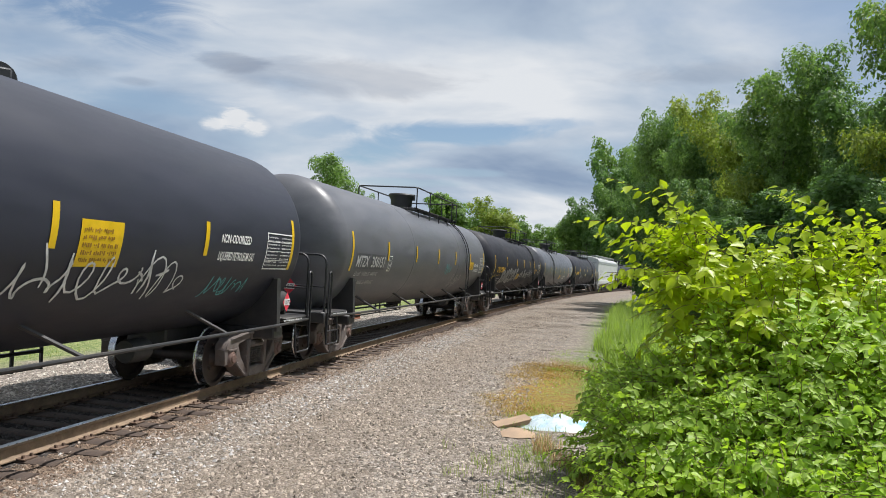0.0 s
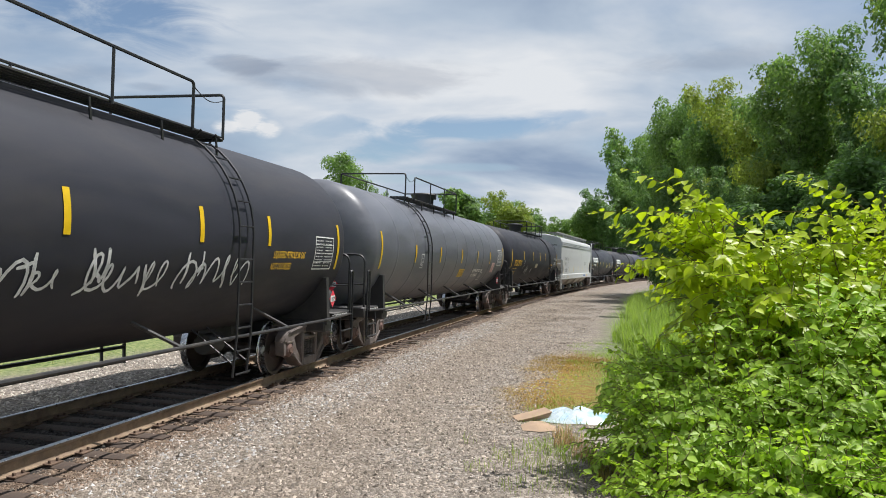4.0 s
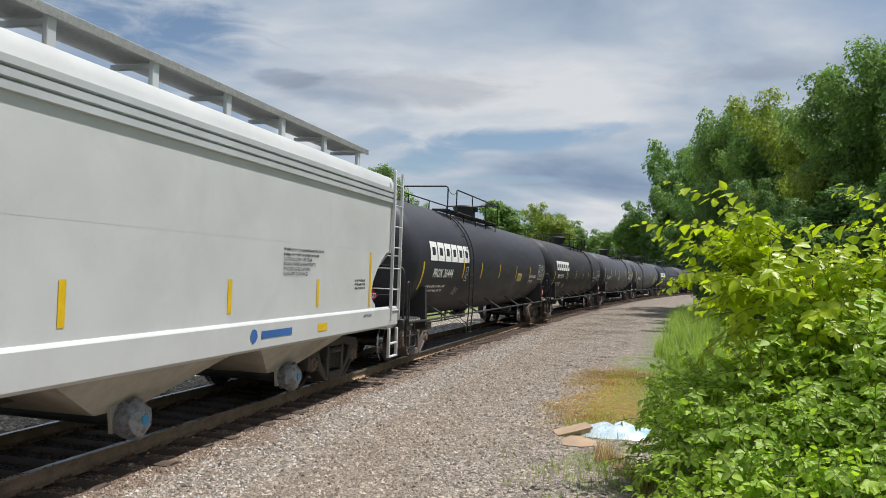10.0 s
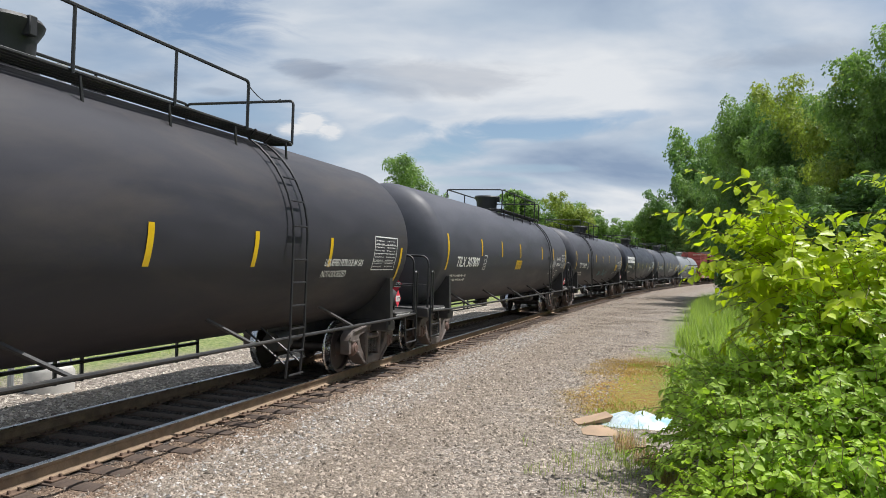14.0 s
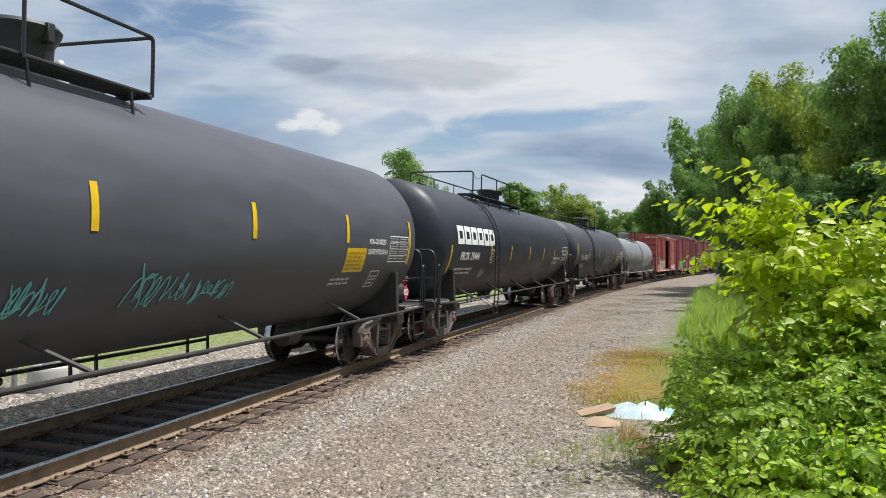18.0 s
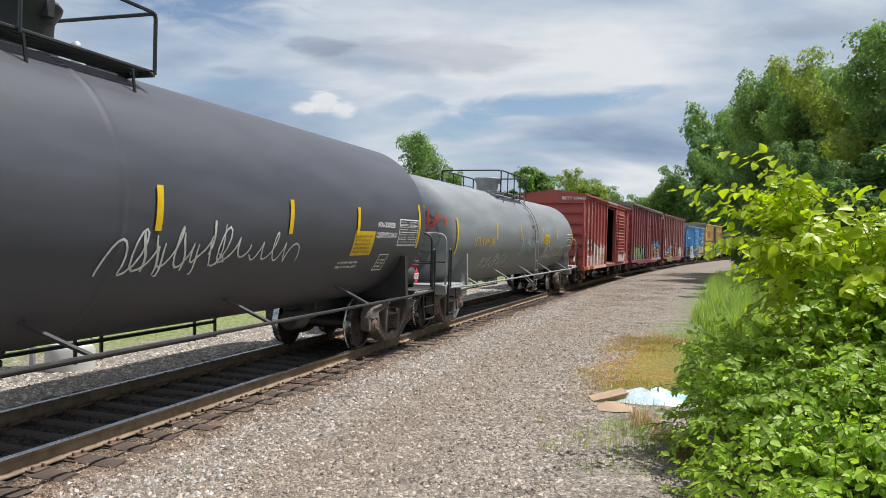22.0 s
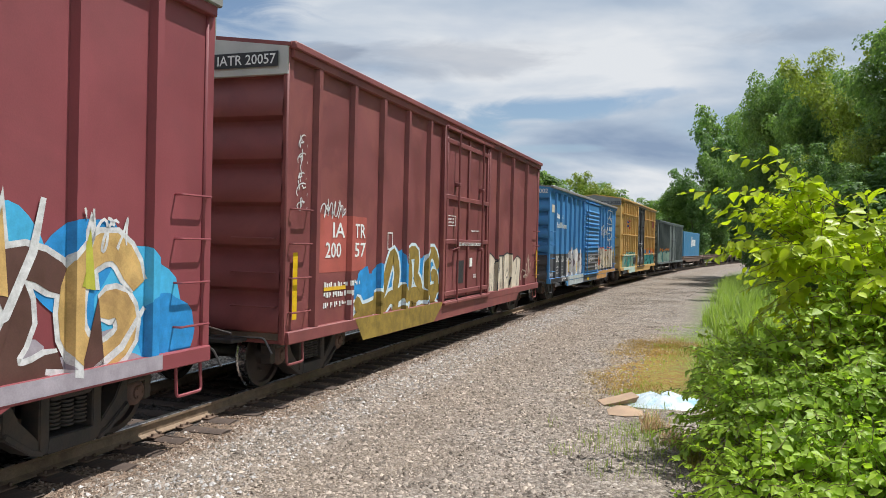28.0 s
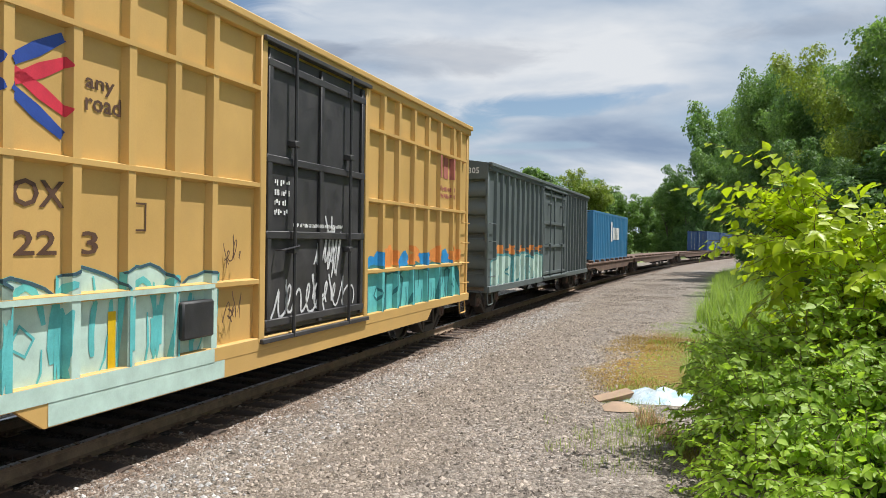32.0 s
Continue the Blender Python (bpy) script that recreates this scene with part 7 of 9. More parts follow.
# ---- signals and yard things beyond the track ----
def signal(x, y):
    ob = new("railway_signal")
    tagged(ob, "grey signal mast with two round black signal heads", "railway signal")
    ob.matrix_basis = pose(x, y, 0)
    galv = mat("galvanised steel", (0.45, 0.46, 0.47), 0.5, 0.5, 0.12, 5, 0.1)
    conc = mat("pale concrete", (0.48, 0.46, 0.43), 0.9, 0, 0.12, 4, 0.3, 40)
    blk = mat("signal black", (0.025, 0.025, 0.028), 0.5, 0, 0.2, 6, 0.1)
    part("footing", Shape().lathe([(0, -0.1), (0.38, -0.1), (0.38, 0.32), (0.34, 0.38), (0, 0.38)], "z", 24), conc, ob)
    part("mast_base", Shape().lathe([(0, 0.36), (0.17, 0.36), (0.17, 0.4), (0.12, 0.5), (0.1, 1.1), (0.075, 1.16), (0, 1.16)], "z", 16), galv, ob)
    part("conduit", Shape().tube([(-0.62, -0.1, -0.05), (-0.62, -0.1, 1.2), (-0.55, -0.08, 1.35), (-0.1, -0.02, 1.5)], 0.05, 8), galv, ob)
    part("mast", Shape().tube([(0, 0, 0.28), (0, 0, 5.28)], 0.075, 12), galv, ob)
    part("cap", Shape().lathe([(0, 0.06), (0.05, 0.05), (0.09, 0.0), (0.09, -0.04), (0, -0.04)], "z", 12, Matrix.Translation((0, 0, 5.3))), galv, ob)
    part("bracket", Shape().tube([(0, 0, 4.45), (-0.55, -0.05, 4.45)], 0.03, 6), galv, ob)
    part("bracket", Shape().tube([(0, 0, 4.5), (0.42, 0.08, 4.5)], 0.03, 6), galv, ob)
    part("guard_rail", pipe([(-0.9, 0.1, 3.6), (-0.9, 0.1, 4.38), (-0.2, 0.1, 4.38), (-0.2, 0.1, 3.6)], 0.02, 0.05), galv, ob)
    part("mast_ladder", Shape().tube([(-0.2, 0.25, 0.3), (-0.2, 0.25, 4.4)], 0.018, 5).tube([(0.2, 0.25, 0.3), (0.2, 0.25, 4.4)], 0.018, 5), galv, ob)
    lens_red = bpy.data.materials.new("lit red lens")
    lens_red.use_nodes = True
    b = lens_red.node_tree.nodes["Principled BSDF"]
    b.inputs["Base Color"].default_value = (0.5, 0.02, 0.03, 1)
    b.inputs["Emission Color"].default_value = (1.0, 0.10, 0.16, 1)
    b.inputs["Emission Strength"].default_value = 0.9
    dark_lens = mat("unlit lens glass", (0.03, 0.05, 0.05), 0.1)

    def head(px, py, pz, r, face, lit):
        m = Matrix.Translation((px, py, pz)) @ Matrix.Rotation(radians(face), 4, "Z")
        h = part("signal_head", Shape().lathe([(0, 0.02), (r, 0.02), (r + 0.01, 0.0), (r + 0.01, -0.03), (r - 0.02, -0.035), (0, -0.035)], "y", 32, m), blk, ob, "round black signal background")
        part("lamp_housing", Shape().cbox(-0.6 * r, 0.6 * r, 0.03, 0.2, -0.65 * r, 0.6 * r, 0.03, m), blk, h)
        for k, (lx, lz) in enumerate(((-0.15, 0.13), (0.15, 0.13), (0.0, -0.14))):
            part("lens", Shape().lathe([(0, -0.05), (0.075, -0.04), (0.085, -0.03), (0.0, -0.03)], "y", 16, m @ Matrix.Translation((lx, 0, lz))), lens_red if lit and k == 2 else dark_lens, h)
            hood = Shape()
            n = 10
            for j in range(n + 1):
                a = radians(-20 + 220 * j / n)
                for rr, yy in ((0.105, -0.035), (0.085, -0.34 + 0.12 * abs(math.cos(a)))):
                    hood.v.append(tuple(m @ Vector((lx + rr * math.cos(a), yy, lz + rr * math.sin(a) - (0.05 if yy < -0.1 else 0)))))
            for j in range(n):
                hood.f.append((2 * j, 2 * j + 1, 2 * j + 3, 2 * j + 2))
            part("hood", hood, blk, h)
    head(-0.55, -0.05, 4.8, 0.37, 58, True)
    head(0.42, 0.1, 4.82, 0.28, 226, False)


signal(-8.3, 11.2)
for k, (s0, off) in enumerate(((23.5, -2.9), (24.5, -3.25))):
    q, th = track(s0 + 3.5, off)
    old = new("loose_rail", Shape().prism([(-0.07, 0.0), (0.07, 0.0), (0.07, 0.012), (0.012, 0.035), (0.01, 0.12), (0.036, 0.136), (0.036, 0.17), (-0.036, 0.17), (-0.036, 0.136), (-0.01, 0.12), (-0.012, 0.035), (-0.07, 0.012)], "y", -3.6, 3.6).mesh("loose_rail", RUST))
    old.matrix_basis = pose(q.x, q.y, 0.0, 0, 0, -math.degrees(th) + 2 * k)
    tagged(old, "rusty spare rail lying on the ballast", "rail", "spare rails")


# ---- the train ----
def yellow_label(car, y, v, w=0.75, h=0.42, material=None, zc=2.39, R=1.52):
    lab = part("warning_label", on_shell(grid_rect(w, h), y, v, zc, R, 0.006), material or YELLOW, car, "yellow emergency contact label")
    part("label_writing", on_shell(bars(5, w * 0.86, h * 0.8, int(y * 10) % 7, 0.5), y + w * 0.07, v + h * 0.1, zc, R, 0.010), mat("brown label print", (0.30, 0.16, 0.02), 0.6), lab)["kind"] = "stuff"


def gas_words(car, y, v, material, first="LIQUEFIED PETROLEUM GAS", second="NOT-ODORIZED", h=0.11, step=0.19, width=1.25):
    shell_text(car, first, y, v, h, material, width=width)
    shell_text(car, second, y - 0.02, v - step, h, material, width=width * (0.62 if len(second) < len(first) else 1.2))


def hazard_square(car, y, v):
    part("stencil_box", on_shell(join(rect(0.42, 0.34, 0.02), shift(bars(3, 0.3, 0.2, 4, 0.5), 0.06, 0.07)), y, v, 2.39, 1.52), WHITE, car)


def end_words(car, text, y, material=WHITE, r=1.52, zc=2.39, x=0.0, z=2.8, w=0.66):
    """Lettering on the domed head that faces down the line."""
    def dome(flat, x0, z0, proud=0.012):
        flat = slice_flat(flat, 0.08)
        s = Shape()
        for u, v in flat[0]:
            q = min(0.999, math.hypot(x0 + u, z0 + v - zc) / r)
            s.v.append((x0 + u, y - 0.66 * math.sqrt(1 - q * q) - proud, z0 + v))
        s.f += flat[1]
        return s
    q = letters(text, 0.13, 0.02, 0.12, 0.85)
    k = w / width_of(q)
    part("lettering", dome(([(a * k, b) for a, b in q[0]], q[1]), x, z), material, car)
    part("stencil", dome(bars(3, 0.6, 0.3, 7, 0.6), x + 0.03, z - 0.4), material, car)
    part("stencil", dome(bars(3, 0.5, 0.22, 9, 0.6), x + 0.1, z - 0.85), GREYPAINT, car)


def shell_form(car, kind, y, v, w, h, fat, layers, proud=0.008, tilt=0.15):
    """One fat sprayed form on the side of a tank. layers: (extra width, material) from the ground coat up."""
    for j, (extra, material) in enumerate(layers):
        for i, line in enumerate(STROKES[kind]):
            pts = [(a * w + tilt * b * h, b * h) for a, b in line]
            fine = [pts[0]]
            for a, b in zip(pts, pts[1:]):
                fine += [(a[0] + (b[0] - a[0]) * q / 3, a[1] + (b[1] - a[1]) * q / 3) for q in (1, 2, 3)]
            fine = [fine[0]] + [((a[0] + 2 * b[0] + c[0]) / 4, (a[1] + 2 * b[1] + c[1]) / 4) for a, b, c in zip(fine, fine[1:], fine[2:])] + [fine[-1]]
            part("spray_paint", on_shell(ribbon(fine, fat + extra), y, v, 2.39, 1.52, proud + 0.003 * j + 0.0006 * i), material, car)


def build_train():
    """Each car with the places of its two coupler lines along the track at the sixteenth second."""
    out = []
    add = lambda car, a, b, up=0.0: out.append((car, a, b, up))
    BLK = tank_paint("black tank paint", (0.029, 0.031, 0.045))
    BLK2 = tank_paint("sooty brown-black tank paint", (0.0235, 0.0245, 0.034), 0.62, (0.06, 0.053, 0.05), 0.35)
    CHAR = tank_paint("charcoal tank paint", (0.068, 0.070, 0.086), 0.55)
    GRY = tank_paint("mid grey tank paint", (0.118, 0.121, 0.136), 0.42, (0.11, 0.10, 0.095), 0.3)
    GRY2 = tank_paint("slate grey tank paint", (0.122, 0.127, 0.148), 0.4, (0.10, 0.095, 0.09), 0.3)
    LGT = tank_paint("pale grey tank paint", (0.215, 0.228, 0.245), 0.6, (0.16, 0.16, 0.16), 0.4)
    a = tank_car("glossy black tank car with white graffiti scrawl", 20.1, BLK, flip=True, stripes=(-5.8, -3.0, -0.3, 2.46, 5.45), mark=-0.32)
    yellow_label(a, 2.85, -0.5, 0.72, 0.5)
    gas_words(a, 5.85, -0.12, WHITE, "NON-ODORIZED", "LIQUEFIED PETROLEUM GAS", 0.12, 0.25, 0.95)
    data_panel(a, 7.4, -0.5, w=1.1, h=0.6, seed=3)
    part("sprayed_scrawl", on_shell(scrawl(3, 3.2, 0.62, 0.04, 7), 1.9, -0.95, 2.39, 1.52, 0.009), TAGW, a, "white sprayed scrawl")
    part("sprayed_scrawl", on_shell(scrawl(8, 1.3, 0.4, 0.03, 5), 5.75, -0.95, 2.39, 1.52, 0.009), TAGT, a, "teal sprayed scrawl")
    add(a, -163.0, -142.9)
    b = tank_car("grey tank car with black end platforms", 20.4, GRY, rings=(-3.2, 3.2), stripes=(-5.8, -3.0, -0.2, 2.5, 5.3), mark=-0.22, front=8.1)
    FADE = tank_paint("touched-up grey tank paint", (0.075, 0.077, 0.088), 0.5)
    part("stencil_ground", on_shell(grid_rect(0.98, 0.36), -8.16, -0.46, 2.39, 1.52, 0.005), FADE, b)
    part("stencil_ground", on_shell(grid_rect(1.12, 0.36), -7.1, -0.46, 2.39, 1.52, 0.005), FADE, b)
    shell_text(b, "MTZX", -8.12, -0.4, 0.25, GREYPAINT, width=0.86)
    shell_text(b, "350151", -7.06, -0.4, 0.25, GREYPAINT, width=1.04)
    shell_text(b, "LD LMT 164000 LB 74400 KG", -8.02, -0.62, 0.1, GREYPAINT, width=1.65)
    shell_text(b, "LT WT   99000 LB 44900 KG", -8.1, -0.84, 0.1, GREYPAINT, width=1.65)
    capacity_box(b, -5.68, -0.5)
    part("sprayed_scrawl", on_shell(scrawl(5, 0.9, 0.42, 0.03, 4), 1.1, -0.6, 2.39, 1.52, 0.009), TAGT, b, "teal sprayed scrawl")
    part("chalk_scrawl", on_shell(scrawl(6, 1.6, 0.6, 0.014, 8), 2.6, -1.15, 2.39, 1.52, 0.009), GREYPAINT, b)
    yellow_label(b, 5.36, -0.38, 0.75, 0.3)
    gas_words(b, 6.3, -0.25, WHITE, "NON-ODORIZED", "LIQUEFIED PETROLEUM GAS", 0.1, 0.2, 0.85)
    data_panel(b, 7.6, -0.5, w=0.95, h=0.62, seed=4)
    add(b, -142.9, -122.5)
    c = tank_car("sooty black tank car with white and yellow graffiti", 19.9, BLK2, stripes=(-5.04, -1.8, 0.9, 3.4, 5.4))
    shell_text(c, "UTLX", -7.68, -0.45, 0.27, YPAINT, width=0.95)
    shell_text(c, "958469", -6.6, -0.45, 0.27, YPAINT, width=1.05)
    small_lines(c, -7.7, -0.62, 1.3, 1, 0.08, YPAINT, 3)
    small_lines(c, -7.8, -0.95, 1.6, 2, 0.24, GREYPAINT, 4)
    part("sprayed_scrawl", on_shell(scrawl(12, 1.2, 0.42, 0.06, 4), -9.0, -0.95, 2.39, 1.52, 0.009), TAGY, c, "yellow sprayed scrawl")
    HAZE = mat("thin grey spray paint", (0.30, 0.30, 0.31), 0.75, 0, 0.3, 5, 0.05, 60, (0.10, 0.10, 0.11), 0.6, 2.0)
    for k, kind in enumerate((3, 4, 1, 5)):
        shell_form(c, kind, -6.2 + 0.72 * k, -1.1 + 0.03 * k, 0.75, 0.7, 0.2, ((0.06, TAGW), (0.0, HAZE)), 0.008 + 0.0007 * k)
    for k, kind in enumerate((2, 0, 3)):
        shell_form(c, kind, -3.2 + 0.68 * k, -0.98 + 0.05 * k, 0.65, 0.62, 0.13, ((0.06, TAGW), (0.0, HAZE)), 0.008 + 0.0007 * k)
    for k, (y, w, h) in enumerate(((-0.6, 1.5, 0.5), (1.2, 1.5, 0.5), (3.0, 1.8, 0.45))):
        part("sprayed_scrawl", on_shell(scrawl(22 + k, w, h, 0.05, 4), y, -0.85 + 0.06 * k, 2.39, 1.52, 0.009), TAGW, c, "white sprayed scrawl")
    yellow_label(c, -1.3, -0.85, 0.95, 0.35)
    data_panel(c, 7.3, -0.5, w=0.9, h=0.6, seed=5)
    gas_words(c, 5.6, -0.3, YPAINT)
    add(c, -122.5, -102.6)
    d = tank_car("slate grey tank car with many ring seams", 19.6, GRY2, flip=True, rings=(-7.2, -5.6, -4.0, -2.2, -0.6, 0.9, 2.4, 3.9, 5.4, 7.0), stripes=(-5.6, -2.9, 0.07, 2.74, 5.3), mark=-0.34, plac=2.5)
    yellow_label(d, 0.15, -0.85, 0.85, 0.3)
    gas_words(d, 2.45, -0.68, WHITE, width=1.8, h=0.12)
    data_panel(d, 7.1, -0.42, w=1.0, h=0.66, seed=6)
    part("hazard_label", on_shell(grid_rect(0.62, 0.42), 5.95, -0.72, 2.39, 1.52, 0.006), TAGP, d, "faded pink label")
    capacity_box(d, -5.0, -0.5)
    hazard_square(d, 4.1, -1.05)
    add(d, -102.6, -83.0)
    e = tank_car("black tank car with yellow lettering", 19.4, BLK2, stripes=(-5.0, -1.9, 0.66, 2.95, 5.1), rear=7.85)
    shell_text(e, "UTLX", -7.64, -0.42, 0.29, YPAINT, width=0.95, bold=0.03)
    shell_text(e, "957116", -6.6, -0.42, 0.29, YPAINT, width=0.95, bold=0.03)
    small_lines(e, -7.7, -0.58, 1.1, 1, 0.08, YPAINT, 3)
    small_lines(e, -7.9, -0.9, 1.45, 2, 0.24, YPAINT, 6)
    capacity_box(e, -4.85, -0.55)
    part("sprayed_scrawl", on_shell(scrawl(31, 0.9, 0.5, 0.03, 6), -4.2, -0.9, 2.39, 1.52, 0.009), GREYPAINT, e)
    part("sprayed_scrawl", on_shell(scrawl(32, 0.4, 0.35, 0.03, 3), -2.2, -0.85, 2.39, 1.52, 0.009), GREYPAINT, e)
    yellow_label(e, -0.9, -0.55, 0.8, 0.25, mat("cream label", (0.62, 0.58, 0.40), 0.6))
    gas_words(e, 5.05, -0.42, YPAINT, width=1.3)
    hazard_square(e, 6.15, -0.85)
    data_panel(e, 7.05, -0.5, w=1.1, h=0.62, seed=7)
    end_words(e, "UTLX 957116", -8.75, YPAINT)
    add(e, -83.0, -63.6)
    white = mat("white hopper paint", (0.53, 0.535, 0.535), 0.5, 0, 0.05, 1.2, 0.04, 80, (0.40, 0.395, 0.38), 0.35, 0.6)
    grey = mat("light grey hopper paint", (0.46, 0.48, 0.495), 0.5, 0, 0.08, 1.5, 0.04, 80, (0.40, 0.40, 0.39), 0.4, 0.7)
    h = covered_hopper("white covered hopper with grey roof bands", 9.54, white, grey)
    add(h, -63.6, -43.6)

    def wordmark_car(num, length, paint, flip, a0, b0, label, yel=None, stripes=(-4.95, -1.85, 0.92, 3.0, 5.25), plat=None):
        t = tank_car(label, length, paint, flip=flip, stripes=stripes, tape=(-0.74, 0.68), mark=-0.44, plat=plat, front=7.74)
        wordmark(t, -7.98, -0.02, 3.6, 0.46)
        shell_text(t, "PROX", -7.66, -0.42, 0.21, WHITE, width=0.78)
        shell_text(t, num, -6.78, -0.42, 0.21, WHITE, width=0.82)
        small_lines(t, -7.9, -0.82, 1.6, 2, 0.24, WHITE, 7)
        capacity_box(t, -4.72, -0.52)
        part("sprayed_scrawl", on_shell(scrawl(41, 0.5, 0.35, 0.015, 5), -5.4, -1.0, 2.39, 1.52, 0.009), GREYPAINT, t)
        gas_words(t, 5.1, -0.42, WHITE, width=1.5)
        data_panel(t, 7.05, -0.5, w=1.15, h=0.62, seed=len(num) + int(num[-1]))
        end_words(t, "PROX " + num, -8.75)
        if yel:
            yellow_label(t, yel, -0.55, 0.8, 0.3, mat("pale yellow label", (0.66, 0.60, 0.22), 0.6))
        add(t, a0, b0)
        return t
    wordmark_car("36444", 20.0, tank_paint("dull black tank paint", (0.032, 0.033, 0.044), 0.55, (0.06, 0.052, 0.048), 0.3), True, -43.6, -23.6, "black tank car with a large white wordmark", 2.7, (-4.95, -2.9, -0.4, 2.35, 5.1))
    wordmark_car("92777", 20.1, tank_paint("dusty black tank paint", (0.032, 0.0315, 0.04), 0.6, (0.085, 0.071, 0.063), 0.45), False, -23.6, -3.5, "weathered black tank car with a large white wordmark", plat=(-1.2, 4.9, 4.05, 0.4))
    hh = tank_car("charcoal tank car with white lettering", 20.1, CHAR, stripes=(-5.48, -3.2, -0.7, 3.05, 5.4))
    shell_text(hh, "TILX 307800", -7.7, -0.42, 0.25, WHITE, width=2.0)
    small_lines(hh, -7.9, -0.82, 1.6, 2, 0.24, WHITE, 8)
    capacity_box(hh, -5.2, -0.5)
    yellow_label(hh, -1.2, -0.5, 0.8, 0.3)
    gas_words(hh, 6.3, -0.12, WHITE, "NON-ODORIZED", "LIQUEFIED PETROLEUM GAS", 0.12, 0.24, 0.8)
    data_panel(hh, 7.5, -0.45, w=0.85, h=0.55, seed=9)
    hazard_square(hh, 6.5, -0.9)
    small_lines(hh, 5.0, -0.72, 1.3, 2, 0.16, GREYPAINT, 14)
    part("sprayed_scrawl", on_shell(scrawl(45, 1.1, 0.42, 0.06, 4), 4.9, -0.5, 2.39, 1.52, 0.009), TAGW, hh, "white sprayed scrawl")
    end_words(hh, "TILX 307800", -8.75)
    add(hh, -3.5, 16.6)
    for num, length, flip, a0, b0, lab, seed in (("308609", 20.4, True, 16.6, 37.0, "charcoal tank car with white lettering", 50), ("309551", 20.5, True, 56.8, 77.3, "charcoal tank car with a sprayed white scrawl", 60)):
        if seed == 60:
            wordmark_car("39444", 19.8, BLK, True, 37.0, 56.8, "clean black tank car with a large white wordmark", None, (-4.75, -2.3, 0.5, 3.0, 5.25))
        i = tank_car(lab, length, CHAR, flip=flip, stripes=(-5.34, -1.95, 0.8, 3.5, 5.7) if seed == 60 else (-5.34, -2.6, -0.1, 2.7, 5.6), rings=(0.3,) if seed == 60 else (), mark=-0.28 if seed == 60 else -0.12, rear=8.4, hull=8.95)
        shell_text(i, "TILX", -7.68, -0.44, 0.26, WHITE, width=0.75, bold=0.004, slant=0.08)
        shell_text(i, num, -6.82, -0.44, 0.26, WHITE, width=1.15, bold=0.004, slant=0.08)
        small_lines(i, -7.9, -0.86, 1.7, 2, 0.26, WHITE, 10)
        capacity_box(i, -5.25, -0.55)
        yellow_label(i, 5.62, -0.62, 0.82, 0.42)
        small_lines(i, 5.3, -0.85, 0.9, 2, 0.16, WHITE, 11)
        gas_words(i, 6.52, -0.12, WHITE, "NON-ODORIZED", "LIQUEFIED PETROLEUM GAS", 0.09, 0.18, 0.8)
        data_panel(i, 7.56, -0.45, w=1.0, h=0.5, seed=seed)
        hazard_square(i, 6.9, -0.95)
        end_words(i, "TILX " + num, -8.95)
        if seed == 50:
            for y, w, hgt in ((0.55, 1.05, 0.5), (1.7, 0.75, 0.35), (-0.9, 0.6, 0.4)):
                part("sprayed_scrawl", on_shell(scrawl(seed + int(w * 10), w, hgt, 0.03, 5), y, -0.95, 2.39, 1.52, 0.009), TAGT, i, "faded teal sprayed scrawl")
        else:
            part("sprayed_scrawl", on_shell(scrawl(71, 3.7, 0.55, 0.035, 9), 0.1, -0.75, 2.39, 1.52, 0.009), TAGW, i, "thin white sprayed scrawl")
        add(i, a0, b0)
    l = tank_car("weathered pale grey tank car with orange scrawl", 18.3, LGT, R=1.4, zc=2.22, hull=7.75, plat=(-2.4, 0.9, 0.5, -0.6), stripes=(-4.26, -1.39, 1.9, 4.4), steel=mat("grey frame paint", (0.28, 0.28, 0.285), 0.55, 0, 0.2, 4, 0.1, 60, (0.1, 0.09, 0.08), 0.5))
    part("faded_lettering", on_shell(shift(letters("UTLX 649268", 0.24, 0.02, 0.1), 0, 0), -6.4, -0.3, 2.22, 1.4, 0.007), mat("faded yellow stencil paint", (0.46, 0.31, 0.11), 0.7, 0, 0.35, 6, 0.05), l)
    part("sprayed_scrawl", on_shell(scrawl(81, 2.7, 0.5, 0.025, 6), -5.35, -1.0, 2.22, 1.4, 0.009), TAGW, l, "thin white sprayed scrawl")
    part("sprayed_scrawl", on_shell(scrawl(82, 3.9, 0.6, 0.07, 7), 2.4, -0.85, 2.22, 1.4, 0.009), TAGW, l, "white sprayed scrawl")
    part("sprayed_scrawl", on_shell(scrawl(83, 1.8, 0.5, 0.06, 4), -1.4, -0.6, 2.22, 1.4, 0.008), mat("pale green spray paint", (0.30, 0.42, 0.36), 0.7, 0, 0.2, 6, 0.05), l, "pale green sprayed scrawl")
    yellow_label(l, 2.1, -0.25, 0.95, 0.35, None, 2.22, 1.4)
    data = part("data_board", on_shell(grid_rect(1.08, 0.5), 6.62, -0.32, 2.22, 1.4, 0.006), BPAINT, l, "black data stencil with white rules")
    part("data_writing", on_shell(join(rect(1.08, 0.5, 0.025), shift(bars(6, 0.98, 0.42, 12, 0.55), 0.05, 0.05)), 6.62, -0.32, 2.22, 1.4, 0.010), WHITE, data)
    end_words(l, "UTLX 649268", -7.75, YPAINT, 1.4, 2.22, 0.1, 2.72, 0.62)

    def head_paint(flat, x0, z0, proud):
        flat = slice_flat(flat, 0.08)
        s = Shape()
        for u, v in flat[0]:
            q = min(0.999, math.hypot(x0 + u, z0 + v - 2.22) / 1.4)
            s.v.append((x0 + u, -7.75 - 0.66 * math.sqrt(1 - q * q) - proud, z0 + v))
        s.f += flat[1]
        return s
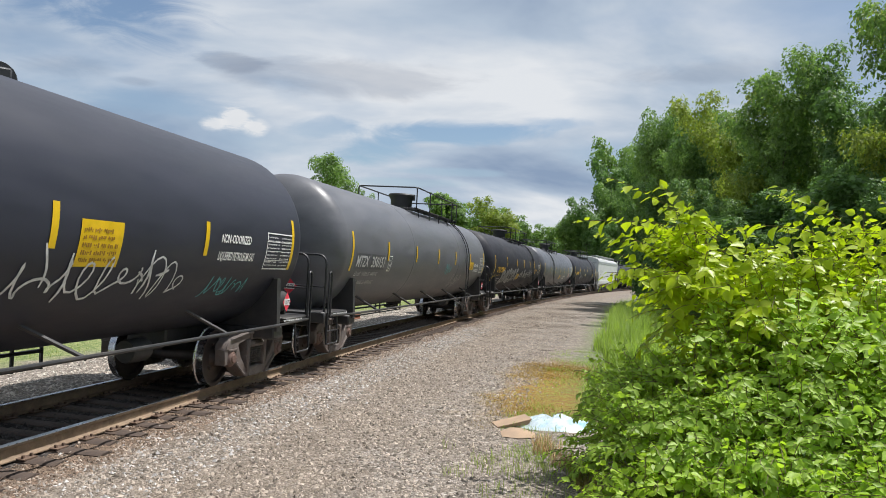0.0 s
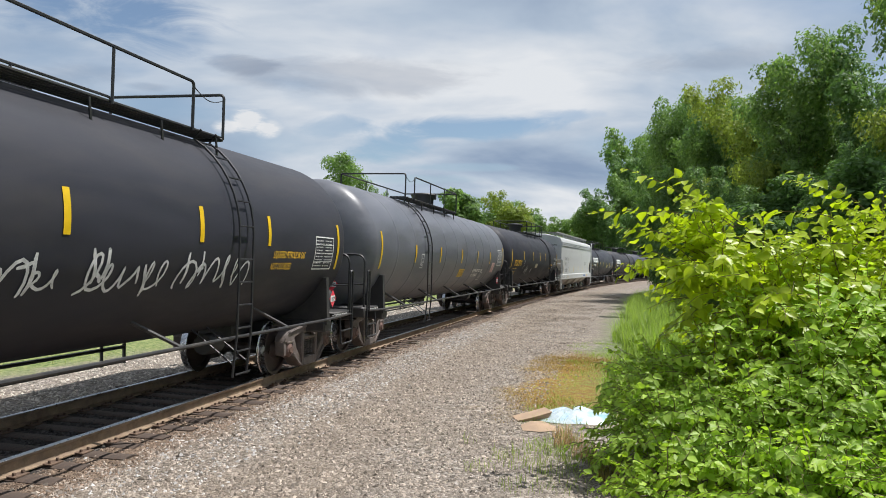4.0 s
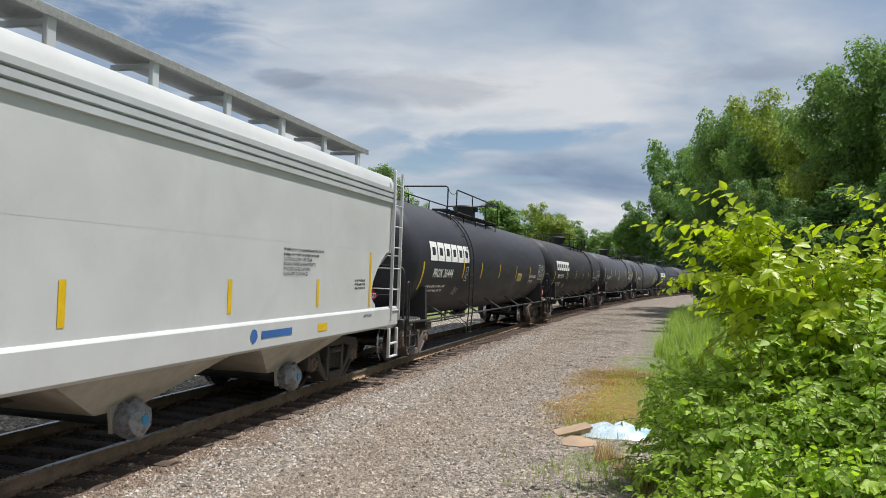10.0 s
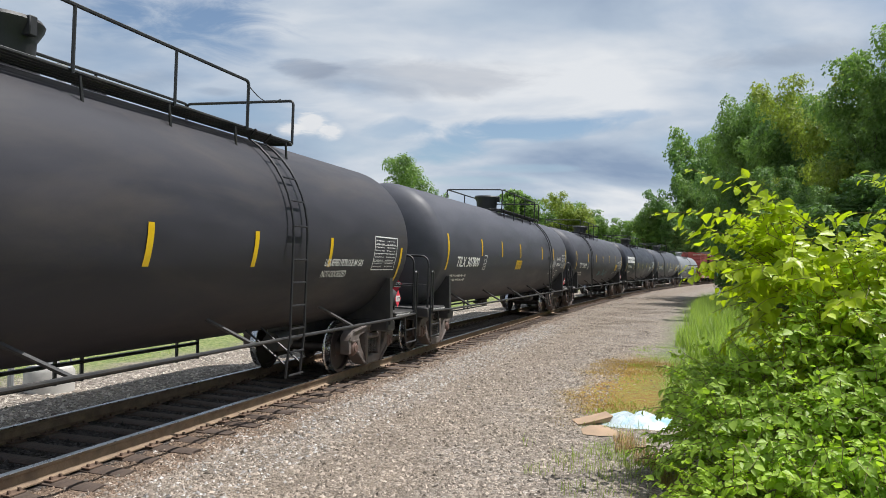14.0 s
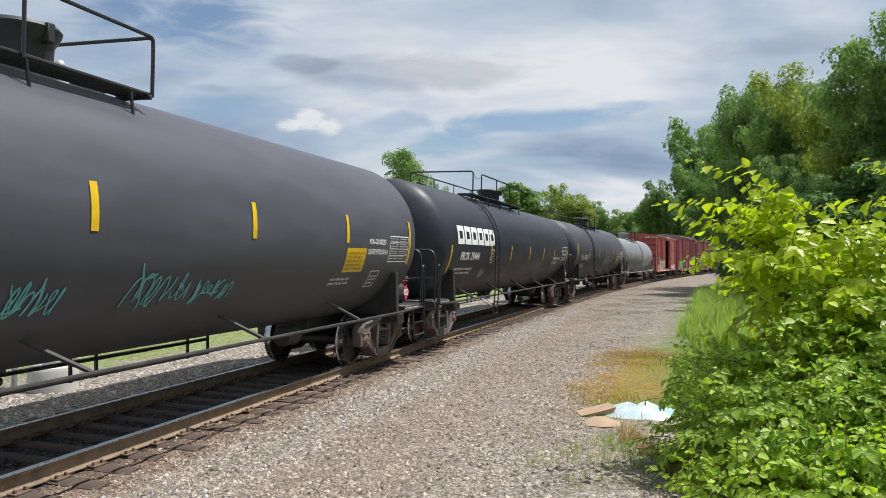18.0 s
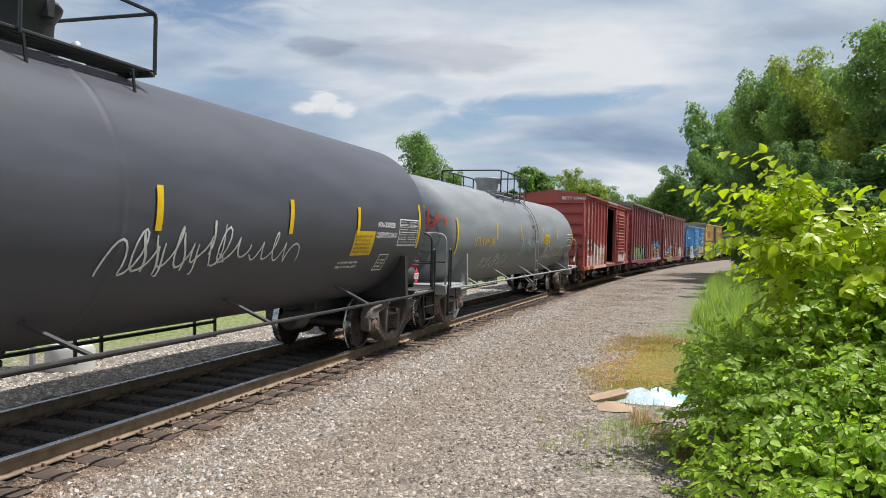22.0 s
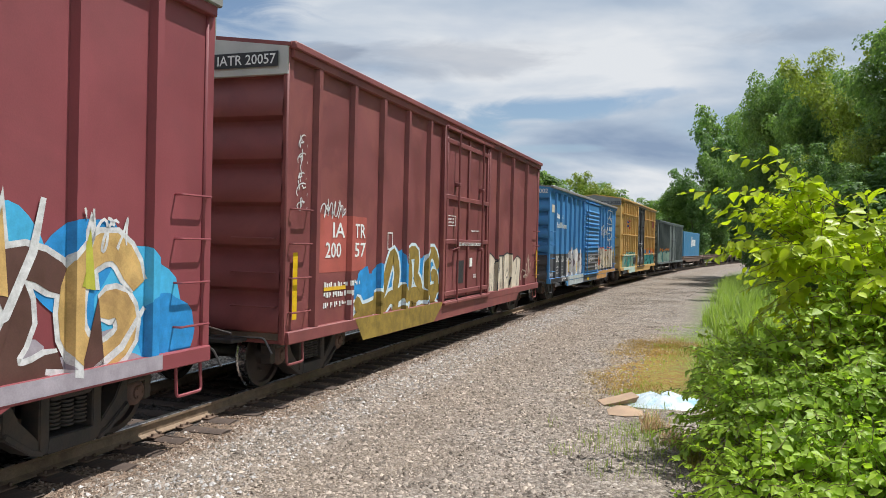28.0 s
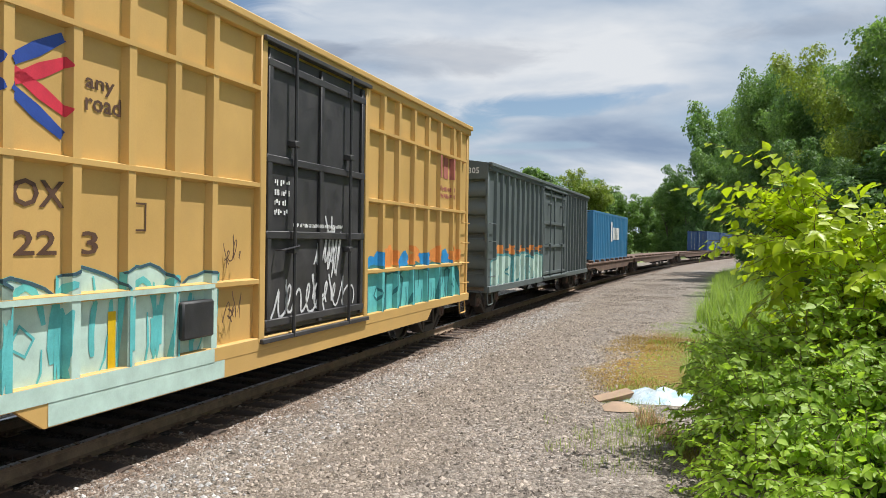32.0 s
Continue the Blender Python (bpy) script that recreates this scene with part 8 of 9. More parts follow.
    part("head_stain", head_paint(lump(4, 0, 0, 0.98, 0.95, 0.12), 0.05, 2.1, 0.006), mat("sooty stain", (0.13, 0.13, 0.135), 0.7, 0, 0.3, 3, 0.1, 60, (0.25, 0.25, 0.26), 0.7, 1.5), l)
    part("sprayed_scrawl", head_paint(scrawl(84, 0.6, 0.5, 0.05, 3), 0.55, 2.25, 0.014), TAGR, l, "orange-red sprayed scrawl")
    part("sprayed_scrawl", head_paint(scrawl(85, 0.7, 0.5, 0.03, 4), -0.75, 2.0, 0.014), GREYPAINT, l)
    add(l, 77.3, 95.6)

    RED = mat("faded red boxcar paint", (0.36, 0.075, 0.065), 0.6, 0, 0.12, 1.2, 0.08, 60, (0.24, 0.06, 0.05), 0.4, 0.8)
    MAR = mat("maroon boxcar paint", (0.25, 0.055, 0.065), 0.6, 0, 0.12, 1.2, 0.08, 60, (0.17, 0.045, 0.05), 0.4, 0.8)
    MAR2 = mat("oxide red boxcar paint", (0.20, 0.055, 0.055), 0.6, 0, 0.2, 1.2, 0.08, 60, (0.30, 0.095, 0.08), 0.6, 0.9)
    BLU = mat("sky blue boxcar paint", (0.053, 0.230, 0.500), 0.55, 0, 0.12, 1.2, 0.08, 60, (0.075, 0.20, 0.36), 0.4, 0.8)
    YEL = mat("yellow boxcar paint", (0.58, 0.36, 0.115), 0.6, 0, 0.08, 1.2, 0.08, 60, (0.50, 0.31, 0.12), 0.35, 0.8)
    GRN = mat("grey green boxcar paint", (0.115, 0.138, 0.138), 0.6, 0, 0.15, 1.2, 0.08, 60, (0.08, 0.10, 0.10), 0.5, 0.8)
    GALV = mat("weathered galvanised roof", (0.27, 0.265, 0.255), 0.6, 0.3, 0.2, 3, 0.1, 60, (0.2, 0.17, 0.14), 0.4)
    # faded red car with the open door
    rb = (-7.0, -6.05, -5.18, -4.29, -3.38, -2.38, 5.4, 6.4)
    bk = boxcar("faded red boxcar with its side door open", 7.66, 4.2, RED, (-1.38, 1.74), rb, "slide", 3.25, floor=0.78)
    for txt, y, z in (("BK", -6.68, 1.98), ("TY", -5.8, 1.98), ("154", -6.70, 1.68), ("415", -5.80, 1.68)):
        side_text(bk, txt, y, z, 0.22, WHITE, width=0.44, proud=0.009)
    paint_patch(bk, rect(0.85, 0.72), -6.9, 1.6, mat("brown patch paint", (0.20, 0.07, 0.06), 0.7), rb, 0.003)
    paint_patch(bk, rect(0.75, 0.72), -5.95, 1.6, mat("brown patch paint", (0.20, 0.07, 0.06), 0.7), rb, 0.003)
    paint_patch(bk, blocky(5, 3.5, 1.35, 4), -5.2, 0.82, TAGN, rb, 0.005)
    paint_patch(bk, blocky(6, 1.9, 0.72, 3), -6.9, 0.82, TAGP, rb, 0.004)
    paint_patch(bk, blocky(7, 3.4, 0.75, 6), -5.1, 0.82, TAGP, rb, 0.007)
    paint_patch(bk, edged(5, 3.5, 1.35, 4, 0.016), -5.2, 0.82, GREYPAINT, rb, 0.009)
    for k, (y, z, w, h0, m) in enumerate(((-5.05, 1.45, 0.6, 0.6, (0.62, 0.62, 0.62)), (-4.3, 1.5, 0.75, 0.5, (0.68, 0.60, 0.50)), (-3.4, 1.3, 0.7, 0.8, (0.60, 0.60, 0.60)), (-2.3, 1.55, 0.5, 0.55, (0.70, 0.34, 0.24)), (-2.35, 1.1, 0.65, 0.45, (0.30, 0.31, 0.33)), (-4.8, 0.95, 0.5, 0.5, (0.66, 0.50, 0.46)), (-3.75, 0.9, 0.45, 0.55, (0.70, 0.66, 0.60)))):
        paint_patch(bk, lump(300 + k, w / 2, h0 / 2, w / 2, h0 / 2, 0.18), y, z, mat("roller paint %.2f %.2f" % (m[0], m[1]), m, 0.75, 0, 0.15, 5, 0.05, 60, (0.40, 0.16, 0.13), 0.5, 2.5), rb, 0.0062 + 0.0003 * k)
    paint_patch(bk, edged(7, 3.4, 0.75, 6, 0.016), -5.1, 0.82, TAGR, rb, 0.0085)
    paint_patch(bk, lump(5, 5.9, 1.2, 0.25, 0.45, 0.4), 0, 0, TAGN, rb, 0.005)
    paint_patch(bk, rect(3.3, 0.11), -1.5, 4.165, mat("weathered galvanised strip", (0.45, 0.44, 0.42), 0.6, 0.3, 0.25, 3, 0.1, 60, (0.2, 0.12, 0.09), 0.5), (), 0.13, name="header_strip")
    for k, (y, z, w, h0, m) in enumerate(((1.95, 1.75, 0.35, 0.7, TAGK), (2.05, 1.25, 0.3, 0.45, TAGN), (2.7, 1.1, 0.5, 0.3, TAGN), (3.9, 1.2, 0.35, 0.3, TAGK), (2.0, 1.0, 0.3, 0.3, TAGW), (3.3, 1.0, 0.5, 0.22, TAGN), (2.5, 1.45, 0.3, 0.25, TAGK), (3.1, 1.4, 0.25, 0.3, TAGK), (4.3, 1.02, 0.3, 0.35, TAGW))):
        paint_patch(bk, lump(320 + k, w / 2, h0 / 2, w / 2, h0 / 2, 0.45), y, z, m, (), 0.006 + 0.0006 * k, 1.655)
    paint_patch(bk, ([(0.0, 0.0), (0.75, 0.0), (0.7, 0.5), (0.42, 0.72), (0.3, 1.15), (0.12, 0.75)], [(0, 1, 2, 3, 4, 5)]), 5.5, 0.98, TAGN, rb, 0.006)
    for k in range(5):
        paint_patch(bk, scrawl(90 + k, 0.5, 0.28, 0.02, 2), -6.78 + 0.03 * (k % 2), 2.66 + 0.29 * k, TAGW, rb, 0.009)
    for k in range(4):
        paint_patch(bk, scrawl(97 + k, 0.5, 0.3, 0.02, 3), -5.86 + 0.03 * (k % 2), 2.76 + 0.32 * k, TAGW, rb, 0.009)
    for y, z in ((-7.4, 3.9), (-7.35, 3.3), (-7.5, 2.8), (-7.3, 2.3)):
        paint_patch(bk, scrawl(int(z * 10), 0.18, 0.3, 0.02, 1), y, z, TAGW, (), 0.009)
    side_text(bk, "C", -3.9, 1.92, 0.12, WHITE, proud=0.009)
    paint_patch(bk, rect(0.22, 0.3, 0.02), -3.95, 1.85, WHITE, rb, 0.008, name="stencil_box")
    for y, w in ((-6.85, 0.5), (-4.25, 0.45), (-1.2, 0.35), (0.9, 0.35), (3.6, 0.35)):
        paint_patch(bk, rect(w, 0.15), y, 0.79, YELLOW, (), 0.009, 1.565, "reflective_stripe")
    paint_patch(bk, rect(2.9, 0.145), -5.2, 0.79, TAGP, (), 0.005, 1.565)
    paint_patch(bk, rect(3.6, 0.145), -2.3, 0.79, TAGN, (), 0.005, 1.565)
    paint_patch(bk, rect(4.6, 0.145), 1.3, 0.79, TAGP, (), 0.005, 1.565)
    paint_patch(bk, blocky(11, 2.9, 0.42, 7), 1.95, 0.98, TAGP, (), 0.003, 1.65)
    paint_patch(bk, blocky(12, 1.1, 0.5, 4), 5.3, 0.98, TAGP, rb, 0.0035)
    part("lettering", on_end(letters("BKTY 154415", 0.14, 0.012), 0.45, 4.0, -7.73), WHITE, bk)
    part("reflective_stripe", on_end(rect(0.3, 0.13), 0.95, 1.16, -7.74), YELLOW, bk)
    paint_patch(bk, bars(2, 1.1, 0.3, 3, 0.5), -6.7, 1.2, WHITE, rb, 0.009, name="stencil")
    paint_patch(bk, rect(0.24, 0.1), -2.2, 2.58, WHITE, (), 0.009, name="paper_label")
    add(bk, 95.6, 112.85)
    # maroon car with the large piece
    ra = (-7.4, -6.4, -5.3, -4.2, -3.1, -2.0, 2.3, 3.3, 4.3, 5.3, 6.2, 7.2)
    ao = boxcar("maroon boxcar with colourful graffiti", 8.12, 4.66, MAR, (-1.1, 1.4), ra, roof_paint=GALV, cap=GALV, floor=0.74, skirt=0.12)
    for k, (x, y, r) in enumerate(((0.6, 0.35, 0.5), (1.5, 1.05, 0.5), (2.3, 1.2, 0.45), (3.2, 1.0, 0.5), (4.0, 1.1, 0.45), (4.9, 0.95, 0.55), (5.6, 0.6, 0.6), (6.0, 0.3, 0.45))):
        paint_patch(ao, lump(90 + k, x, y, r, r * 0.95, 0.1), 1.45, 0.8, TAGB if k % 2 else mat("light blue spray paint", (0.06, 0.42, 0.70), 0.6, 0, 0.2, 5, 0.05), ra, 0.004 + 0.0004 * k)
    SAND = mat("sand gold spray paint", (0.56, 0.36, 0.13), 0.6, 0, 0.3, 3, 0.05, 60, (0.16, 0.07, 0.04), 0.5, 2.2)
    DBRN = mat("dark brown spray paint", (0.10, 0.045, 0.035), 0.6, 0, 0.2, 5, 0.05)
    LILAC = mat("lilac grey spray paint", (0.36, 0.32, 0.36), 0.6, 0, 0.2, 5, 0.05)
    LIME = mat("lime spray paint", (0.42, 0.42, 0.05), 0.6, 0, 0.2, 5, 0.05)
    for k in range(6):
        paint_patch(ao, lump(130 + k, 0.5 + 0.95 * k, 0.16, 0.62, 0.26, 0.3), 1.25, 0.8, LILAC, ra, 0.0075 + 0.0003 * k)
    for k, kind in enumerate((4, 1, 3, 0, 5, 2)):
        sprayed_form(ao, kind, 1.35 + 0.93 * k, 0.86 + 0.05 * (k % 2), 1.0, 1.05 + 0.12 * (k % 2), 0.27, ((0.11, TAGW, 0.0), (0.0, DBRN if k % 3 == 1 else SAND, 0.002)), ra, 0.0095 + 0.0002 * k, 0.1)
        paint_patch(ao, ([(0.0, 0.0), (0.34, 0.02), (0.24, 0.5 + 0.12 * (k % 3)), (0.1, 0.25)], [(0, 1, 2, 3)]), 1.6 + 0.93 * k, 0.8, DBRN, ra, 0.0155)
        # a sharp flame above each form
        tip = 1.25 + 0.16 * ((k * 5) % 3)
        paint_patch(ao, ([(0.0, 0.85), (0.36, 0.8), (0.24, tip + 0.1)], [(0, 1, 2)]), 1.5 + 0.93 * k, 0.8, TAGW, ra, 0.0090)
        paint_patch(ao, ([(0.06, 0.85), (0.3, 0.8), (0.23, tip - 0.05)], [(0, 1, 2)]), 1.5 + 0.93 * k, 0.8, LIME if k % 2 else SAND, ra, 0.0158)
    paint_patch(ao, blocky(14, 5.9, 1.2, 6), -7.0, 0.78, TAGT, ra, 0.005)
    paint_patch(ao, scrawl(15, 5.6, 1.05, 0.16, 7), -6.9, 0.85, mat("lime spray paint", (0.42, 0.42, 0.05), 0.6), ra, 0.008)
    paint_patch(ao, edged(14, 5.9, 1.2, 6, 0.06), -7.0, 0.78, TAGK, ra, 0.010)
    paint_patch(ao, bars(5, 0.9, 0.36, 5, 0.6), -0.1, 3.5, WHITE, (), 0.05, name="stencil")
    paint_patch(ao, bars(2, 1.1, 0.16, 6, 0.5), 0.0, 1.9, WHITE, (), 0.05, name="stencil")
    paint_patch(ao, rect(5.9, 0.15), 1.4, 0.765, mat("lilac grey spray paint", (0.36, 0.32, 0.36), 0.6), (), 0.004, 1.565, "sill_paint")
    part("lettering", on_end(letters("AOK 727943", 0.15, 0.012), 0.25, 4.4, -8.19), BPAINT, ao)
    paint_patch(ao, scrawl(190, 0.6, 0.35, 0.04, 3), 6.25, 1.95, TAGW, ra, 0.015)
    paint_patch(ao, ribbon([(0, 0), (0.5, 0.25), (0.75, 0.75), (0.85, 1.2)], 0.09), 5.0, 1.2, TAGW, ra, 0.0155)
    paint_patch(ao, ribbon([(0, 0), (0.5, -0.1), (0.9, 0.1), (1.2, 0.45)], 0.08), 5.9, 0.95, TAGW, ra, 0.0155)
    add(ao, 112.85, 130.8)
    # oxide red car with gold and blue letters
    ri = (-6.92, -5.79, -4.66, -3.54, -2.41, 2.78, 4.24, 5.9)
    ia = boxcar("oxide red boxcar with gold and blue graffiti", 7.68, 4.62, MAR2, (-1.5, 1.74), ri, floor=0.7, skirt=0.2, cap=mat("grey patched paint", (0.50, 0.49, 0.47), 0.6, 0, 0.1, 3, 0.05))
    paint_patch(ia, rect(1.6, 0.85), -6.78, 1.62, mat("brick red patch paint", (0.42, 0.10, 0.08), 0.6), ri, 0.003)
    for txt, y, z in (("IA", -6.38, 2.14), ("TR", -5.62, 2.14), ("200", -6.58, 1.84), ("57", -5.62, 1.84)):
        side_text(ia, txt, y, z, 0.22, WHITE, width=0.5 if txt == "200" else 0.4, proud=0.009)
    paint_patch(ia, bars(3, 1.2, 0.45, 7, 0.6), -6.6, 1.1, WHITE, ri, 0.009, name="stencil")
    for k, (x, y, r) in enumerate(((0.5, 0.75, 0.4), (1.2, 0.8, 0.45), (1.9, 1.0, 0.5), (2.7, 0.95, 0.5), (3.4, 0.95, 0.5), (4.0, 0.8, 0.45))):
        paint_patch(ia, lump(170 + k, x, y * 0.72, r, r, 0.2), -5.75, 0.72, TAGB, ri, 0.004 + 0.0005 * k)
    ICE = mat("ice white spray paint", (0.60, 0.72, 0.78), 0.6, 0, 0.12, 6, 0.05)
    for k, (kind, y, z, w, h0, tilt) in enumerate(((4, -5.75, 0.74, 1.15, 0.42, 0.2), (1, -4.75, 0.72, 1.2, 0.42, 0.1), (5, -3.6, 0.74, 1.2, 0.4, 0.0), (3, -2.6, 0.74, 1.05, 0.42, 0.0), (1, -4.6, 0.98, 1.0, 0.92, 0.05), (0, -3.45, 1.0, 0.85, 0.92, 0.0), (2, -2.5, 0.96, 0.85, 1.0, 0.0))):
        sprayed_form(ia, kind, y, z, w, h0, 0.24 if h0 < 0.6 else 0.25, ((0.12, ICE, 0.0), (0.0, TAGO, 0.002)), ri, 0.0085 + 0.0003 * k, tilt)
    paint_patch(ia, ([(0.3, 0.0), (3.6, 0.0), (4.2, 0.36), (0.0, 0.36)], [(0, 1, 2, 3)]), -5.7, 0.51, TAGO, (), 0.004, 1.565, low=0.5)
    paint_patch(ia, blocky(19, 3.5, 1.2, 4), 1.78, 0.72, TAGN, ri, 0.006)
    paint_patch(ia, edged(19, 3.5, 1.2, 4, 0.04), 1.78, 0.72, TAGK, ri, 0.009)
    paint_patch(ia, scrawl(22, 1.2, 0.8, 0.03, 4), 5.6, 0.9, TAGN, ri, 0.008)
    for k in range(5):
        paint_patch(ia, scrawl(230 + k, 0.2, 0.2, 0.022, 1), -7.42, 2.45 + 0.22 * k, TAGW, (), 0.009)
    paint_patch(ia, scrawl(24, 0.8, 0.25, 0.03, 5), -6.75, 2.42, TAGW, ri, 0.009)
    paint_patch(ia, rect(0.12, 0.9), -7.56, 1.02, YELLOW, (), 0.055, name="reflective_stripe")
    paint_patch(ia, rect(0.12, 0.9), 7.4, 1.02, YELLOW, (), 0.055, name="reflective_stripe")
    paint_patch(ia, rect(0.7, 0.06), -6.6, 1.35, YPAINT, ri, 0.009, name="stencil")
    paint_patch(ia, rect(0.22, 0.3, 0.02), -4.32, 1.95, WHITE, ri, 0.009, name="stencil_box")
    side_text(ia, "CLOSE AND LOCK DOORS BEFORE MOVING CAR", -0.7, 2.03, 0.07, WHITE, width=1.9, proud=0.095)
    side_text(ia, "SEAL", 0.62, 1.28, 0.08, WHITE, width=0.26, proud=0.05)
    paint_patch(ia, rect(0.52, 0.5), -0.62, 1.2, BPAINT, (), 0.048, name="black_panel")
    paint_patch(ia, join(rect(0.6, 0.22, 0.015), shift(bars(2, 0.5, 0.15, 3, 0.5), 0.05, 0.05)), -1.35, 2.45, WHITE, (), 0.05, name="stencil_box")
    paint_patch(ia, bars(1, 0.8, 0.05, 4, 0.3), 0.4, 2.35, WHITE, (), 0.05, name="stencil")
    paint_patch(ia, rect(0.2, 0.2), 0.3, 1.55, WHITE, (), 0.06, name="paper_label")
    part("number_board", on_end(rect(1.02, 0.2), 0.35, 4.36, -7.76), BPAINT, ia)
    part("lettering", on_end(letters("IATR 20057", 0.13, 0.012), 0.42, 4.4, -7.765), WHITE, ia)
    add(ia, 130.8, 147.9)
    # blue car with the black band
    rm = (-6.82, -5.91, -5.06, -4.17, -3.31, -2.36, 2.79, 3.61, 4.6, 5.4, 6.12)
    BAND = mat("black band paint", (0.07, 0.07, 0.075), 0.65, 0, 0.25, 2, 0.1, 60, (0.16, 0.15, 0.15), 0.5)
    me = boxcar("blue boxcar with a black lower band and graffiti", 7.64, 4.06, BLU, (-1.44, 1.93), rm, "slide", 0, floor=0.74, roof_paint=GALV, peak=0.16, low_paint=BAND, skirt=0.2, truck_in=1.85)
    band = BAND
    paint_patch(me, grid_rect(6.1, 0.86, 1, 2), -7.6, 0.9, band, rm, 0.003, name="lower_band")
    paint_patch(me, grid_rect(5.5, 0.86, 1, 2), 2.05, 0.9, band, rm, 0.003, name="lower_band")
    paint_patch(me, rect(3.2, 0.75), -1.35, 1.0, band, (), 0.03, 1.57, name="lower_band")
    part("lower_band", on_end(rect(2.9, 0.25), -1.45, 1.45, -7.72), band, me)
    for txt, y, w in (("MEC", -6.72, 0.62), ("320", -5.75, 0.5), ("02", -4.95, 0.32)):
        side_text(me, txt, y, 1.47, 0.21, WHITE, width=w, proud=0.009)
    paint_patch(me, bars(3, 0.6, 0.33, 5, 0.85), -6.6, 1.05, WHITE, (), 0.009, name="stencil")
    paint_patch(me, bars(3, 0.5, 0.33, 6, 0.85), -5.75, 1.05, GREYPAINT, (), 0.009, name="stencil")
    paint_patch(me, join(*[shift(rect(0.11, 0.14 + (0.06 if q in (0, 3) else 0)), 0.17 * q + (0.25 if q > 2 else 0), 0.34) for q in range(5)], *[shift(rect(0.1, 0.14 + (0.06 if q in (0, 3) else 0)), 0.155 * q + (0.2 if q > 3 else 0), 0) for q in range(8)]), -6.5, 2.7, WHITE, rm, 0.007, name="company_mark")
    PALE = mat("pale lilac spray paint", (0.58, 0.54, 0.55), 0.7, 0, 0.2, 4, 0.05)
    paint_patch(me, blocky(27, 2.9, 1.05, 3), -4.55, 0.76, PALE, rm, 0.004)
    for k, kind in enumerate((3, 4, 1)):
        sprayed_form(me, kind, -4.5 + 1.0 * k, 0.9, 0.95, 1.0, 0.26, ((0.09, mat("mauve spray paint", (0.26, 0.20, 0.21), 0.7), 0.0), (0.0, mat("chalk white spray paint", (0.66, 0.64, 0.63), 0.7, 0, 0.15, 5, 0.05), 0.002)), rm, 0.0080 + 0.0003 * k)
    paint_patch(me, blocky(29, 4.9, 1.02, 6), 1.98, 0.98, TAGN, rm, 0.006)
    ASH = mat("ash grey spray paint", (0.20, 0.19, 0.18), 0.7, 0, 0.2, 5, 0.05)
    for k, kind in enumerate((5, 4, 1, 0, 4, 2)):
        sprayed_form(me, kind, 2.12 + 0.77 * k, 1.06, 0.82, 0.86, 0.23, ((0.075, ASH, 0.0), (0.0, TAGN, 0.002)), rm, 0.0080 + 0.0003 * k, 0.05)
    paint_patch(me, ribbon([(0.1 + 0.48 * k, 0.98 + 0.14 * math.sin(2.2 * k)) for k in range(11)], 0.045), 1.98, 0.98, TAGR, rm, 0.0135)
    paint_patch(me, lump(7, 0.4, 0.3, 0.3, 0.26, 0.3), 1.95, 0.95, TAGS, rm, 0.0135)
    paint_patch(me, scrawl(51, 0.7, 0.5, 0.03, 3), 2.05, 1.0, TAGR, rm, 0.0145)
    globe = [ribbon(arc(0, 0, 0.92, 1.0, 0, 360, 32), 0.045)]
    for s1, t1 in ((0.42, 0), (-0.42, 0)):
        globe.append(ribbon([(s1 * 2.0 * math.cos(radians(q)) * 0.5, math.sin(radians(q)) * 0.98) for q in range(-80, 81, 10)], 0.03))
    for z1 in (-0.62, -0.34, 0.34, 0.62):
        half_w = 0.9 * math.sqrt(1 - z1 * z1)
        globe.append(ribbon([(half_w * (q / 8 - 1), z1 + 0.12 * (abs(z1) / z1) * (-(1 - (q / 8 - 1) ** 2))) for q in range(17)], 0.035))
    globe += [shift(rect(0.36, 0.2), -0.75, -0.1), shift(rect(0.34, 0.2), -0.34, -0.1), shift(rect(0.6, 0.2), 0.1, -0.1)]
    paint_patch(me, join(*globe), 5.68, 2.93, WHITE, rm, 0.007, name="company_mark")
    paint_patch(me, scrawl(33, 1.5, 0.6, 0.05, 5), 3.15, 2.5, TAGW, rm, 0.008)
    paint_patch(me, rect(0.42, 0.27), -7.32, 3.22, TAGN, (), 0.008, name="paint_patch")
    for y, z, hgt in ((-6.74, 1.02, 1.1), (-4.35, 1.05, 0.45), (-2.7, 1.0, 0.45), (2.6, 1.0, 0.55), (4.3, 1.0, 0.55), (5.2, 1.0, 0.55), (7.3, 1.1, 0.9)):
        paint_patch(me, rect(0.1, hgt), y, z, mat("orange reflective tape", (0.85, 0.36, 0.02), 0.5) if y < -5 else YELLOW, (), 0.012, name="reflective_stripe")
    paint_patch(me, scrawl(36, 1.6, 0.3, 0.03, 6), -0.9, 1.35, TAGW, (), 0.155)
    paint_patch(me, scrawl(38, 0.9, 0.3, 0.05, 4), 0.9, 1.0, TAGW, (), 0.155)
    paint_patch(me, rect(2.75, 0.165), -7.6, 0.745, BAND, (), 0.004, 1.565, "sill_paint")
    paint_patch(me, rect(3.3, 0.165), -4.8, 0.745, mat("pale teal grey spray paint", (0.42, 0.47, 0.47), 0.7, 0, 0.25, 4, 0.05, 60, (0.15, 0.14, 0.14), 0.6, 1.5), (), 0.004, 1.565, "sill_paint")
    paint_patch(me, rect(3.2, 0.165), -1.45, 0.745, BAND, (), 0.004, 1.565, "sill_paint")
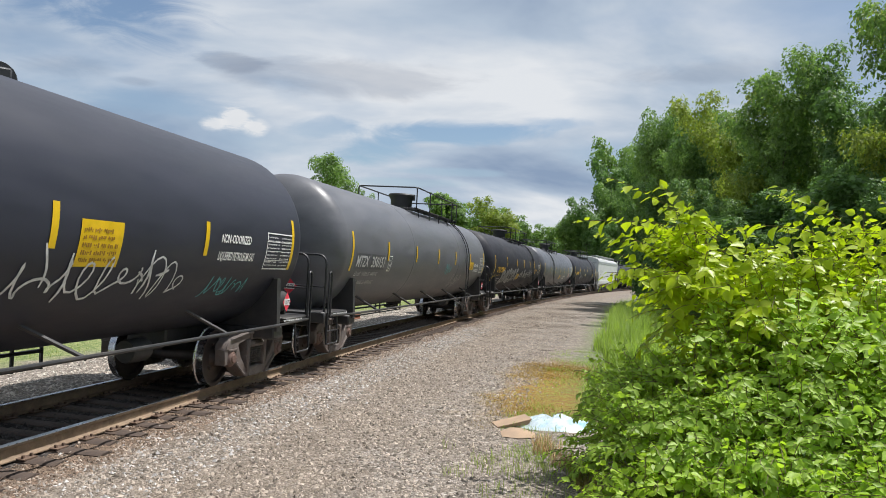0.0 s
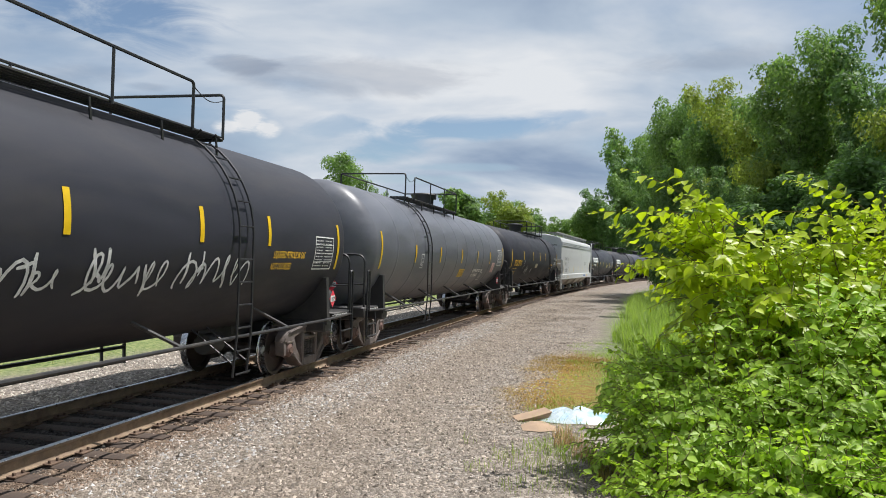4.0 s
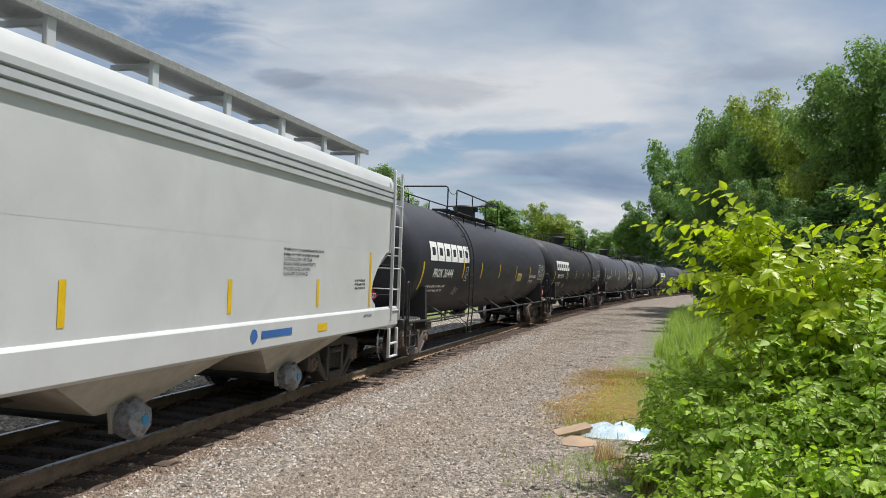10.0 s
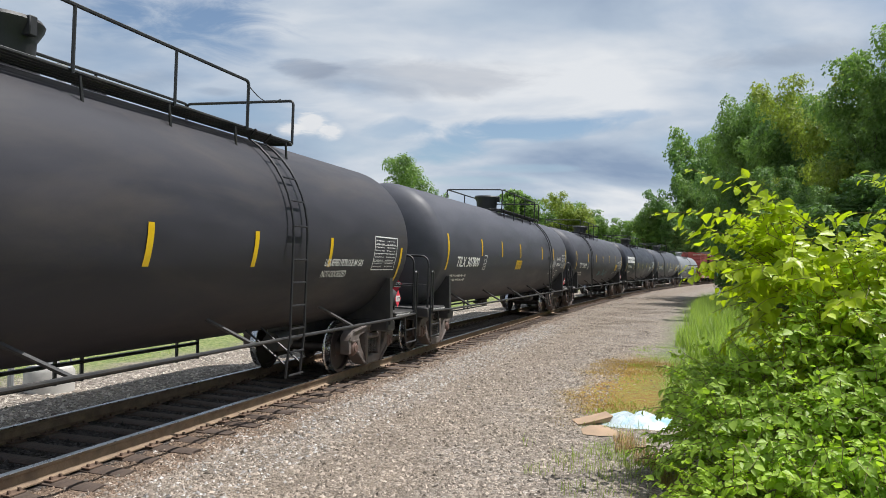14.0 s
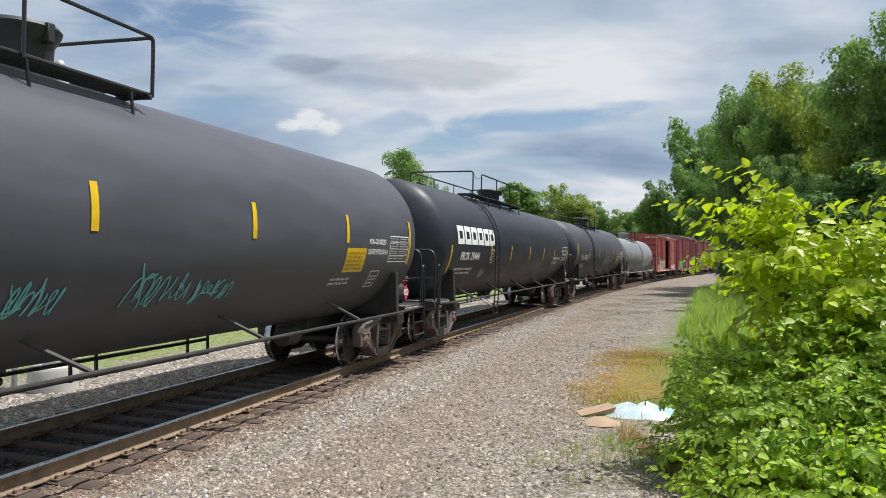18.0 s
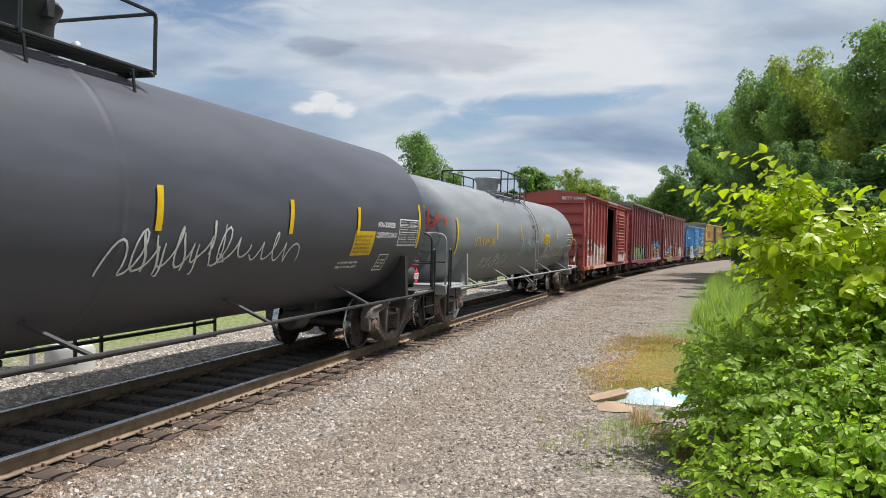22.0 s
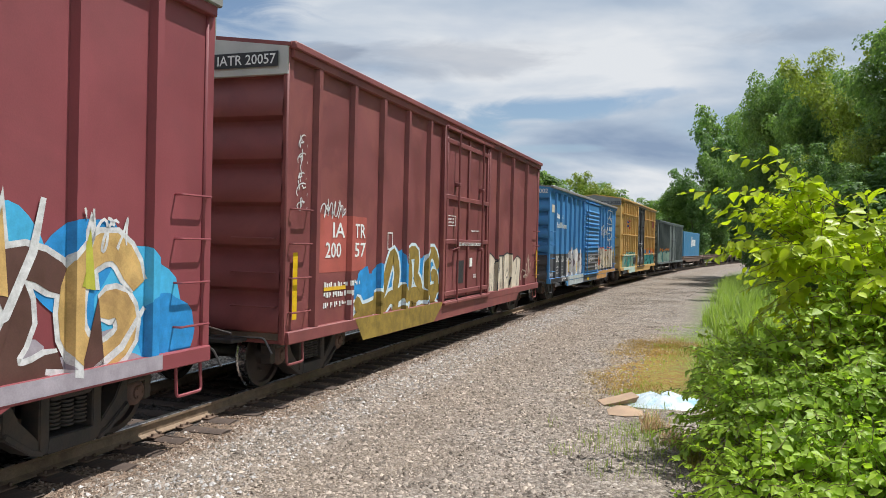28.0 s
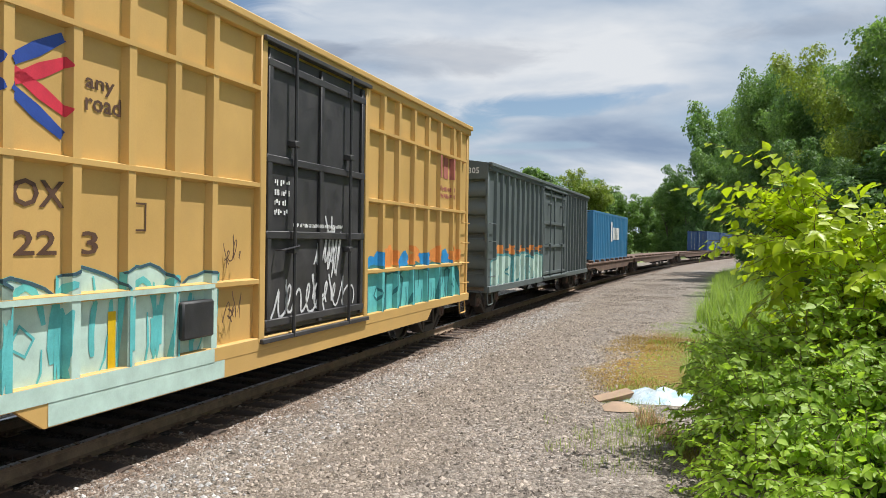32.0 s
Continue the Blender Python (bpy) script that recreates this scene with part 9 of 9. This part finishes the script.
    paint_patch(me, rect(5.7, 0.165), 1.8, 0.745, mat("rusty orange sill paint", (0.52, 0.27, 0.08), 0.7, 0, 0.25, 3, 0.1, 60, (0.16, 0.09, 0.05), 0.6, 1.6, (1, 4, 0.6)), (), 0.004, 1.565, "sill_paint")
    RUSTY = mat("rusty orange sill paint", (0.52, 0.27, 0.08), 0.7, 0, 0.25, 3, 0.1, 60, (0.16, 0.09, 0.05), 0.6, 1.6, (1, 4, 0.6))
    paint_patch(me, rect(2.9, 0.155), -7.6, 0.745, BAND, (), 0.004, 1.565, "sill_paint", 0.7)
    paint_patch(me, rect(2.9, 0.19), 1.8, 0.55, RUSTY, (), 0.004, 1.56, "skirt_paint", 0.5)
    paint_patch(me, rect(3.2, 0.19), -1.45, 0.55, BAND, (), 0.004, 1.56, "skirt_paint", 0.5)
    paint_patch(me, rect(0.45, 0.13), -0.6, 0.6, YELLOW, (), 0.007, 1.56, "reflective_stripe", 0.5)
    paint_patch(me, rect(3.1, 0.19), -4.6, 0.55, mat("pale teal grey spray paint", (0.42, 0.47, 0.47)), (), 0.004, 1.56, "skirt_paint", 0.5)
    paint_patch(me, scrawl(34, 0.5, 0.16, 0.025, 4), -7.5, 0.95, TAGW, (), 0.009)
    paint_patch(me, scrawl(35, 0.9, 0.2, 0.03, 6), -5.9, 0.78, TAGW, (), 0.09)
    part("lettering", on_end(letters("MEC 32002", 0.15, 0.012), 0.4, 3.86, -7.72), WHITE, me)
    add(me, 147.9, 165.2)
    # yellow car with the black door
    rf = (-6.55, -5.85, -5.1, -4.4, -3.72, -3.05, -2.4, 2.45, 3.15, 3.95, 4.75, 5.5, 6.4, 6.9)
    fb = boxcar("yellow boxcar with a black plug door", 7.64, 4.70, YEL, (-1.37, 1.64), rf, floor=0.7, door_paint=mat("black door paint", (0.04, 0.038, 0.04), 0.55, 0, 0.25, 3, 0.1, 60, (0.10, 0.09, 0.08), 0.4), cap=GALV, rails=(1.56, 2.74, 3.92), skirt=0.2)
    navy, crim = mat("navy stencil paint", (0.02, 0.06, 0.30), 0.55), mat("crimson stencil paint", (0.60, 0.03, 0.06), 0.55)
    brown = mat("dark brown stencil paint", (0.10, 0.05, 0.03), 0.6)

    def stroke(x0, z0, x1, z1, m, w=0.2):
        paint_patch(fb, ribbon([(x0, z0), ((x0 + x1) / 2, (z0 + z1) / 2), (x1, z1)], w), 0, 0, m, rf, 0.007, name="crossed_mark")
    for sx in (-1, 1):
        for sz in (-1, 1):
            stroke(-5.1 + sx * 0.60, 3.37 + sz * 0.42, -5.1 + sx * 0.04, 3.37 + sz * 0.09, navy, 0.13)
            stroke(-5.1 + sx * 0.64, 3.37 + sz * 0.22, -5.1 + sx * 0.10, 3.37 - sz * 0.04, crim, 0.13)
    for txt, y, z, h0, w in (("next", -6.46, 3.42, 0.13, 0.48), ("load", -6.46, 3.24, 0.16, 0.48), ("any", -4.25, 3.42, 0.13, 0.36), ("road", -4.26, 3.22, 0.16, 0.44), ("FB", -5.76, 2.34, 0.22, 0.52), ("OX", -5.02, 2.34, 0.22, 0.54), ("5", -6.25, 1.94, 0.2, 0.2), ("02", -5.74, 1.94, 0.2, 0.44), ("22", -5.0, 1.94, 0.2, 0.44), ("3", -4.3, 1.94, 0.2, 0.2)):
        side_text(fb, txt, y, z, h0, brown, width=w, proud=0.008)
    paint_patch(fb, blocky(37, 4.3, 1.12, 6), -6.65, 0.74, TAGM, rf, 0.005)
    for k in range(7):
        paint_patch(fb, lump(200 + k, 0.3 + 0.6 * k, 0.35 + 0.1 * (k % 2), 0.06, 0.36, 0.4), -6.6, 0.74, TAGC, rf, 0.0085)
    paint_patch(fb, edged(37, 4.3, 1.12, 6, 0.035), -6.65, 0.74, TAGC, rf, 0.0105)
    for bot, top, _ in block_forms(37, 4.3, 1.12, 6):
        paint_patch(fb, ribbon(top, 0.03), -6.65, 0.74, mat("blue grey spray paint", (0.04, 0.09, 0.12), 0.7), rf, 0.0115)
    paint_patch(fb, blocky(40, 4.9, 0.95, 7), 1.98, 0.74, TAGC, rf, 0.006)
    for k in range(8):
        paint_patch(fb, lump(220 + k, 0.3 + 0.62 * k, 0.95 + 0.1 * (k % 2), 0.36, 0.18, 0.3), 1.98, 0.74, (TAGB, TAGS)[k % 2], rf, 0.0055 + 0.0002 * k)
    paint_patch(fb, edged(40, 4.9, 0.95, 7, 0.06), 1.98, 0.74, mat("dark teal spray paint", (0.03, 0.18, 0.20), 0.7), rf, 0.009)
    paint_patch(fb, rect(4.2, 0.05), -6.6, 1.535, TAGM, (), 0.088)
    paint_patch(fb, rect(4.2, 0.15), -6.6, 0.71, TAGM, (), 0.004, 1.565, low=0.5)
    paint_patch(fb, rect(2.5, 0.2), -4.7, 0.51, TAGM, (), 0.004, 1.56, low=0.5)
    for k in range(9):
        paint_patch(fb, ribbon(arc(0.3 + 0.46 * k, 0.4, 0.2, 0.5, 200, 20 + 60 * (k % 3), 8), 0.07), -6.55, 0.78, TAGC, rf, 0.0095)
    paint_patch(fb, scrawl(42, 0.35, 0.35, 0.02, 2), -2.25, 1.75, brown, (), 0.09)
    paint_patch(fb, scrawl(49, 0.35, 0.4, 0.02, 2), -2.25, 1.1, brown, (), 0.09)
    paint_patch(fb, join(rect(0.3, 0.46), shift(rect(0.3, 0.46), 0.4, 0), shift(rect(0.3, 0.46), 0.8, 0)), 5.45, 3.42, mat("faded maroon stencil paint", (0.40, 0.13, 0.10), 0.7), rf, 0.008, name="company_mark")
    paint_patch(fb, bars(2, 1.1, 0.3, 8, 0.5), 5.45, 3.0, mat("faded maroon stencil paint", (0.40, 0.13, 0.10), 0.7), rf, 0.008, name="stencil")
    paint_patch(fb, scrawl(43, 2.4, 0.5, 0.05, 6), -1.2, 1.05, TAGW, (), 0.05)
    paint_patch(fb, scrawl(44, 0.8, 0.8, 0.05, 5), 0.0, 1.55, TAGW, (), 0.05)
    paint_patch(fb, bars(4, 0.4, 0.5, 9, 0.5), -1.1, 2.4, WHITE, (), 0.05, name="stencil")
    paint_patch(fb, bars(1, 1.5, 0.06, 10, 0.2), -0.7, 2.25, WHITE, (), 0.095, name="stencil")
    part("junction_box", Shape().cbox(1.48, 1.62, -3.02, -2.48, 1.02, 1.42, 0.02), BLACK, fb, "dark box on the side wall")
    paint_patch(fb, rect(0.1, 0.6), -3.95, 0.8, YELLOW, (), 0.012, name="reflective_stripe")
    paint_patch(fb, rect(0.22, 0.28, 0.02), -3.66, 2.15, brown, rf, 0.008, name="stencil_box")
    paint_patch(fb, rect(0.12, 1.0), -7.0, 0.9, YELLOW, (), 0.012, name="reflective_stripe")
    part("lettering", on_end(letters("FBOX 502223", 0.15, 0.012, 0.15), 0.3, 4.42, -7.71), BPAINT, fb)
    part("end_box", Shape().cbox(-0.4, 0.25, -7.9, -7.66, 1.3, 1.75, 0.03), BLACK, fb)
    add(fb, 165.2, 182.4)
    # grey green car
    rg = tuple(-7.2 + 0.62 * q for q in range(10)) + tuple(2.95 + 0.62 * q for q in range(8))
    gr = boxcar("grey-green ribbed boxcar with turquoise graffiti", 7.85, 4.06, GRN, (-1.39, 2.4), rg, floor=0.74)
    paint_patch(gr, blocky(47, 5.8, 1.05, 6), -7.4, 0.78, TAGM, rg, 0.005)
    paint_patch(gr, edged(47, 5.8, 1.05, 6, 0.07), -7.4, 0.78, TAGT, rg, 0.008)
    for k in range(5):
        paint_patch(gr, lump(240 + k, 0.6 + 1.2 * k, 1.05, 0.35, 0.14, 0.4), -7.4, 0.8, TAGS, rg, 0.0045)
    part("lettering", on_end(letters("BM 3305", 0.15, 0.012), 0.5, 3.84, -7.93), WHITE, gr)
    add(gr, 182.4, 199.9)
    CBL = mat("blue container paint", (0.04, 0.20, 0.38), 0.5, 0, 0.12, 1.5, 0.08, 60, (0.05, 0.14, 0.26), 0.4)
    CBD = mat("deep blue container paint", (0.02, 0.065, 0.19), 0.5, 0, 0.12, 1.5, 0.08, 60, (0.05, 0.06, 0.14), 0.4)
    for a0, b0 in ((199.9, 217.0), (217.0, 244.0), (244.0, 271.0), (271.0, 298.0)):
        add(flatcar("low rusty flatcar with a steel deck", b0 - a0), a0, b0)
    add(container("blue corrugated shipping container with a white mark", CBL, join(rect(0.5, 1.1), shift(rect(0.35, 0.7), 0.7, 0.1), shift(rect(0.35, 0.7), 1.2, 0.1), shift(rect(0.35, 0.7), 1.7, 0.1), shift(rect(0.35, 0.7), 2.2, 0.1), shift(rect(0.35, 0.7), 2.7, 0.1))), 202.4, 214.6, 1.08)
    add(container("deep blue corrugated shipping container", CBD), 268.4, 280.6, 1.08)
    add(container("deep blue corrugated shipping container", CBD), 281.4, 293.6, 1.08)
    return out



def car_pose(s_front, s_back, t):
    """Where a car stands at t seconds: both truck centres on the curve."""
    tt = t - 16.0
    go = 10.0328 * tt + 0.0214 * tt * tt / 2
    mid, half = (s_front + s_back) / 2 - go, (s_back - s_front) * 0.4
    (a, _), (b, _) = track(mid - half), track(mid + half)
    c = (a + b) / 2
    return pose(c.x, c.y, c.z, 0, 0, -math.degrees(math.atan2(b.x - a.x, b.y - a.y))), go


CARS = build_train()


def motions():
    for car, a, b, up in CARS:
        walk(car, [(0.5 * k, car_pose(a, b, 0.5 * k)[0] @ Matrix.Translation((0, 0, up))) for k in range(65)])
    for w in WHEELS:
        x, y, z = w.matrix_basis.translation
        rows = []
        for k in range(481):
            t = k / 15
            turn = car_pose(0, 20, t)[1] / 0.457
            rows.append((t, Matrix.Translation((x, y, z)) @ Matrix.Rotation(turn, 4, "X")))
        walk(w, rows)


motions()
